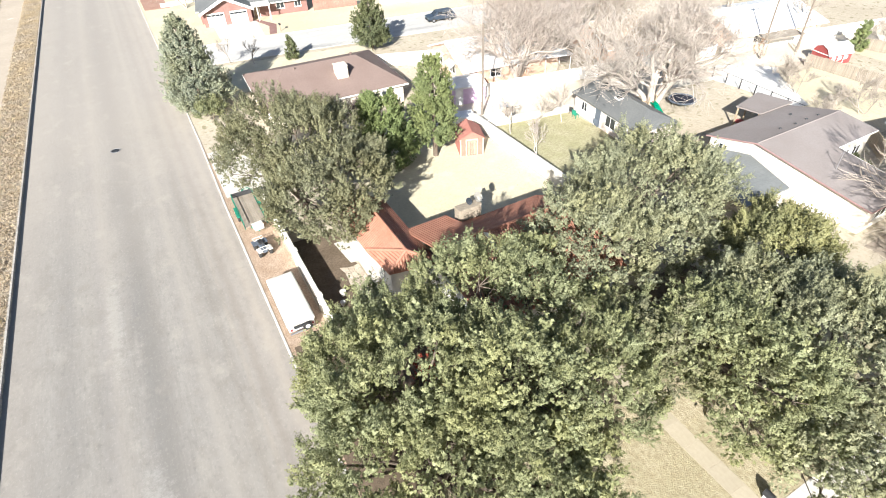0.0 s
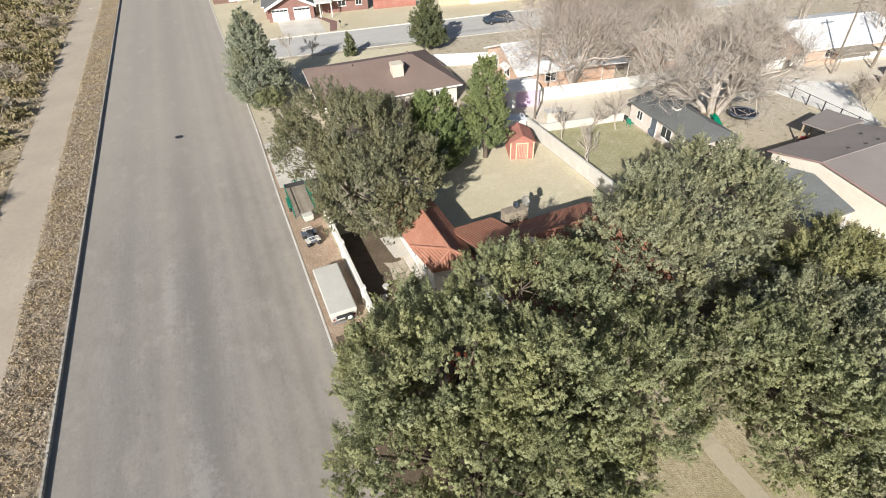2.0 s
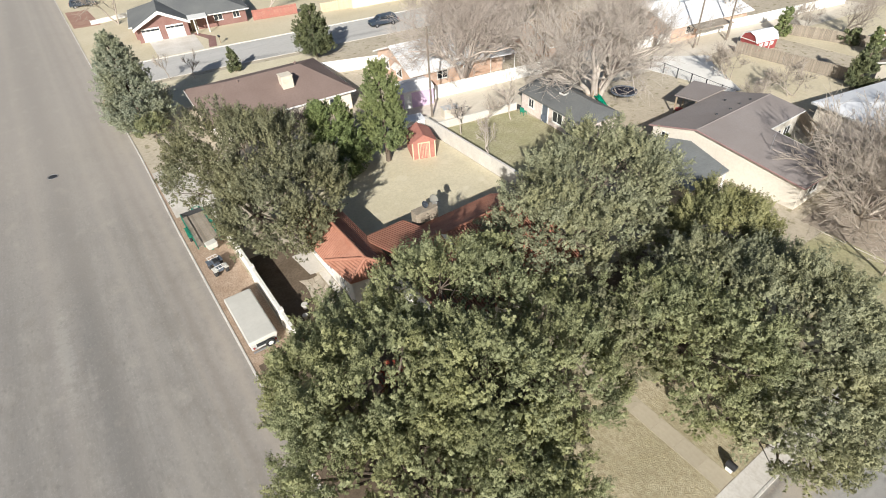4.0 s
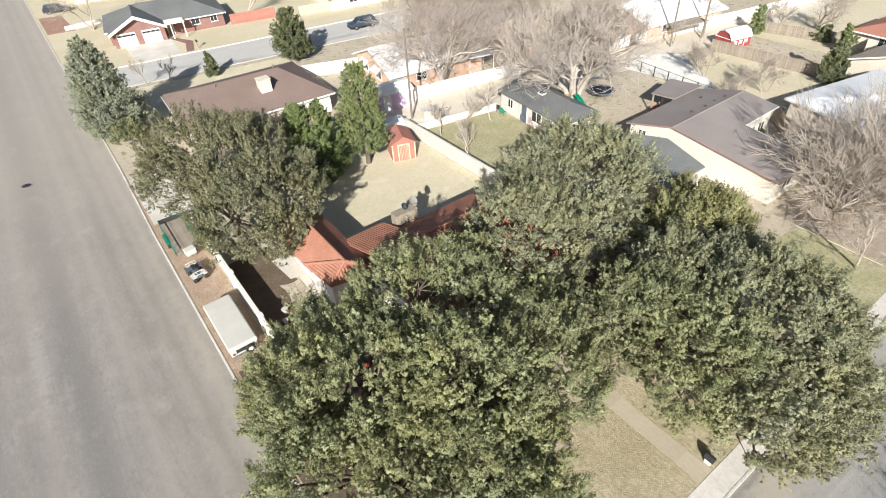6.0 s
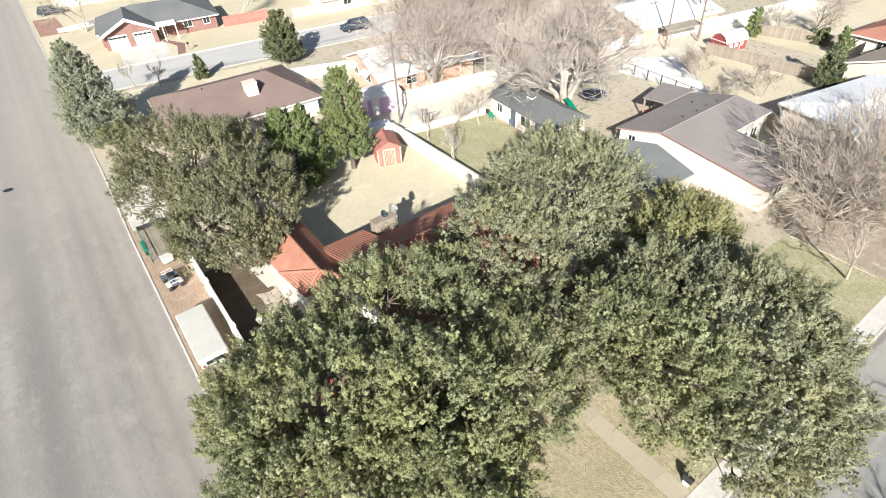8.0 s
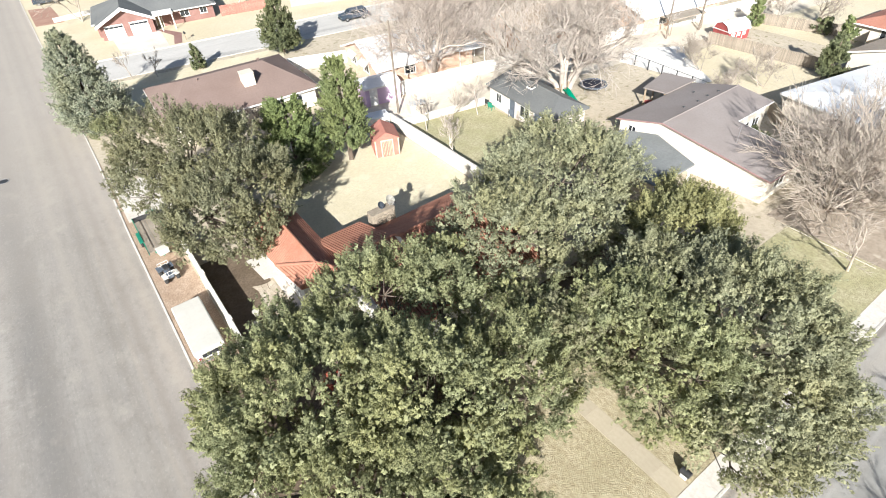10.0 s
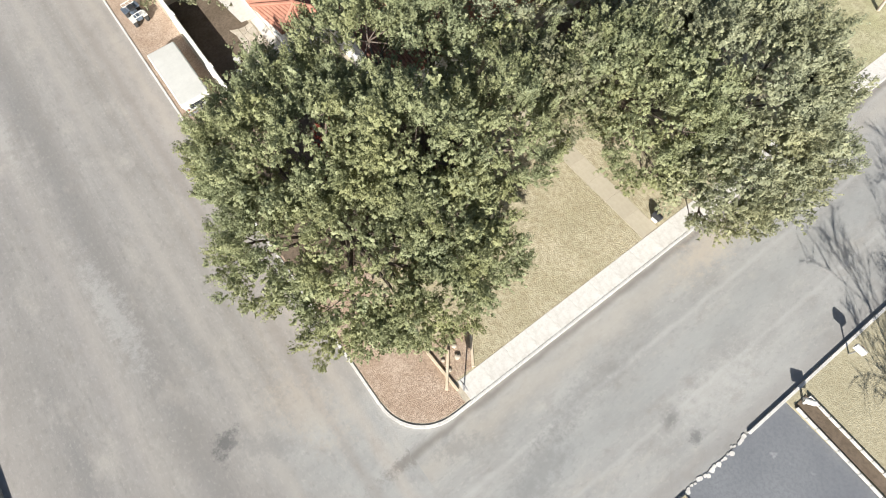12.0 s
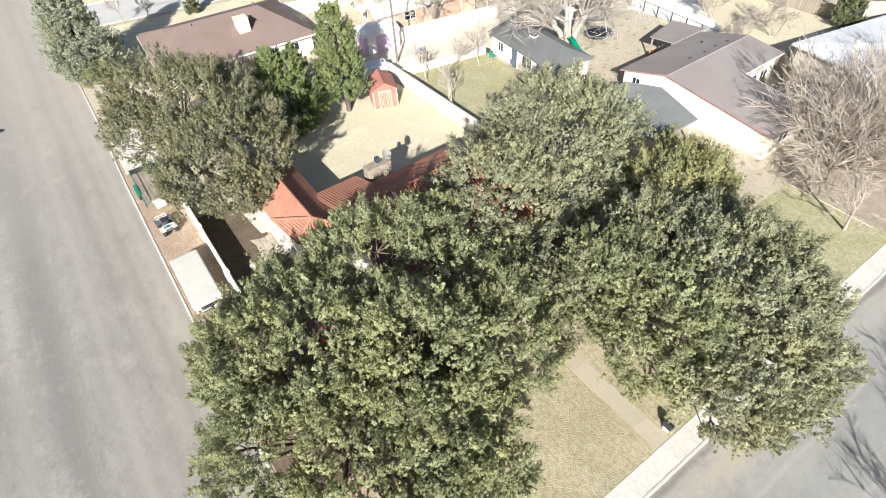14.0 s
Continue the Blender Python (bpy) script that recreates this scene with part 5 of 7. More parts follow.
for x, y, s in ((-29.5, 80, 1), (-31, 96, 2), (-28.5, 122, 3), (-33, 66, 4), (-35, 110, 5), (-30, 140, 6), (-29, 54, 7)):
    bare_tree("scrub_bush", "grey bare thorn bush on the scrubland", "shrub", (x, y, 0.12), 2.8, 80 + s, M["bare_brown"], (5, 5, 4, 2), 5, 0.4, 0.04, 0.4, group="thorn bushes", splay=0.7)


# ---- houses ----
def window(parent, side, L, W, u, z, w, h, frame_mat=None, glass=None, arched=False):
    """A framed window on one wall: a frame proud of the wall, a dark pane, a sill."""
    fm, gm = frame_mat or M["white_paint"], glass or M["glass"]
    rot = {"S": 0, "E": 90, "N": 180, "W": 270}[side]
    off = (W if side in "SN" else L) / 2
    base = pose(0, 0, 0, 0, 0, rot) @ pose(u, -off, z)
    bm = bmesh.new()
    for x0, z0, x1, z1 in ((-w / 2, 0, -w / 2 + 0.07, h), (w / 2 - 0.07, 0, w / 2, h), (-w / 2, h - 0.07, w / 2, h), (-w / 2, 0, w / 2, 0.07), (-0.025, 0.07, 0.025, h - 0.07)):
        add_box(bm, x0, -0.06, z0, x1, 0.03, z1)
    fr = part("window", bm, fm, parent)
    fr.matrix_basis = base
    part("pane", box(-w / 2 + 0.06, -0.025, 0.06, w / 2 - 0.06, -0.01, h - 0.06), gm, fr)
    part("sill", box(-w / 2 - 0.08, -0.12, -0.06, w / 2 + 0.08, 0.0, 0.0), fm, fr)
    return fr


def door(parent, side, L, W, u, w, h, material, trim=None):
    rot = {"S": 0, "E": 90, "N": 180, "W": 270}[side]
    off = (W if side in "SN" else L) / 2
    d = part("door", box(-w / 2, -0.05, 0.02, w / 2, 0.02, h), material, parent)
    d.matrix_basis = pose(0, 0, 0, 0, 0, rot) @ pose(u, -off, 0)
    bm = bmesh.new()
    for x0, z0, x1, z1 in ((-w / 2 - 0.09, 0, -w / 2, h + 0.09), (w / 2, 0, w / 2 + 0.09, h + 0.09), (-w / 2, h, w / 2, h + 0.09)):
        add_box(bm, x0, -0.07, z0, x1, 0.02, z1)
    part("door_frame", bm, trim or M["white_paint"], d)
    part("handle", tube((w / 2 - 0.12, -0.10, 1.0), (w / 2 - 0.12, -0.05, 1.0), 0.03), M["metal_grey"], d)
    return d


def garage_door(parent, side, L, W, u, w, h, y_out=0.0):
    rot = {"S": 0, "E": 90, "N": 180, "W": 270}[side]
    off = (W if side in "SN" else L) / 2 + y_out
    g = part("garage_door", box(-w / 2, -0.04, 0.02, w / 2, 0.02, h), M["white_paint"], parent)
    g.matrix_basis = pose(0, 0, 0, 0, 0, rot) @ pose(u, -off, 0)
    for r in range(4):
        for c in range(4):
            z0 = 0.06 + r * (h - 0.06) / 4
            x0 = -w / 2 + 0.06 + c * (w - 0.08) / 4
            part("panel", box(x0, -0.055, z0, x0 + (w - 0.08) / 4 - 0.05, -0.03, z0 + h / 4 - (0.06 if r < 3 else 0.24)), M["glass"] if r == 3 else M["white_paint"], g, "dark glass panel" if r == 3 else "")


def roof_planes(L, W, eave, rise, ends, ov, off, hip=None):
    """Top corners of a ridge roof along x: eaves at y = -W/2 - ov and W/2 + ov, the ridge at y = off."""
    y0, y1 = -W / 2 - ov, W / 2 + ov
    x0, x1 = -L / 2 - ov, L / 2 + ov
    inset = [(hip or min(W / 2 + ov, L / 2 - 0.5)) if e == "hip" else 0 for e in ends]
    drop = ov * rise / (W / 2)
    v = [(x0, y0, eave - drop), (x1, y0, eave - drop), (x1, y1, eave - drop), (x0, y1, eave - drop), (x0 + inset[0], off, eave + rise), (x1 - inset[1], off, eave + rise)]
    f = [(0, 1, 5, 4), (2, 3, 4, 5)]
    if ends[0] == "hip":
        f.append((3, 0, 4))
    if ends[1] == "hip":
        f.append((1, 2, 5))
    return v, f


def add_roof(t, L, W, eave, rise, ends, ov, off, material, fascia, thick=0.16, hip=None):
    v, f = roof_planes(L, W, eave, rise, ends, ov, off, hip)
    n = len(v)
    lo = [(x, y, z - thick) for x, y, z in v]
    rim = [(0, 1), (1, 5), (5, 2), (2, 3), (3, 4), (4, 0)]
    rim = [(a, b) for a, b in rim if not (("hip" == ends[1] and {a, b} & {5}) or ("hip" == ends[0] and {a, b} & {4}))]
    if ends[1] == "hip":
        rim.append((1, 2))
    if ends[0] == "hip":
        rim.append((3, 0))
    bm = polys(v + lo, f + [tuple(i + n for i in g[::-1]) for g in f] + [(a, b, b + n, a + n) for a, b in rim])
    rf = part("roof", bm, material, t)
    bm = bmesh.new()
    for a, b in rim:
        p, q = Vector(v[a]), Vector(v[b])
        d = (q - p).normalized()
        s = d.cross(Vector((0, 0, 1))).normalized()
        c = [p + s * 0.03 + Vector((0, 0, -0.02)), q + s * 0.03 + Vector((0, 0, -0.02)), q + s * 0.03 + Vector((0, 0, -thick - 0.05)), p + s * 0.03 + Vector((0, 0, -thick - 0.05))]
        vs = [bm.verts.new(w) for w in c] + [bm.verts.new(w - s * 0.06) for w in c]
        for g in ((0, 1, 2, 3), (7, 6, 5, 4), (0, 4, 5, 1), (1, 5, 6, 2), (2, 6, 7, 3), (3, 7, 4, 0)):
            bm.faces.new([vs[i] for i in g])
    bmesh.ops.recalc_face_normals(bm, faces=bm.faces)
    part("fascia", bm, fascia, rf)
    if ends != ("hip", "hip"):
        part("ridge_cap", tube((v[4][0], v[4][1], v[4][2] + 0.0), (v[5][0], v[5][1], v[5][2] + 0.0), 0.07, n=6), material, rf)
    return rf


def house(name, label, loc, rot, L, W, eave, rise, wall, roof, ends=("gable", "gable"), ov=0.5, off=0.0, fascia=None, windows=(), doors=(), category="house", gable_wall=None, hip=None):
    t = thing(name, label, category, (loc[0], loc[1], 0.12), rot)
    th = 0.2
    for s in (-1, 1):
        y = s * (W / 2 - th / 2)
        part("wall", box(-L / 2, y - th / 2, 0, L / 2, y + th / 2, eave - 0.02), wall, t)
    for s, e in zip((-1, 1), ends):
        x0, x1 = (-L / 2, -L / 2 + th) if s < 0 else (L / 2 - th, L / 2)
        ya, yb = -W / 2 + th + 0.003, W / 2 - th - 0.003
        if e == "gable":
            k = lambda y: eave + rise * (1 - (abs(y - off) / ((W / 2 + off) if y < off else (W / 2 - off)))) - 0.18
            pr = [(ya, 0), (yb, 0), (yb, k(yb)), (off, eave + rise - 0.18), (ya, k(ya))]
        else:
            pr = [(ya, 0), (yb, 0), (yb, eave - 0.02), (ya, eave - 0.02)]
        m = len(pr)
        part("wall", polys([(x0, y, z) for y, z in pr] + [(x1, y, z) for y, z in pr],
                           [tuple(range(m)), tuple(range(2 * m - 1, m - 1, -1))] + [(i, (i + 1) % m, m + (i + 1) % m, m + i) for i in range(m)]), gable_wall or wall, t)
    add_roof(t, L, W, eave, rise, ends, ov, off, roof, fascia or M["white_paint"], hip=hip)
    for side, u, z, w, h in windows:
        window(t, side, L, W, u, z, w, h)
    for side, u, w, h, dm in doors:
        door(t, side, L, W, u, w, h, M[dm])
    return t


def roof_vents(t, spots, material, r=0.09, h=0.35):
    for x, y, z in spots:
        v = part("roof_vent", tube((x, y, z - 0.15), (x, y, z + h), r, n=10), material, t)
        part("vent_cap", tube((x, y, z + h + 0.002), (x, y, z + h + 0.07), r * 1.7, r * 1.2, n=10), material, v)


# brown house across the back yard
bh = house("house", "brown shingle-roofed house with white fascia behind the back yard", (16.6, 64.0), -3, 16.6, 13.0, 2.6, 2.0, M["cream_wall"], M["brown_roof"], ("hip", "hip"), 0.55, 0.0, hip=4.2,
           windows=(("S", 6.0, 0.9, 1.2, 1.0), ("E", 2.0, 0.9, 1.4, 1.2), ("S", -3.0, 0.9, 1.6, 1.2)), doors=(("S", 3.9, 0.95, 2.05, "white_paint"),))
cool = part("roof_cooler", box(0.95, -3.9, 3.2, 2.35, -2.5, 4.85, 0.05), M["cooler"], bh, "boxy cream metal rooftop cooler")
part("cooler_top", box(0.90, -3.95, 4.855, 2.40, -2.45, 4.92), M["cooler"], cool)
for k in range(7):
    part("louver", box(1.08, -3.93, 3.95 + k * 0.11, 2.22, -3.895, 4.01 + k * 0.11), M["cooler"], cool)
roof_vents(bh, ((-3.4, -0.6, 4.4), (4.6, 2.0, 4.0), (5.4, 0.8, 3.7), (5.0, 3.0, 3.7)), M["brown_roof"], 0.07, 0.2)

# brick house with two garage doors across the far street
fh = house("house", "red brick house with a dark grey roof and white gables", (19.0, 111.5), -9, 19.0, 11.5, 2.6, 2.2, M["brick_red"], M["grey_roof"], ("hip", "hip"), 0.6,
           windows=(("S", 4.6, 1.0, 1.5, 1.2), ("S", 7.8, 1.0, 1.2, 1.2)), doors=(("S", 0.2, 0.95, 2.05, "wood"),))
for x0, x1 in ((-9.0, -8.8), (-1.0, -0.8)):
    part("wall", box(x0, -5.75 - 2.4, 0, x1, -5.75, 2.6), M["brick_red"], fh)
part("wall", polys([(-8.8, -8.0, 0), (-1.0, -8.0, 0), (-1.0, -8.0, 2.6), (-4.9, -8.0, 4.5), (-8.8, -8.0, 2.6), (-8.8, -8.15, 0), (-1.0, -8.15, 0), (-1.0, -8.15, 2.6), (-4.9, -8.15, 4.5), (-8.8, -8.15, 2.6)],
                   [(0, 1, 2, 3, 4), (9, 8, 7, 6, 5), (0, 5, 6, 1), (1, 6, 7, 2), (2, 7, 8, 3), (3, 8, 9, 4), (4, 9, 5, 0)]), M["brick_red"], fh)
for sx in (-1, 1):
    e = -4.9 + sx * 4.6
    a, b = (-4.9, -9.0, 4.82), (e, -9.0, 2.52)
    v = [a, b, (e, -0.2, 2.52), (-4.9, -0.2, 4.82)]
    part("roof", polys(v + [(x, y, z - 0.16) for x, y, z in v], [(0, 1, 2, 3), (7, 6, 5, 4), (0, 4, 5, 1), (1, 5, 6, 2), (2, 6, 7, 3), (3, 7, 4, 0)]), M["grey_roof"], fh)
    w = [(-4.9, -9.03, 4.84), (e, -9.03, 2.54), (e, -9.03, 2.1), (-4.9, -9.03, 4.3)]
    part("gable_trim", polys(w + [(x, y - 0.06, z) for x, y, z in w], [(0, 1, 2, 3), (7, 6, 5, 4), (0, 4, 5, 1), (1, 5, 6, 2), (2, 6, 7, 3), (3, 7, 4, 0)]), M["white_paint"], fh)
for u in (-6.9, -3.0):
    garage_door(fh, "S", 19, 11.5, u, 2.9, 2.2, 2.41)
part("porch_roof", box(-0.9, -8.8, 2.5, 2.6, -5.8, 2.66), M["white_paint"], fh)
for x in (0.3, 2.4):
    part("porch_post", tube((x, -8.6, 0), (x, -8.6, 2.49), 0.1), M["white_paint"], fh)

# orange brick house with a white roof behind the alley
wh = house("house", "orange brick house with a white coated roof", (40.4, 60.6), -6, 14.0, 11.0, 2.6, 2.0, M["brick_orange"], M["white_roof"], ("gable", "hip"), 0.5,
           windows=(("S", -2.6, 0.9, 1.6, 1.1), ("S", 1.2, 0.9, 1.2, 1.0), ("W", 1.5, 0.9, 1.8, 1.2), ("W", -2.5, 0.9, 1.6, 1.2)))
for y in (-1.5, 2.5):
    part("awning", polys([(-7.0, y - 1.15, 2.5), (-7.0, y + 1.15, 2.5), (-7.75, y + 1.15, 2.0), (-7.75, y - 1.15, 2.0), (-7.0, y - 1.15, 2.42), (-7.0, y + 1.15, 2.42), (-7.75, y + 1.15, 1.92), (-7.75, y - 1.15, 1.92)],
                         [(0, 1, 2, 3), (7, 6, 5, 4), (0, 4, 5, 1), (1, 5, 6, 2), (2, 6, 7, 3), (3, 7, 4, 0)]), M["white_paint"], wh, "white window awning")
house("shed", "white flat-topped garden shed beside the alley", (31.2, 53.4), -12, 4.4, 3.4, 2.3, 0.35, M["lilac_wall"], M["white_roof"], ("gable", "gable"), 0.15, category="shed", doors=(("S", -1.2, 0.8, 1.9, "white_paint"),))
sh = thing("storage_box", "low white storage hut with a blue-grey top", "shed", (27.0, 46.6, 0.13), -14)
part("body", box(-1.1, -0.8, 0, 1.1, 0.8, 1.5, 0.03), M["white_paint"], sh)
part("lid", box(-1.2, -0.9, 1.5, 1.2, 0.9, 1.62, 0.03), M["white_roof"], sh)

# white-roofed carport and brick house glimpsed through the bare trees
cp = thing("carport", "small white flat-roofed carport on thin posts", "carport", (46.4, 55.0, 0.12), -14)
part("roof", box(-2.0, -1.8, 2.3, 2.0, 1.8, 2.45), M["white_roof"], cp)
for x in (-1.8, 1.8):
    for y in (-1.6, 1.6):
        part("post", tube((x, y, 0), (x, y, 2.29), 0.06), M["white_paint"], cp)
house("house", "orange brick house behind the bare trees", (60.5, 55.5), -10, 13.0, 10.0, 2.6, 2.0, M["brick_orange"], M["tan_roof"], ("gable", "gable"), 0.5, windows=(("W", 0, 0.9, 1.8, 1.2), ("S", -3, 0.9, 1.6, 1.1)))
house("house", "orange brick house with a broad white roof beside the alley", (80.0, 50.0), -10, 15.0, 12.0, 2.6, 1.6, M["brick_orange"], M["white_roof"], ("gable", "gable"), 0.6, windows=(("W", 0, 0.9, 1.8, 1.2), ("S", -4, 0.9, 1.6, 1.1)))
lt = thing("patio_cover", "dark brown patio roof on posts beside the white house", "shelter", (76.8, 43.2, 0.12), -10)
part("roof", box(-3.2, -1.8, 2.2, 3.2, 1.8, 2.34), M["wood_grey"], lt)
for x in (-3.0, 3.0):
    for y in (-1.6, 1.6):
        part("post", box(x - 0.06, y - 0.06, 0, x + 0.06, y + 0.06, 2.19), M["wood_grey"], lt)
house("house", "low white house across the far street", (54.0, 101.0), -9, 15.0, 10.0, 2.6, 1.8, M["cream_wall"], M["tan_roof"], ("hip", "hip"), 0.6, windows=(("S", -3, 0.9, 1.6, 1.1), ("S", 3, 0.9, 1.6, 1.1)))
house("house", "tan house across the far street", (78.0, 97.0), -9, 15.0, 10.0, 2.6, 1.8, M["cream_wall"], M["grey_roof"], ("hip", "hip"), 0.6, windows=(("S", -3, 0.9, 1.6, 1.1), ("S", 3, 0.9, 1.6, 1.1)))
house("house", "brown roofed house far up the street", (14.0, 150.0), -6, 16.0, 11.0, 2.6, 1.9, M["cream_wall"], M["brown_roof"], ("hip", "hip"), 0.6, windows=(("S", -3, 0.9, 1.6, 1.1), ("S", 3, 0.9, 1.6, 1.1)))

# guest house with a grey roof in the next yard
gh = house("guest_house", "small stone guest house with a low grey roof", (41.9, 37.3), -96, 11.0, 4.6, 2.5, 0.7, M["stone_pink"], M["grey_roof"], ("gable", "hip"), 0.3, 0.6, fascia=M["grey_roof"],
           windows=(("S", 1.2, 0.7, 1.7, 1.3), ("S", -3.6, 0.8, 1.0, 1.1)), doors=(("S", -1.0, 0.95, 2.05, "blue_grey"), ("S", 3.4, 1.0, 2.05, "blue_grey")))
sk = part("skylight", box(-1.0, -0.5, 2.98, -0.2, 0.2, 3.14), M["white_paint"], gh)
part("pane", box(-0.92, -0.42, 3.142, -0.28, 0.12, 3.155), M["glass"], sk)

# neighbour's big house, its awning and carport
nh = thing("house", "large white house with a broad taupe shingle roof and rose trim", "house", (49.8, 19.95, 0.12))
NX0, NX1, NXW, NY0, NYN, NY1, NR = -5.7, 6.2, -0.1, -7.7, -0.9, 7.4, 2.6
ns = lambda y: 3.8 - (NR - y) * 1.32 / 10.4 if y < NR else 3.8 - (y - NR) * 1.3 / 5.0
for a, b in (((NX0, NY0), (NXW, NY0)), ((NXW - 0.2, NY0 + 0.203), (NXW - 0.2, NYN)), ((NXW, NYN), (NX1, NYN)), ((NX0, NY1 - 0.2), (NX1, NY1 - 0.2))):
    hgt = min(ns(a[1]), ns(b[1])) - 0.2
    part("wall", box(a[0], a[1], 0, b[0] + (0.2 if a[0] == b[0] else 0), b[1] + (0.2 if a[1] == b[1] else 0), hgt), M["cream_white"], nh)
for x0, ya in ((NX0, NY0 + 0.203), (NX1 - 0.2, NYN + 0.203)):
    pr = [(ya, 0), (NY1 - 0.203, 0), (NY1 - 0.203, ns(NY1) - 0.19), (NR, 3.61), (ya, ns(ya) - 0.19)]
    part("wall", polys([(x, y, z) for x in (x0, x0 + 0.2) for y, z in pr], [(0, 1, 2, 3, 4), (9, 8, 7, 6, 5)] + [(i, (i + 1) % 5, 5 + (i + 1) % 5, 5 + i) for i in range(5)]), M["cream_white"], nh)
for rim in ([(NX0 - 0.3, NY0 - 0.35), (NXW + 0.3, NY0 - 0.35), (NXW + 0.3, NYN - 0.35), (NX1 + 0.3, NYN - 0.35), (NX1 + 0.3, NR), (NX0 - 0.3, NR)],
            [(NX0 - 0.3, NR), (NX1 + 0.3, NR), (NX1 + 0.3, NY1 + 0.35), (NX0 - 0.3, NY1 + 0.35)]):
    k = len(rim)
    part("roof", polys([(x, y, ns(y)) for x, y in rim] + [(x, y, ns(y) - 0.15) for x, y in rim], [tuple(range(k)), tuple(range(2 * k - 1, k - 1, -1))] + [(i, (i + 1) % k, k + (i + 1) % k, k + i) for i in range(k)]), M["taupe_roof"], nh)
for (xa, ya), (xb, yb), fm in (((NX0 - 0.33, NY0 - 0.35), (NX0 - 0.33, NR), "trim_rose"), ((NX0 - 0.33, NR), (NX0 - 0.33, NY1 + 0.35), "trim_rose"), ((NX0 - 0.3, NY0 - 0.38), (NXW + 0.3, NY0 - 0.38), "trim_rose"),
                               ((NXW + 0.33, NY0 - 0.35), (NXW + 0.33, NYN - 0.4), "white_paint"), ((NXW + 0.36, NYN - 0.38), (NX1 + 0.3, NYN - 0.38), "white_paint")):
    w = 0.025
    d = (w, 0) if xa == xb else (0, w)
    part("fascia", polys([(x + sx * d[0], y + sx * d[1], ns(y) + dz) for dz in (0.008, -0.13) for x, y in ((xa, ya), (xb, yb)) for sx in (-1, 1)],
                         [(0, 1, 3, 2), (4, 6, 7, 5), (0, 2, 6, 4), (1, 5, 7, 3), (0, 4, 5, 1), (2, 3, 7, 6)]), M[fm], nh)
part("ridge_cap", tube((NX0 - 0.3, NR, 3.8), (NX1 + 0.3, NR, 3.8), 0.07, n=6), M["taupe_roof"], nh)
for x, y, rz, z, w, h in ((NX0, 5.9, 270, 0.6, 0.9, 1.6), (NX0, 3.5, 270, 0.6, 0.9, 1.6), (-3.4, NY0, 0, 0.9, 1.6, 1.2), (2.6, NYN, 0, 0.9, 1.6, 1.2), (4.6, NYN, 0, 0.9, 1.2, 1.2)):
    window(nh, "S", 0, 0, 0, 0, w, h).matrix_basis = pose(x, y, z, 0, 0, rz)
d_ = door(nh, "S", 0, 0, 0, 0.95, 2.05, M["wood"])
d_.matrix_basis = pose(0.9, NYN, 0)
roof_vents(nh, ((0.6, 3.3, 3.62), (2.4, 3.4, 3.6), (4.1, 3.3, 3.62), (-1.4, 3.5, 3.57), (3.2, 5.4, 3.1)), M["metal_dark"], 0.08, 0.05)
an = part("roof_aerial", tube((-3.2, -3.2, 2.9), (-3.2, -3.2, 4.7), 0.025), M["metal_grey"], nh)
part("crossbar", tube((-3.7, -3.2, 4.6), (-2.7, -3.0, 4.6), 0.015), M["metal_grey"], an)
ap = thing("patio_cover", "wide taupe patio roof on wooden posts", "shelter", (54.6, 29.6, 0.12), 0)
part("roof", polys([(-3.0, -2.1, 2.75), (2.2, -2.1, 2.75), (2.2, 2.0, 2.4), (-3.0, 0.8, 2.5), (-3.0, -2.1, 2.62), (2.2, -2.1, 2.62), (2.2, 2.0, 2.27), (-3.0, 0.8, 2.37)],
                   [(0, 1, 2, 3), (7, 6, 5, 4), (0, 4, 5, 1), (1, 5, 6, 2), (2, 6, 7, 3), (3, 7, 4, 0)]), M["taupe_roof"], ap)
for x, y in ((-2.8, 0.6), (-0.3, 1.2), (2.0, 1.75)):
    part("post", box(x - 0.07, y - 0.07, 0, x + 0.07, y + 0.07, 2.29), M["wood"], ap)
part("post", box(-2.87, -1.9, 0, -2.73, -1.76, 2.6), M["wood"], ap)
pt = thing("patio_table", "small patio table with a red cover under the awning", "table", (52.3, 29.9, 0.12), 20)
part("tabletop", tube((0, 0, 0.70), (0, 0, 0.74), 0.55, n=16), M["barn_red"], pt)
part("leg", tube((0, 0, 0), (0, 0, 0.70), 0.05), M["metal_dark"], pt)
cp = thing("carport", "flat dark grey carport roof beside the white house", "carport", (39.9, 21.4, 0.12), 0)
part("roof", polys([(-3.4, -3.8, 2.45), (1.9, -3.9, 2.45), (3.9, 1.4, 2.5), (2.3, 4.3, 2.5), (-3.4, 4.3, 2.45), (-3.4, -3.8, 2.3), (1.9, -3.9, 2.3), (3.9, 1.4, 2.35), (2.3, 4.3, 2.35), (-3.4, 4.3, 2.3)],
                   [(0, 1, 2, 3, 4), (9, 8, 7, 6, 5), (0, 5, 6, 1), (1, 6, 7, 2), (2, 7, 8, 3), (3, 8, 9, 4), (4, 9, 5, 0)]), M["carport_roof"], cp)
for x, y in ((-3.2, -3.6), (1.7, -3.7), (-3.2, 4.1), (2.1, 4.1), (-3.2, 0)):
    part("post", box(x - 0.07, y - 0.07, 0, x + 0.07, y + 0.07, 2.295), M["white_paint"], cp)

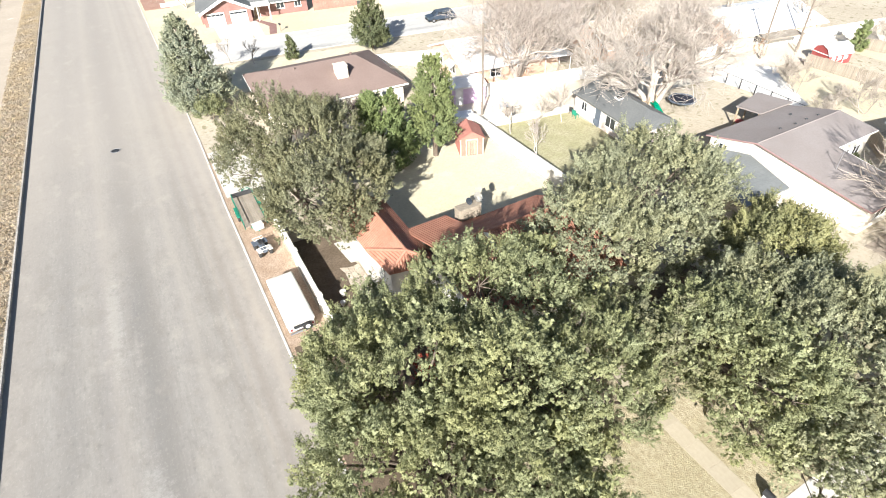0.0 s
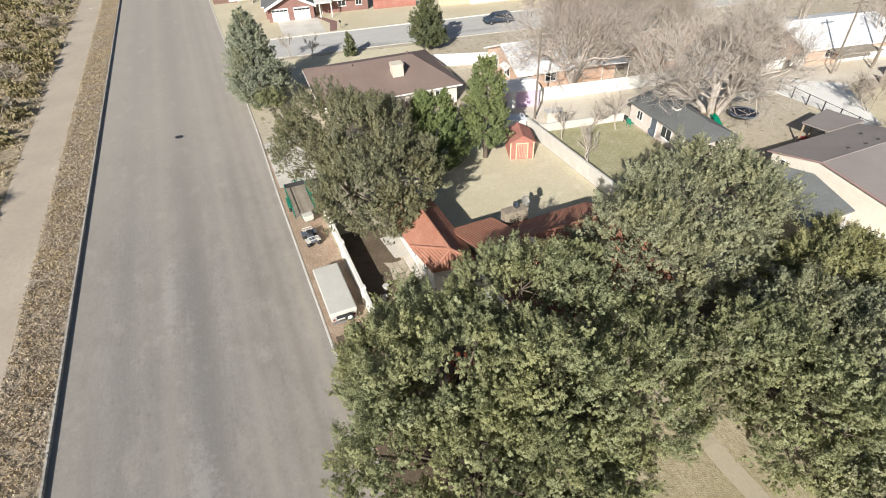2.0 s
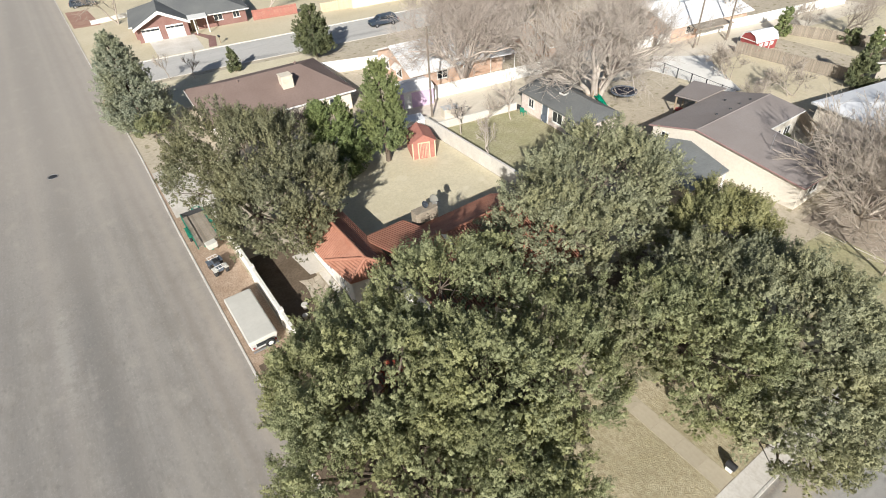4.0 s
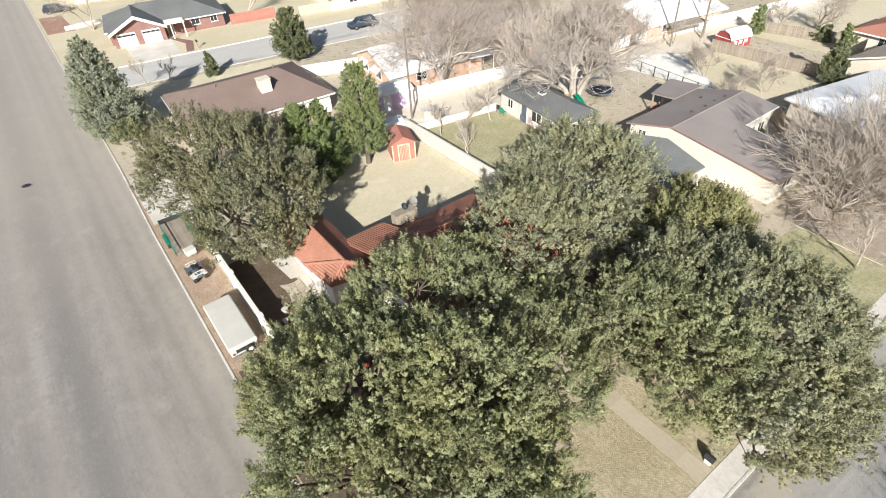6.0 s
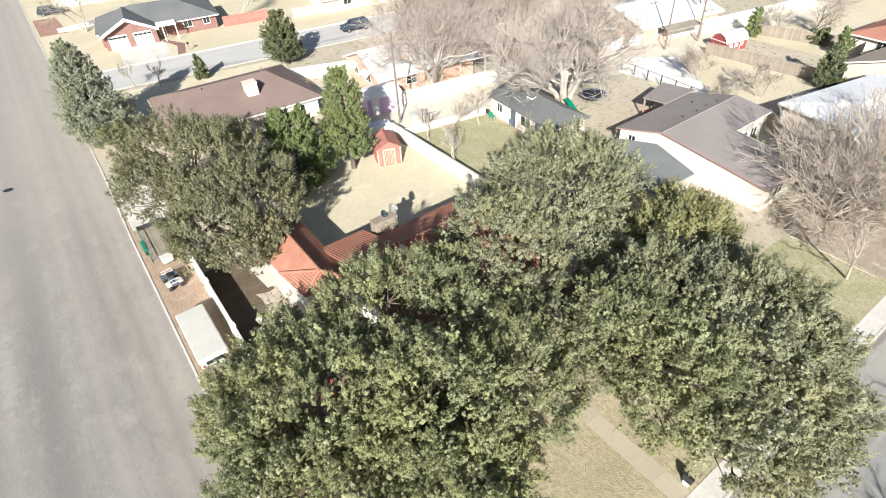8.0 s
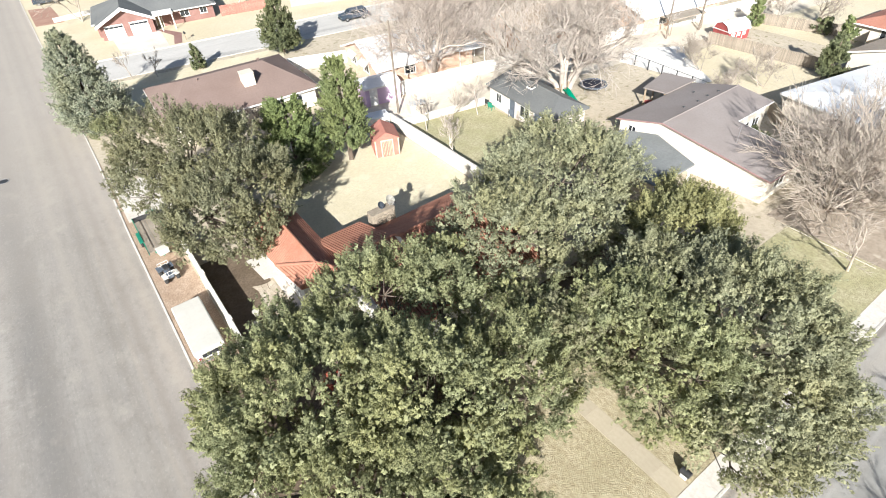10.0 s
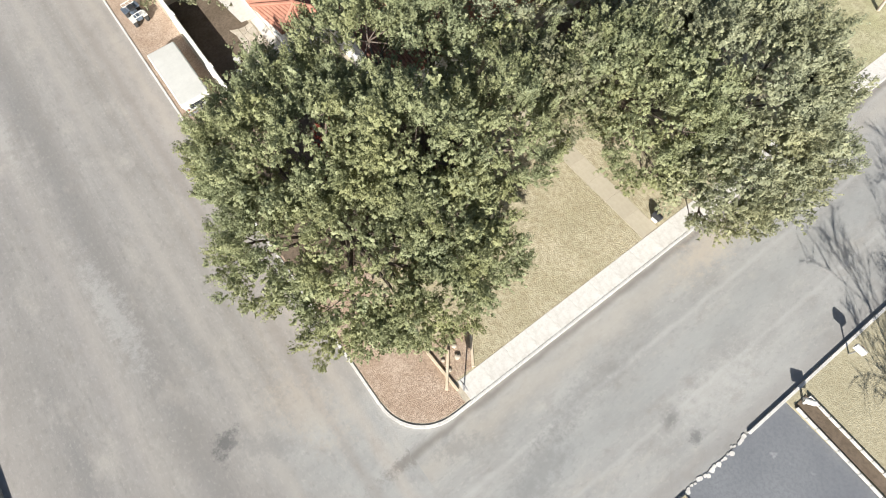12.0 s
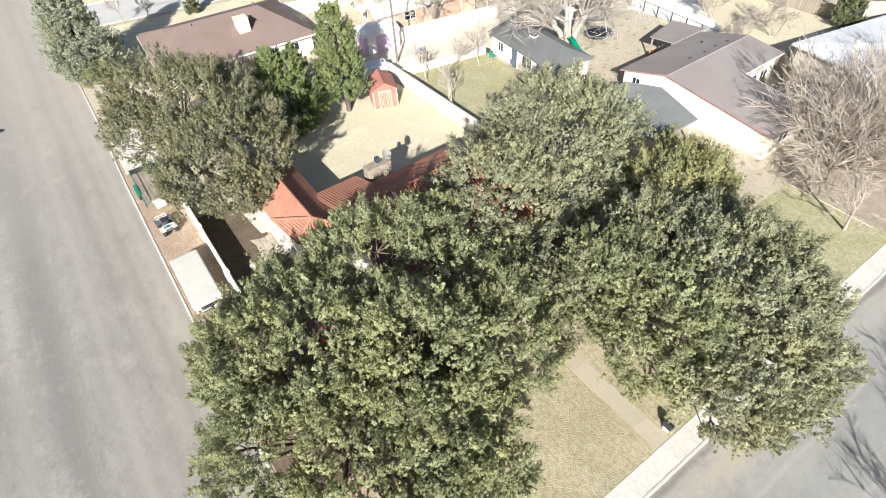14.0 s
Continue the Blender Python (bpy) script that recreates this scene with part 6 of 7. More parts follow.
# houses further along the side street
house("house", "tan house with a white metal roof beyond the wooden gate", (67.0, 13.2), -12, 14.5, 9.6, 2.6, 0.75, M["cream_wall"], M["white_roof"], ("hip", "gable"), 0.5, windows=(("W", 1.0, 0.9, 1.4, 1.2), ("S", -3, 0.9, 1.6, 1.2)))
house("house", "tan shingle-roofed house beyond the fence", (84.0, 14.6), -8, 15.0, 9.5, 2.6, 1.6, M["cream_wall"], M["tan_roof"], ("gable", "gable"), 0.5, windows=(("W", 0, 0.9, 1.4, 1.2),))
house("house", "house with a rust-brown roof beyond the field", (94.5, 20.2), -6, 12.0, 8.0, 2.5, 1.4, M["cream_wall"], M["red_roof"], ("hip", "hip"), 0.5, windows=(("W", 0, 0.9, 1.4, 1.2),))

# red barn with a white gambrel roof
bn = thing("barn", "small red barn with a white rounded roof and white trim", "barn", (78.8, 36.2, 0.12), -12)
bn.scale = (0.72, 0.72, 0.72)
prof = [(-1.9, 0), (1.9, 0), (1.9, 1.9), (1.25, 2.9), (0, 3.35), (-1.25, 2.9), (-1.9, 1.9)]
k = len(prof)
part("body", polys([(-2.7, y, z) for y, z in prof] + [(2.7, y, z) for y, z in prof], [tuple(range(k)), tuple(range(2 * k - 1, k - 1, -1))] + [(i, (i + 1) % k, k + (i + 1) % k, k + i) for i in range(k)]), M["barn_red"], bn)
rp = [(2.05, 1.85), (1.33, 2.98), (0, 3.46), (-1.33, 2.98), (-2.05, 1.85)]
part("roof", polys([(-2.9, y, z) for y, z in rp] + [(2.9, y, z) for y, z in rp] + [(-2.9, y, z - 0.08) for y, z in rp] + [(2.9, y, z - 0.08) for y, z in rp],
                   [(i, i + 1, 6 + i, 5 + i) for i in range(4)] + [(10 + i, 15 + i, 16 + i, 11 + i) for i in range(4)] + [(i, 10 + i, 11 + i, i + 1) for i in range(4)] + [(5 + i, 6 + i, 16 + i, 15 + i) for i in range(4)]), M["white_roof"], bn)
for x0 in (-1.9, -0.5, 0.9):
    part("trim", box(x0, -1.96, 0.2, x0 + 0.12, -1.905, 1.8), M["white_paint"], bn)
    part("window", box(x0 + 0.3, -1.95, 0.8, x0 + 0.9, -1.905, 1.5), M["white_paint"], bn)
part("trim", box(-2.76, -1.9, 1.84, -2.705, 1.9, 1.98), M["white_paint"], bn)
for s in (-1, 1):
    part("door", box(-2.75, min(0.03 * s, 0.85 * s), 0.1, -2.705, max(0.03 * s, 0.85 * s), 1.8), M["barn_red"], bn)

# red garden shed with double doors
sd = thing("garden_shed", "rust-red wooden garden shed with a tan-trimmed double door", "shed", (24.9, 41.9, 0.13), -20)
SW, SDp, SE, SR = 2.5, 2.9, 1.95, 0.75
pr = [(-SW / 2, 0), (SW / 2, 0), (SW / 2, SE), (0, SE + SR), (-SW / 2, SE)]
part("body", polys([(x, -SDp / 2, z) for x, z in pr] + [(x, SDp / 2, z) for x, z in pr], [(0, 1, 2, 3, 4), (9, 8, 7, 6, 5)] + [(i, (i + 1) % 5, 5 + (i + 1) % 5, 5 + i) for i in range(5)]), M["shed_red"], sd)
for s in (-1, 1):
    e = s * (SW / 2 + 0.14)
    z = SE - 0.14 * SR / (SW / 2)
    v = [(0, -SDp / 2 - 0.14, SE + SR + 0.07), (e, -SDp / 2 - 0.14, z + 0.07), (e, SDp / 2 + 0.14, z + 0.07), (0, SDp / 2 + 0.14, SE + SR + 0.07)]
    part("roof", polys(v + [(x, y, q - 0.06) for x, y, q in v], [(0, 1, 2, 3), (7, 6, 5, 4), (0, 4, 5, 1), (1, 5, 6, 2), (2, 6, 7, 3), (3, 7, 4, 0)]), M["shed_red"], sd)
for s in (-1, 1):
    d = part("door", box(min(0.02 * s, 0.52 * s), -SDp / 2 - 0.04, 0.1, max(0.02 * s, 0.52 * s), -SDp / 2 - 0.005, 1.75), M["shed_red"], sd)
    for a in range(3):
        part("batten", box(s * (0.1 + 0.15 * a), -SDp / 2 - 0.055, 0.12, s * (0.1 + 0.15 * a) + 0.03, -SDp / 2 - 0.041, 1.73), M["trim_tan"], d)
for x0, z0, x1, z1 in ((-0.64, 0.0, -0.53, 1.88), (0.53, 0.0, 0.64, 1.88), (-0.53, 1.76, 0.53, 1.88), (-1.25, 0, -1.13, 1.9), (1.13, 0, 1.25, 1.9)):
    part("trim", box(x0, -SDp / 2 - 0.05, z0, x1, -SDp / 2 - 0.005, z1), M["trim_tan"], sd)
for a in range(10):
    part("siding_groove", box(-SW / 2 - 0.012, -SDp / 2 + 0.15 + a * 0.28, 0.05, -SW / 2 - 0.002, -SDp / 2 + 0.19 + a * 0.28, 1.8), M["shed_red"], sd)


# ---- tiled house ----
def tile_plane(corners, step=0.22, rows=0.38, along=None):
    """Barrel tiles on one roof plane (3 or 4 corners, the first two on the eave): columns of short half-round tiles."""
    c = [Vector(p) for p in corners]
    e = (c[1] - c[0]).normalized()
    n = e.cross(c[-1] - c[0]).normalized()
    if n.z < 0:
        n = -n
    s = n.cross(e).normalized()
    if s.z < 0:
        s = -s
    if along:
        s = Vector(along)
        s = (s - n * s.dot(n)).normalized()
        e = s.cross(n).normalized()
    uv = [((p - c[0]).dot(e), (p - c[0]).dot(s)) for p in c]
    u0, u1 = min(u for u, _ in uv), max(u for u, _ in uv)
    co, quads = [], []
    u = u0 + step / 2
    while u < u1:
        hits = []
        for i in range(len(uv)):
            (a, b), (a2, b2) = uv[i], uv[(i + 1) % len(uv)]
            if (a - u) * (a2 - u) < 0:
                hits.append(b + (b2 - b) * (u - a) / (a2 - a))
        if len(hits) >= 2:
            v, top = min(hits), max(hits)
            while v < top - 0.05:
                w = min(rows + 0.06, top - v)
                base = len(co)
                for vv, r, lift in ((v, step * 0.43, 0.024), (v + w, step * 0.35, 0.0)):
                    for k in range(5):
                        a = math.pi * k / 4
                        co.append(c[0] + e * (u - r * math.cos(a)) + s * vv + n * (0.01 + lift + r * 0.5 * math.sin(a)))
                for k in range(4):
                    quads.append((base + k, base + k + 1, base + 6 + k, base + 5 + k))
                v += rows
        u += step
    return np.array([tuple(p) for p in co]), np.array(quads)


mh_t = thing("house", "white stucco house with a red clay barrel-tile roof", "house", (0, 0, 0.12))
for x0, y0, x1, y1, e in ((8.2, 25.5, 11.2, 33.4, 2.5), (11.2, 17.6, 22.4, 27.3, 2.5)):
    for w in ((x0, y0, x1, y0 + 0.2), (x0, y1 - 0.2, x1, y1), (x0, y0 + 0.203, x0 + 0.2, y1 - 0.203), (x1 - 0.2, y0 + 0.203, x1, y1 - 0.203)):
        part("wall", box(w[0], w[1], 0, w[2], w[3], e), M["white_wall"], mh_t)
EV = 2.62
ROOFS = [
    ([(7.5, 34.0, EV), (7.6, 28.6, EV), (9.5, 25.3, 4.02), (9.5, 34.0, 4.02)], None),
    ([(7.6, 28.6, EV), (8.0, 25.2, EV), (9.5, 25.3, 4.02)], (0.16, -1.0, 0.0)),
    ([(8.0, 25.2, EV), (11.6, 24.5, EV), (9.5, 25.3, 4.02)], None),
    ([(11.6, 24.5, EV), (11.6, 34.0, EV), (9.5, 34.0, 4.02), (9.5, 25.3, 4.02)], (0.0, -1.0, 0.0)),
    ([(11.0, 17.1, EV + 0.03), (15.0, 17.1, EV + 0.03), (15.0, 23.9, 4.5), (11.0, 23.9, 4.5)], None),
    ([(15.0, 17.1, EV + 0.03), (22.9, 17.1, EV + 0.03), (22.9, 23.0, 5.05), (15.0, 23.0, 5.05)], None),
    ([(15.0, 29.2, EV + 0.03), (11.2, 29.2, EV + 0.03), (11.2, 23.9, 4.5), (15.0, 23.9, 4.5)], None),
    ([(22.9, 27.6, EV + 0.1), (15.0, 27.6, EV + 0.1), (15.0, 23.0, 5.05), (22.9, 23.0, 5.05)], None),
]
for pl, way in ROOFS:
    lo = [(x, y, z - 0.14) for x, y, z in pl]
    k = len(pl)
    deck = part("roof", polys(pl + lo, [tuple(range(k)), tuple(range(2 * k - 1, k - 1, -1))] + [(i, (i + 1) % k, k + (i + 1) % k, k + i) for i in range(k)]), M["tile"], mh_t)
    co, qd = tile_plane(pl, along=way)
    part_of("roof_tiles", np_mesh("roof_tiles", co, qd), M["tile"], deck, kind="stuff", smooth=True)
bm = bmesh.new()
for a, b in (((9.5, 25.3, 4.1), (9.5, 34.0, 4.1)), ((7.6, 28.6, EV + 0.08), (9.5, 25.3, 4.1)), ((8.0, 25.2, EV + 0.08), (9.5, 25.3, 4.1)), ((11.6, 24.5, EV + 0.08), (9.5, 25.3, 4.1)), ((11.0, 23.9, 4.57), (15.0, 23.9, 4.57)), ((15.0, 23.0, 5.12), (22.9, 23.0, 5.12))):
    add_tube(bm, a, b, 0.12, n=8)
part("ridge_tiles", bm, M["tile"], mh_t)
part("wall", polys([(x, y, z) for x in (15.02, 15.2) for y, z in ((17.6, 2.5), (27.2, 2.5), (23.0, 4.9))], [(0, 1, 2), (5, 4, 3), (0, 3, 4, 1), (1, 4, 5, 2), (2, 5, 3, 0)]), M["white_wall"], mh_t)
part("fascia", box(7.48, 28.7, EV - 0.22, 7.54, 33.9, EV - 0.145), M["white_paint"], mh_t)
for y in (27.0, 29.6, 32.0):
    w = window(mh_t, "W", 0, 0, 0, 0, 1.1, 1.2)
    w.matrix_basis = pose(8.2, y, 0.9, 0, 0, 270)
# stone chimney block with a satellite dish
ch = part("chimney", box(15.4, 27.72, 0.0, 17.4, 28.5, 3.75, 0.03), M["chimney_stone"], mh_t, "tan stone chimney block")
part("cap", box(15.36, 27.68, 3.75, 17.44, 28.54, 3.82, 0.02), M["chimney_stone"], ch)
me = mesh_from(box(-0.19, -0.03, -0.1, 0.19, 0.03, 0.1, 0.02), "stone_block")
for r in range(6):
    for q in range(5):
        if q < 4 or r % 2 == 0:
            o = part_of("stone", me, M["chimney_stone"], ch)
            o.matrix_basis = pose(15.60 + q * 0.40 + (0.2 if r % 2 else 0), 27.71, 2.5 + r * 0.22)
        if q < 2:
            o = part_of("stone", me, M["chimney_stone"], ch)
            o.matrix_basis = pose(15.39, 27.93 + q * 0.40 + (0.03 if r % 2 else 0), 2.5 + r * 0.22, 0, 0, 90)
ds = thing("satellite_dish", "round white satellite dish on the chimney", "satellite dish", (17.2, 28.1, 3.94))
bm = bmesh.new()
rings = [[bm.verts.new((r * math.cos(a * math.tau / 20), r * math.sin(a * math.tau / 20), 0.55 * r * r)) for a in range(20)] for r in (0.08, 0.2, 0.32, 0.42)]
for r0, r1 in zip(rings, rings[1:]):
    for a in range(20):
        bm.faces.new((r0[a], r0[(a + 1) % 20], r1[(a + 1) % 20], r1[a]))
bm.faces.new(rings[0][::-1])
bmesh.ops.solidify(bm, geom=bm.faces, thickness=0.02)
dish = part("dish", bm, M["white_gel"], ds, smooth=True)
dish.matrix_basis = pose(0.1, 0.05, 0.42, 50, 0, 20)
part("mast", tube((0, 0, -0.12), (0.06, 0.02, 0.38), 0.03), M["metal_grey"], ds)
part("arm", tube((0.1, 0.0, 0.25), (0.22, -0.45, 0.42), 0.015), M["metal_grey"], ds)
part("horn", box(0.17, -0.52, 0.37, 0.29, -0.42, 0.47, 0.01), M["metal_dark"], ds)
d2 = thing("satellite_dish", "small slate-blue satellite dish beside the white one", "satellite dish", (16.45, 28.1, 3.94))
dish2 = part_of("dish", dish.data.copy(), M["blue_grey"], d2, smooth=True)
dish2.data.materials[0] = M["blue_grey"]
dish2.matrix_basis = pose(0.0, 0.05, 0.3, 50, 0, 20) @ Matrix.Scale(0.72, 4)
part("mast", tube((0, 0, -0.12), (0.0, 0.02, 0.28), 0.03), M["metal_grey"], d2)
part("arm", tube((0.0, 0.0, 0.18), (0.1, -0.34, 0.32), 0.015), M["metal_grey"], d2)

# patio of flagstones beside the wing
rng = np.random.default_rng(21)
pa = thing("patio", "irregular tan flagstone patio beside the house", "patio", (0, 0, 0.13), kind="structure")
grid = [[(5.9 + i * 0.5 + (rng.normal() * 0.13 if 0 < i < 3 else rng.normal() * 0.06), 23.8 + j * 0.75 + rng.normal() * 0.15) for j in range(10)] for i in range(4)]
for i in range(3):
    for j in range(9):
        q = [grid[i][j], grid[i + 1][j], grid[i + 1][j + 1], grid[i][j + 1]]
        cx, cy = sum(a for a, _ in q) / 4, sum(b for _, b in q) / 4
        part("flagstone", slab([(cx + (a - cx) * 0.93, cy + (b - cy) * 0.93) for a, b in q], 0.0, 0.03 + rng.uniform(0, 0.015)), M["flag"], pa)
structure("pavement", slab([(6.9, 30.9), (8.15, 30.7), (8.15, 34.0), (6.6, 34.0)], 0.02, 0.15), M["concrete"], "pale concrete patio beside the wing")
structure("pavement", slab([(7.5, 23.0), (8.1, 22.8), (8.15, 30.65), (7.55, 30.7)], 0.02, 0.15), M["concrete"], "narrow pale concrete walk along the wing")


# ---- walls and fences ----
def run_fence(name, label, pts, h, style, material, post_mat=None, span=2.4, kind=""):
    p0 = pts[0]
    t = thing(name, label, "fence", (p0[0], p0[1], 0.12), 0, "", kind)
    pm = post_mat or material
    cache = {}

    def piece(nm, key, make, m, mx):
        if key not in cache:
            cache[key] = mesh_from(make(), nm)
        o = part_of(nm, cache[key], mx, t)
        o.matrix_basis = m

    for (x0, y0), (x1, y1) in zip(pts, pts[1:]):
        n = max(1, round(math.hypot(x1 - x0, y1 - y0) / span))
        w = math.hypot(x1 - x0, y1 - y0) / n
        a = math.degrees(math.atan2(y1 - y0, x1 - x0))
        key = round(w, 3)
        for i in range(n):
            m = pose(x0 + (x1 - x0) * i / n - p0[0], y0 + (y1 - y0) * i / n - p0[1], 0, 0, 0, a)
            if style == "boards":
                k = int(w / 0.2)
                bw = (w - 0.1) / k
                for q in range(k):
                    piece("board", (key, "b"), lambda: box(0.01, -0.02, 0.04, bw - 0.01, 0.005, h), m @ pose(0.05 + q * bw, 0.012 * (q % 2), 0.025 * ((q * 7 + i * 3) % 3 - 1)), material)
                for z in (0.35, h - 0.35):
                    piece("rail", (key, "r"), lambda: box(0.05, 0.022, 0, w - 0.05, 0.06, 0.09), m @ pose(0, 0, z), material)
            elif style == "panel":
                piece("panel", (key, "p"), lambda: box(0.05, -0.025, 0.0, w - 0.05, 0.025, h - 0.06), m, material)
                piece("cap_rail", (key, "c"), lambda: box(0.05, -0.045, h - 0.058, w - 0.05, 0.045, h), m, material)
            elif style == "block":
                piece("block_panel", (key, "p"), lambda: box(0.0, -0.09, 0, w, 0.09, h - 0.10), m, material)
                piece("coping", (key, "c"), lambda: box(0.004, -0.12, h - 0.098, w - 0.004, 0.12, h, 0.01), m, material)
            elif style == "chain":
                piece("top_rail", (key, "t"), lambda: tube((0, 0, h), (w, 0, h), 0.03, n=6), m, material)
                bm = bmesh.new()
                if (key, "w") not in cache:
                    for q in range(int(w / 0.2)):
                        for sgn in (-1, 1):
                            c0 = q * 0.2
                            c1 = max(0, min(w, c0 + sgn * h * 0.6))
                            if abs(c1 - c0) > 0.05:
                                add_tube(bm, (c0, 0, 0.08), (c1, 0, 0.08 + abs(c1 - c0) / 0.6), 0.005, n=3)
                piece("wire_mesh", (key, "w"), lambda: bm, m, M["metal_grey"])
            if style != "block":
                piece("post", "post", lambda: box(-0.05, -0.05, 0, 0.05, 0.05, h + 0.06), m, pm)
    return t


run_fence("block_wall", "low white stucco wall between trailers and side yard", [(3.15, 24.6), (3.15, 45.0)], 1.5, "block", M["white_wall"], span=3.0)
for y in (27.0, 33.0, 39.0):
    t = thing("wall_pier", "white stucco pier of the side wall", "pier", (3.15, y, 0.12), 0, "piers of the side wall")
    part("pier", box(-0.19, -0.19, 0, 0.19, 0.19, 1.6, 0.02), M["white_wall"], t)
run_fence("block_wall", "tall pale grey block wall between the back yards", [(28.2, 24.0), (28.2, 46.0)], 1.65, "block", M["block"], span=2.0)
run_fence("alley_fence", "long white board fence along the alley", [(33.6, 52.4), (51.5, 49.2), (68.5, 46.2)], 1.7, "panel", M["white_paint"])
run_fence("alley_fence", "long white board fence along the far alley", [(69.5, 46.0), (84.0, 43.0), (108, 38.0)], 1.5, "panel", M["white_paint"])
run_fence("fence", "white fence beside the brown house", [(26.6, 70.0), (36.0, 66.4)], 1.7, "panel", M["white_paint"])
run_fence("fence", "low wall behind the pale green yard", [(28.4, 45.2), (39.6, 43.2)], 0.9, "block", M["block"])
run_fence("fence", "weathered wooden fence of the straw yard", [(74.8, 37.0), (75.4, 22.0)], 1.6, "boards", M["wood_grey"])
run_fence("fence", "weathered wooden fence beside the open field", [(86.7, 36.8), (89.8, 21.5)], 1.6, "boards", M["wood_grey"])
run_fence("fence", "chain link fence with dark rails beside the slab", [(61.6, 41.0), (60.3, 27.8)], 1.3, "chain", M["metal_dark"])
run_fence("fence", "red wooden fence beside the brick house", [(28.4, 103.6), (36.5, 102.0)], 1.8, "boards", M["shed_red"])
run_fence("fence", "pale wooden fence across the far street", [(40.0, 99.0), (46.0, 97.6)], 1.7, "boards", M["wood_pale"])
run_fence("fence", "new wooden gate fence beside the neighbour's house", [(57.2, 17.5), (60.2, 20.5)], 1.8, "boards", M["wood_pale"])
run_fence("fence", "weathered fence of the field's edge", [(84.0, 21.4), (96.0, 25.0)], 1.6, "boards", M["wood_grey"])
run_fence("fence", "low white picket fence beside the brick house", [(3.7, 124.1), (10.8, 125.0)], 0.8, "panel", M["white_paint"])
run_fence("gate", "dark iron gate in the low wall", [(31.6, 44.8), (33.2, 44.4)], 1.9, "chain", M["metal_dark"], span=0.8)


# ---- utility poles ----
def utility_pole(x, y, h, arm=True, rot=0):
    t = thing("utility_pole", "weathered wooden utility pole beside the alley", "utility pole", (x, y, 0.12), rot, "poles along the alley")
    part("pole", tube((0, 0, 0), (0, 0, h), 0.13, 0.09, 10), M["pole_wood"], t)
    if arm:
        part("crossarm", box(-1.1, -0.06, h - 0.7, 1.1, 0.06, h - 0.56), M["pole_wood"], t)
        for i in (-1.0, -0.4, 0.4, 1.0):
            part("insulator", tube((i, 0, h - 0.558), (i, 0, h - 0.40), 0.04, 0.03), M["metal_grey"], t)


utility_pole(30.6, 48.2, 10.5, False)
utility_pole(48.6, 49.9, 9.5, False)
utility_pole(49.8, 49.5, 9.0, False)
utility_pole(72.3, 41.9, 9.5, True, -10)
utility_pole(78.5, 40.8, 9.0, False)

# ---- camper trailer ----
ct = thing("camper_trailer", "white folded camper trailer with a spare wheel, parked at the kerb", "trailer", (1.2, 28.1, 0.13), 0)
part("body", box(-0.93, -2.62, 0.45, 0.93, 2.62, 1.06, 0.05), M["camper_side"], ct)
part("roof", box(-1.0, -2.74, 1.0, 1.0, 2.74, 1.36, 0.09), M["white_gel"], ct, "white roof cap", smooth=False)
for s in (-1, 1):
    part("rail", box(s * 0.99 - 0.03, -2.5, 1.08, s * 0.99 + 0.03, 2.5, 1.14), M["metal_grey"], ct)
part("window", box(-0.55, -2.66, 0.66, 0.35, -2.60, 0.96), M["glass"], ct)


def wheel(parent, x, y, z, r, w, axis="x", hub=None):
    bm = bmesh.new()
    rot = {"x": (0, 90, 0), "y": (90, 0, 0), "z": (0, 0, 0)}[axis]
    n = 20
    prof = [(0.55 * r, -w / 2), (0.9 * r, -w / 2), (r, -w / 3), (r, w / 3), (0.9 * r, w / 2), (0.55 * r, w / 2)]
    rings = [[bm.verts.new((q * math.cos(i * math.tau / n), q * math.sin(i * math.tau / n), h)) for i in range(n)] for q, h in prof]
    for a, b in zip(rings, rings[1:] + rings[:1]):
        for i in range(n):
            bm.faces.new((a[i], a[(i + 1) % n], b[(i + 1) % n], b[i]))
    bmesh.ops.recalc_face_normals(bm, faces=bm.faces)
    wh_ob = part("wheel", bm, M["rubber"], parent, "black rubber tyre", smooth=True)
    wh_ob.matrix_basis = pose(x, y, z, *rot)
    bm = bmesh.new()
    bmesh.ops.create_cone(bm, cap_ends=True, segments=16, radius1=0.56 * r, radius2=0.56 * r, depth=w * 0.7)
    bmesh.ops.create_cone(bm, cap_ends=True, segments=12, radius1=0.2 * r, radius2=0.2 * r, depth=w * 0.9)
    part("rim", bm, hub or M["metal_grey"], wh_ob)
    return wh_ob


wheel(ct, 0.35, -2.86, 0.78, 0.33, 0.2, "y", M["white_paint"])
for s in (-1, 1):
    wheel(ct, s * 0.84, -0.2, 0.32, 0.32, 0.2)
part("bumper", box(-0.9, -2.85, 0.38, 0.9, -2.72, 0.48, 0.01), M["metal_grey"], ct)
part("tongue", polys([(-0.5, 2.6, 0.42), (0.5, 2.6, 0.42), (0.05, 3.7, 0.42), (-0.05, 3.7, 0.42), (-0.5, 2.6, 0.5), (0.5, 2.6, 0.5), (0.05, 3.7, 0.5), (-0.05, 3.7, 0.5)],
                     [(0, 1, 2, 3), (7, 6, 5, 4), (0, 4, 5, 1), (1, 5, 6, 2), (2, 6, 7, 3), (3, 7, 4, 0)]), M["metal_dark"], ct)
part("jack", tube((0, 3.4, 0.0), (0, 3.4, 0.75), 0.035), M["metal_grey"], ct)
for x in (-0.75, 0.78):
    part("tail_light", box(x - 0.07, -2.70, 0.62, x + 0.07, -2.622, 0.74), M["barn_red"], ct)

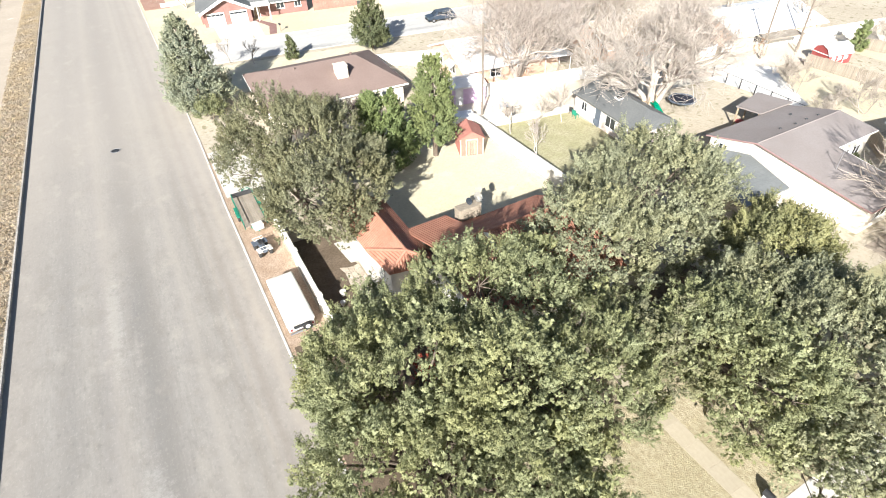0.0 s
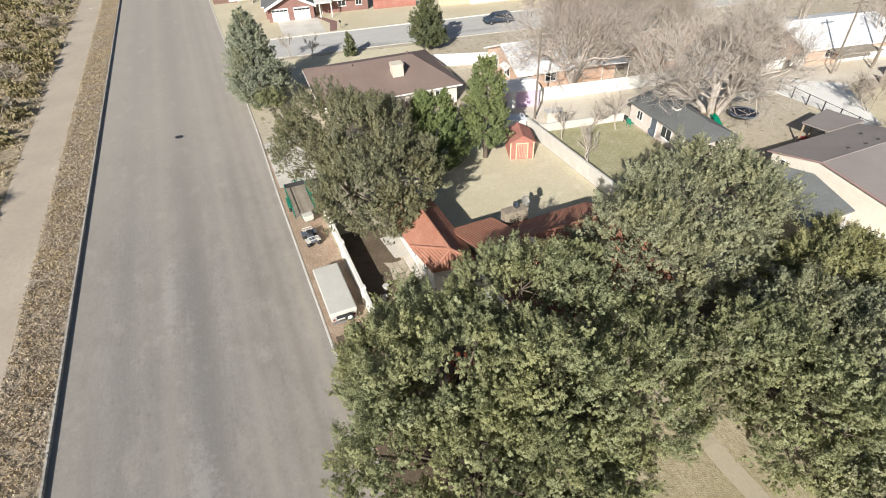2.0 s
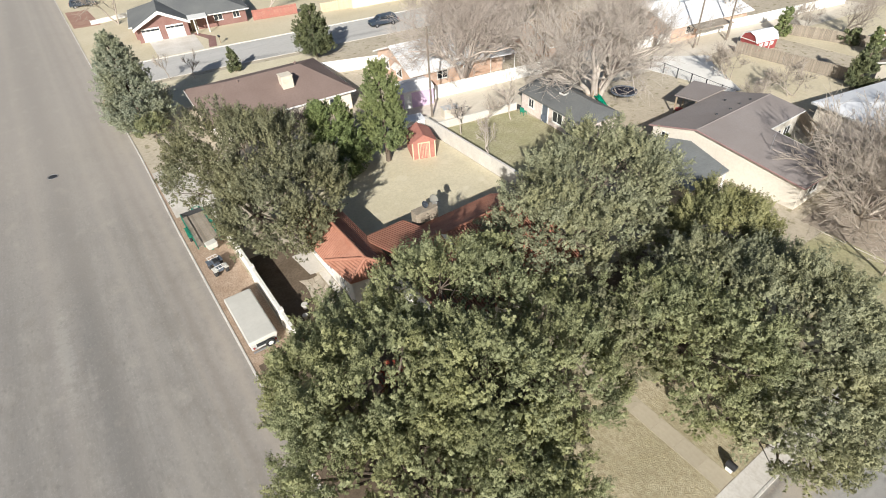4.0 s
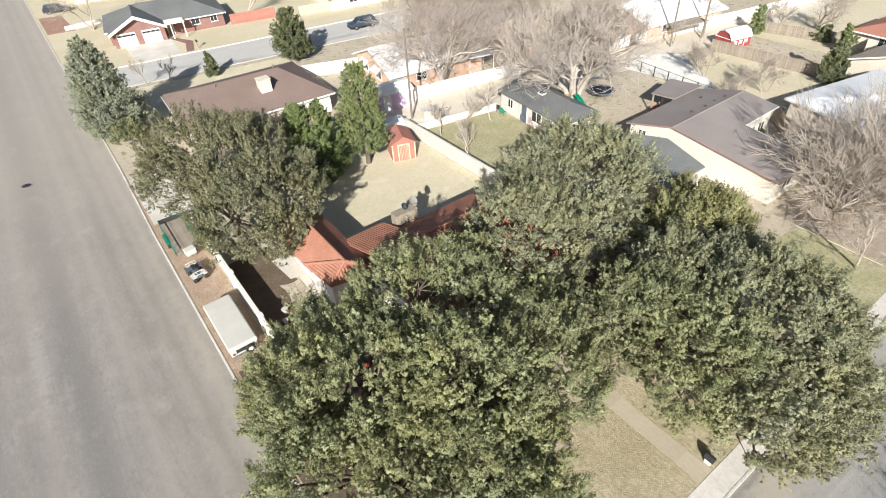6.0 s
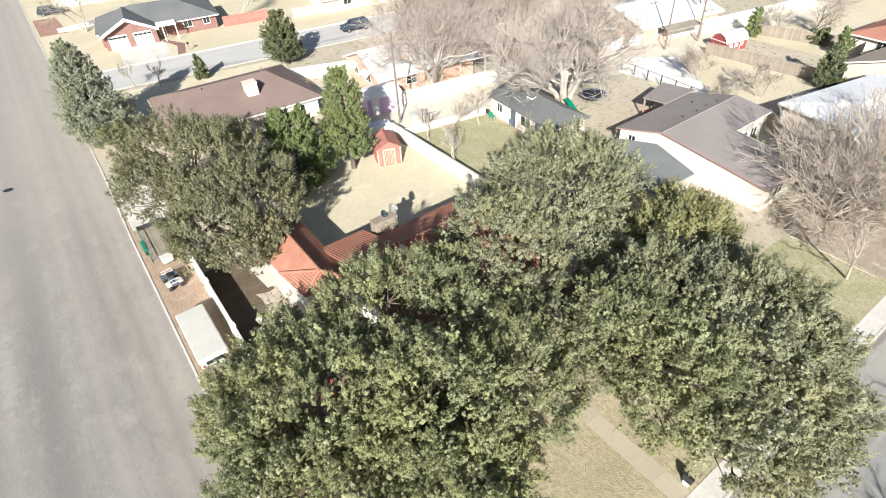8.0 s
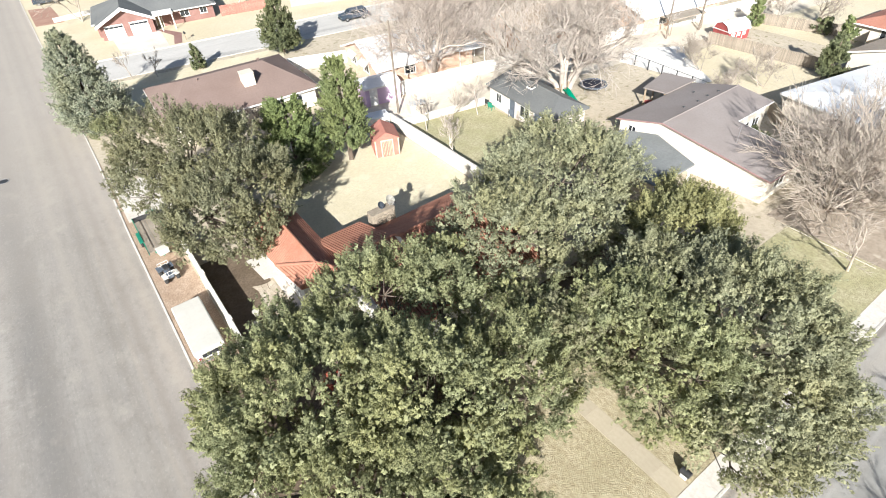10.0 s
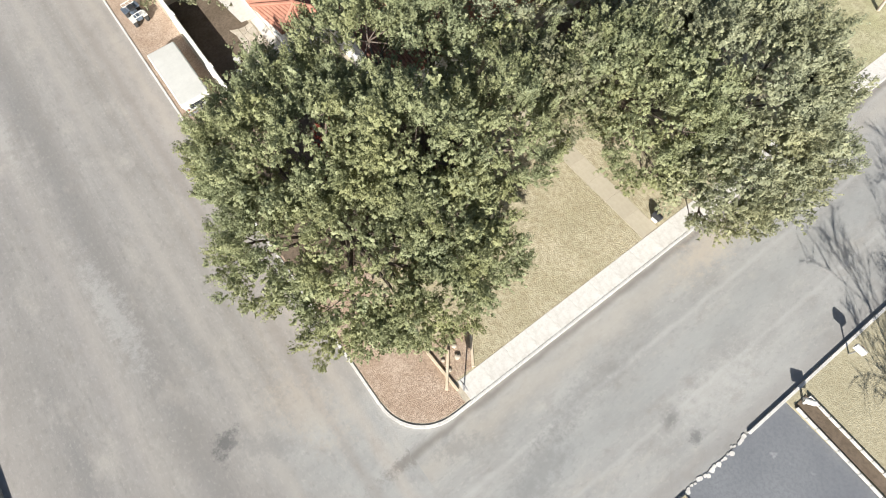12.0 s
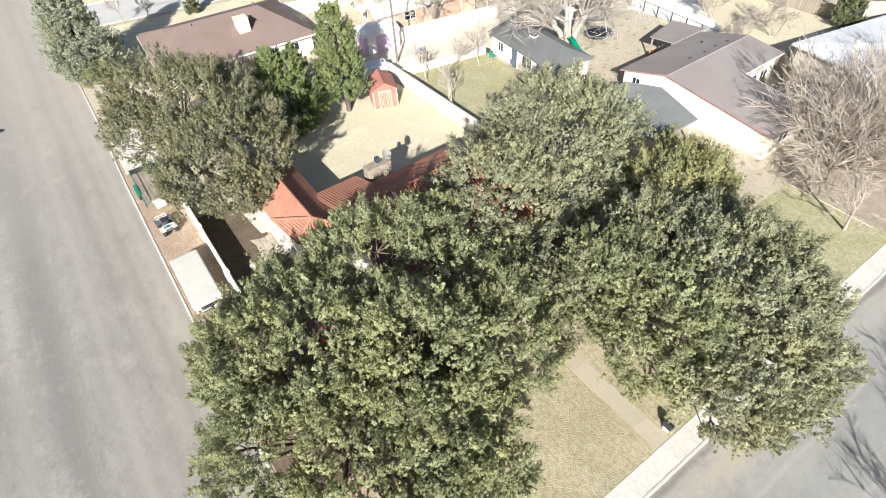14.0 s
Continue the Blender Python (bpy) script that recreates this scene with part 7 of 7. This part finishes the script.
# ---- flatbed trailer with green rails, boards and a white tank ----
ft = thing("utility_trailer", "green-railed utility trailer with a grey plank deck", "trailer", (1.5, 42.2, 0.13), 0)
for i in range(8):
    part("deck_plank", box(-0.92 + i * 0.23, -2.7, 0.55, -0.92 + i * 0.23 + 0.21, 2.7, 0.60), M["wood_grey"], ft)
for s in (-1, 1):
    part("rail", box(s * 0.97 - 0.03, -2.75, 0.98, s * 0.97 + 0.03, 2.75, 1.04), M["green_paint"], ft)
    part("frame_beam", box(s * 0.97 - 0.04, -2.75, 0.43, s * 0.97 + 0.04, 2.75, 0.545), M["green_paint"], ft)
    for y in (-2.7, -1.8, -0.9, 0, 0.9, 1.8, 2.7):
        part("stake", box(s * 0.97 - 0.025, y - 0.025, 0.546, s * 0.97 + 0.025, y + 0.025, 0.979), M["metal_dark"], ft)
    part("fender", box(s * 1.12 - 0.12, -1.0, 0.66, s * 1.12 + 0.12, 0.8, 0.72, 0.02), M["green_paint"], ft)
    for y in (-0.5, 0.35):
        wheel(ft, s * 1.12, y, 0.33, 0.33, 0.2)
part("tailgate", box(-0.95, 2.76, 0.5, 0.95, 2.82, 1.0), M["metal_dark"], ft)
part("tongue", polys([(-0.5, -2.7, 0.43), (0.5, -2.7, 0.43), (0.05, -3.6, 0.43), (-0.05, -3.6, 0.43), (-0.5, -2.7, 0.52), (0.5, -2.7, 0.52), (0.05, -3.6, 0.52), (-0.05, -3.6, 0.52)],
                     [(0, 1, 2, 3), (7, 6, 5, 4), (0, 4, 5, 1), (1, 5, 6, 2), (2, 6, 7, 3), (3, 7, 4, 0)]), M["green_paint"], ft)
tb = thing("tool_box", "white plastic tool box on the trailer's tongue", "tool box", (1.55, 38.9, 0.66), 8)
part("body", box(-0.42, -0.32, 0, 0.42, 0.32, 0.42, 0.04), M["white_gel"], tb)
part("lid", box(-0.45, -0.35, 0.42, 0.45, 0.35, 0.5, 0.03), M["white_gel"], tb)
hr = thing("hose_coil", "coil of green garden hose on the driveway", "hose", (2.1, 46.7, 0.15))
bm = bmesh.new()
for lp in range(3):
    for i in range(18):
        a0, a1 = i * math.tau / 18, (i + 1) * math.tau / 18
        r = 0.40 - 0.05 * lp
        add_tube(bm, (r * math.cos(a0), r * math.sin(a0), 0.03 + 0.03 * lp), (r * math.cos(a1), r * math.sin(a1), 0.03 + 0.03 * lp), 0.03, n=5)
part("coil", bm, M["green_paint"], hr)

# ---- quad bike ----
qb = thing("quad_bike", "dark quad bike with white racks, parked beside the kerb", "quad bike", (1.15, 36.2, 0.13), 6)
for s in (-1, 1):
    for y in (-0.62, 0.62):
        wheel(qb, s * 0.45, y, 0.29, 0.29, 0.26)
part("body", box(-0.24, -0.85, 0.38, 0.24, 0.85, 0.72, 0.09), M["blue_grey"], qb)
part("seat", box(-0.19, 0.0, 0.72, 0.19, 0.65, 0.87, 0.06), M["black_plastic"], qb)
for s in (-1, 1):
    for y in (-0.62, 0.62):
        part("fender", box(min(s * 0.26, s * 0.62), y - 0.36, 0.60, max(s * 0.26, s * 0.62), y + 0.36, 0.66, 0.02), M["white_gel"] if y < 0 else M["blue_grey"], qb)
part("handlebar", tube((-0.40, -0.32, 1.02), (0.40, -0.32, 1.02), 0.022), M["metal_dark"], qb)
part("column", tube((0, -0.42, 0.7), (0, -0.32, 1.02), 0.035), M["metal_dark"], qb)
for nm, y0, y1, z in (("front_rack", -0.98, -0.52, 0.80), ("rear_rack", 0.66, 1.05, 0.80)):
    rk = part(nm, box(-0.42, y0, z, 0.42, y0 + 0.035, z + 0.035), M["white_paint"], qb)
    part("bar", box(-0.42, y1, z, 0.42, y1 + 0.035, z + 0.035), M["white_paint"], rk)
    for x in (-0.42, -0.14, 0.14, 0.385):
        part("bar", box(x, y0 + 0.037, z, x + 0.03, y1 - 0.002, z + 0.03), M["white_paint"], rk)


# ---- vehicles on the far street ----
def suv(x, y, rot, paint, label):
    t = thing("car", label, "car", (x, y, 0.0), rot)
    prof = [(-2.45, 0.45), (-2.5, 0.95), (-1.45, 1.12), (-0.75, 1.72), (1.95, 1.78), (2.4, 1.1), (2.48, 0.45)]
    k = len(prof)
    ins = [0.0, 0.02, 0.04, 0.2, 0.2, 0.05, 0.0]
    v = [(x_, -0.97 + i, z) for (x_, z), i in zip(prof, ins)] + [(x_, 0.97 - i, z) for (x_, z), i in zip(prof, ins)]
    bm = polys(v, [tuple(range(k)), tuple(range(2 * k - 1, k - 1, -1))] + [(i, (i + 1) % k, k + (i + 1) % k, k + i) for i in range(k)])
    bmesh.ops.bevel(bm, geom=bm.edges[:], offset=0.05, segments=2, affect="EDGES")
    part("body", bm, paint, t)
    for s in (-1, 1):
        for a, b in ((-0.75, 0.15), (0.25, 1.1), (1.2, 1.9)):
            part("window", polys([(a, s * 0.955, 1.15), (b, s * 0.955, 1.15), (b - 0.02, s * 0.80, 1.62), (a + 0.15, s * 0.80, 1.62), (a, s * 0.93, 1.15), (b, s * 0.93, 1.15), (b - 0.02, s * 0.78, 1.62), (a + 0.15, s * 0.78, 1.62)],
                                 [(0, 1, 2, 3), (7, 6, 5, 4), (0, 4, 5, 1), (1, 5, 6, 2), (2, 6, 7, 3), (3, 7, 4, 0)]), M["glass"], t)
        for wx in (-1.5, 1.5):
            wheel(t, wx, s * 0.86, 0.36, 0.36, 0.24, "y")
        part("headlight", box(-2.53, s * 0.75 - 0.14, 0.72, -2.48, s * 0.75 + 0.14, 0.86), M["pale_glass"], t)
        part("tail_light", box(2.44, s * 0.80 - 0.1, 0.75, 2.52, s * 0.80 + 0.1, 1.0), M["barn_red"], t)
    part("windscreen", polys([(-1.42, -0.8, 1.16), (-1.42, 0.8, 1.16), (-0.84, 0.68, 1.66), (-0.84, -0.68, 1.66), (-1.40, -0.8, 1.10), (-1.40, 0.8, 1.10), (-0.80, 0.68, 1.60), (-0.80, -0.68, 1.60)],
                             [(0, 1, 2, 3), (7, 6, 5, 4), (0, 4, 5, 1), (1, 5, 6, 2), (2, 6, 7, 3), (3, 7, 4, 0)]), M["glass"], t)
    part("bumper", box(-2.6, -0.85, 0.4, -2.47, 0.85, 0.58, 0.03), M["black_plastic"], t)
    return t


suv(45.0, 84.4, -9, M["suv_paint"], "dark blue sport utility car on the far street")
suv(4.5, 141.5, 175, M["suv_paint"], "dark saloon parked far up the side street")

# ---- play things and yard clutter ----
tr = thing("trampoline", "round dark trampoline under the bare elm", "trampoline", (51.7, 37.3, 0.12))
tr.scale = (0.78, 0.78, 0.9)
part("mat", tube((0, 0, 0.83), (0, 0, 0.85), 1.75, n=28), M["trampoline"], tr)
bm = bmesh.new()
for i in range(28):
    a0, a1 = i * math.tau / 28, (i + 1) * math.tau / 28
    add_tube(bm, (1.95 * math.cos(a0), 1.95 * math.sin(a0), 0.84), (1.95 * math.cos(a1), 1.95 * math.sin(a1), 0.84), 0.12, n=6)
part("pad", bm, M["blue_grey"], tr)
for i in range(6):
    a = i * math.tau / 6
    part("leg", tube((1.9 * math.cos(a), 1.9 * math.sin(a), 0), (1.9 * math.cos(a), 1.9 * math.sin(a), 0.74), 0.03), M["metal_grey"], tr)
ps = thing("play_slide", "wooden play platform with a curved green slide", "slide", (46.8, 36.9, 0.12), -92)
for x in (-1.6, -0.6):
    for y in (-0.5, 0.5):
        part("post", box(x - 0.05, y - 0.05, 0, x + 0.05, y + 0.05, 2.3), M["wood"], ps)
for i in range(5):
    part("platform_board", box(-1.54, -0.44 + i * 0.18, 1.4, -0.66, -0.28 + i * 0.18, 1.45), M["wood"], ps)
bm = bmesh.new()
path = [(-0.55, 1.45), (-0.1, 1.35), (0.5, 0.95), (1.0, 0.6), (1.6, 0.32), (2.1, 0.26)]
sec = [(-0.32, 0.22), (-0.28, 0.0), (0.28, 0.0), (0.32, 0.22)]
rows = [[bm.verts.new((x, y, z + h)) for y, h in sec] for x, z in path]
for a, b in zip(rows, rows[1:]):
    for i in range(3):
        bm.faces.new((a[i], a[i + 1], b[i + 1], b[i]))
bmesh.ops.solidify(bm, geom=bm.faces, thickness=0.04)
part("chute", bm, M["green_plastic"], ps, "bright green plastic chute")
part("ladder", box(-1.75, -0.3, 0, -1.68, 0.3, 1.4), M["wood"], ps)
for x, y, m, lb in ((39.2, 41.6, "green_paint", "green garden chair beside the guest house"), (39.7, 38.6, "blue_grey", "blue-grey patio chair under the guest house eaves"), (39.5, 42.5, "metal_dark", "dark metal garden chair beside the wall")):
    c = thing("garden_chair", lb, "chair", (x, y, 0.13), 100)
    part("seat", box(-0.3, -0.28, 0.38, 0.3, 0.28, 0.44, 0.02), M[m], c)
    part("backrest", box(-0.3, 0.24, 0.45, 0.3, 0.30, 0.95, 0.02), M[m], c)
    for sx in (-0.26, 0.26):
        for sy in (-0.24, 0.24):
            part("leg", box(sx - 0.025, sy - 0.025, 0, sx + 0.025, sy + 0.025, 0.379), M[m], c)
bbq = thing("trash_bin", "green rolling trash bin beside the far fence", "trash bin", (31.6, 104.4, 0.12), 10)
part("body", polys([(-0.26, -0.26, 0), (0.26, -0.26, 0), (0.26, 0.26, 0), (-0.26, 0.26, 0), (-0.32, -0.34, 1.0), (0.32, -0.34, 1.0), (0.32, 0.34, 1.0), (-0.32, 0.34, 1.0)], [(3, 2, 1, 0), (4, 5, 6, 7), (0, 1, 5, 4), (1, 2, 6, 5), (2, 3, 7, 6), (3, 0, 4, 7)]), M["green_paint"], bbq)
part("lid", box(-0.35, -0.38, 1.0, 0.35, 0.36, 1.07, 0.02), M["green_paint"], bbq)
for x, y, r, lb in ((5.0, 27.6, 0.22, "round grey garden pot in the side yard"), (4.6, 26.6, 0.18, "small pale garden pot in the side yard")):
    pot = thing("garden_pot", lb, "pot", (x, y, 0.13), 0, "pots in the side yard")
    part("body", tube((0, 0, 0), (0, 0, r * 1.8), r * 0.7, r, 14), M["block"], pot)
    part("rim", tube((0, 0, r * 1.8), (0, 0, r * 2.05), r * 1.12, r * 1.12, 14), M["block"], pot)
rc = thing("dumpster", "tan metal refuse container in the alley", "dumpster", (32.4, 47.0, 0.14), -12)
part("body", box(-0.95, -0.6, 0.0, 0.95, 0.6, 1.1, 0.03), M["sand"], rc)
part("lid", box(-0.98, -0.63, 1.1, 0.98, 0.63, 1.16, 0.01), M["camper_side"], rc)

le = thing("lawn_edging", "thin pale concrete edging across the neighbour's lawn", "edging", (0, 0, 0.12))
for i in range(6):
    part("edging_piece", slab([(42.8 + (42.6 - 42.8) * i / 6, 9.1 + (2.6 - 9.1) * i / 6), (42.8 + (42.6 - 42.8) * (i + 0.98) / 6, 9.1 + (2.6 - 9.1) * (i + 0.98) / 6), (42.8 + (42.6 - 42.8) * (i + 0.98) / 6, 9.1 + (2.6 - 9.1) * (i + 0.98) / 6 + 0.14), (42.8 + (42.6 - 42.8) * i / 6, 9.1 + (2.6 - 9.1) * i / 6 + 0.14)], 0.0, 0.07), M["concrete"], le)

# ---- kerbs and pavement slabs ----
def kerb_line(label, x0, y0, x1, y1, step=3.0, w=0.15, h=0.17, material="kerb"):
    n = round(math.hypot(x1 - x0, y1 - y0) / step)
    a = math.degrees(math.atan2(y1 - y0, x1 - x0))
    ln = math.hypot(x1 - x0, y1 - y0) / n
    t = thing("kerb", label, "", (0, 0, 0), 0, "", "structure")
    me = mesh_from(box(0.008, -w / 2, -0.1, ln - 0.008, w / 2, h, 0.015), "kerb_stone")
    pieces("kerb_stone", t, me, [(x0 + (x1 - x0) * i / n, y0 + (y1 - y0) * i / n, 0, a) for i in range(n)], M[material])


BOW = ((0.075, 2.75), (0.0, 12.0), (-0.2, 24.0), (-0.2, 45.0), (0.03, 60.0), (0.075, 85.5))
for (xa, ya), (xb, yb) in zip(BOW, BOW[1:]):
    kerb_line("pale concrete kerb of the wide street", xa, ya, xb, yb)
structure("ground", slab([(0.2, 12.0), (0.2, 60.0), *((x + 0.07, y) for x, y in BOW[4:0:-1])], -0.05, 0.124), M["mulch"], "narrow strip of brown dirt behind the kerb")
kerb_line("pale concrete kerb of the wide street", 0.075, 96.5, 0.075, 200.0)
kerb_line("pale kerb along the verge", -17.475, -20.0, -17.475, 210.0, h=0.27, material="old_kerb")
kerb_line("pale concrete kerb of the side street", 2.75, 0.075, 110.0, 0.075)
kerb_line("pale concrete kerb across the side street", 13.6, -9.075, 80.0, -9.075, h=0.128)
kerb_line("pale concrete kerb of the far street", 0.6, 85.9, 160.0, 60.7)
kerb_line("pale concrete kerb of the far street", 0.6, 96.0, 160.0, 73.6)
bm = bmesh.new()
inner, outer = arc(2.75, 2.75, 2.6, 180, 270, 12), arc(2.75, 2.75, 2.75, 180, 270, 12)
vs = [[bm.verts.new((*p, z)) for p, z in ((i, -0.1), (i, 0.17), (o, 0.17), (o, -0.1))] for i, o in zip(inner, outer)]
for a, b in zip(vs, vs[1:]):
    for i in range(4):
        bm.faces.new((a[i], a[(i + 1) % 4], b[(i + 1) % 4], b[i]))
bmesh.ops.recalc_face_normals(bm, faces=bm.faces)
structure("kerb", bm, M["kerb"], "rounded concrete kerb of the street corner")
sw = thing("pavement", "pale concrete pavement slabs along the side street", "", (0, 0, 0), 0, "", "structure")
me = mesh_from(box(0.002, 0.0, 0.0, 1.498, 1.15, 0.15, 0.004), "slab")
pieces("slab", sw, me, [(3.9 + 1.5 * i, 0.16, 0, 0) for i in range(9)], M["bleached_slab"])
pieces("slab", sw, me, [(3.9 + 1.5 * i, 0.16, 0, 0) for i in range(9, 48)], M["walk_grey"])
fw = thing("pavement", "concrete front walk leading to the tiled house", "", (0, 0, 0), 0, "", "structure")
me = mesh_from(box(0.0, 0.003, 0.0, 1.15, 1.497, 0.145, 0.005), "slab")
pieces("slab", fw, me, [(16.95, 1.34 + 1.5 * i, 0, 0) for i in range(9)], M["walk"])
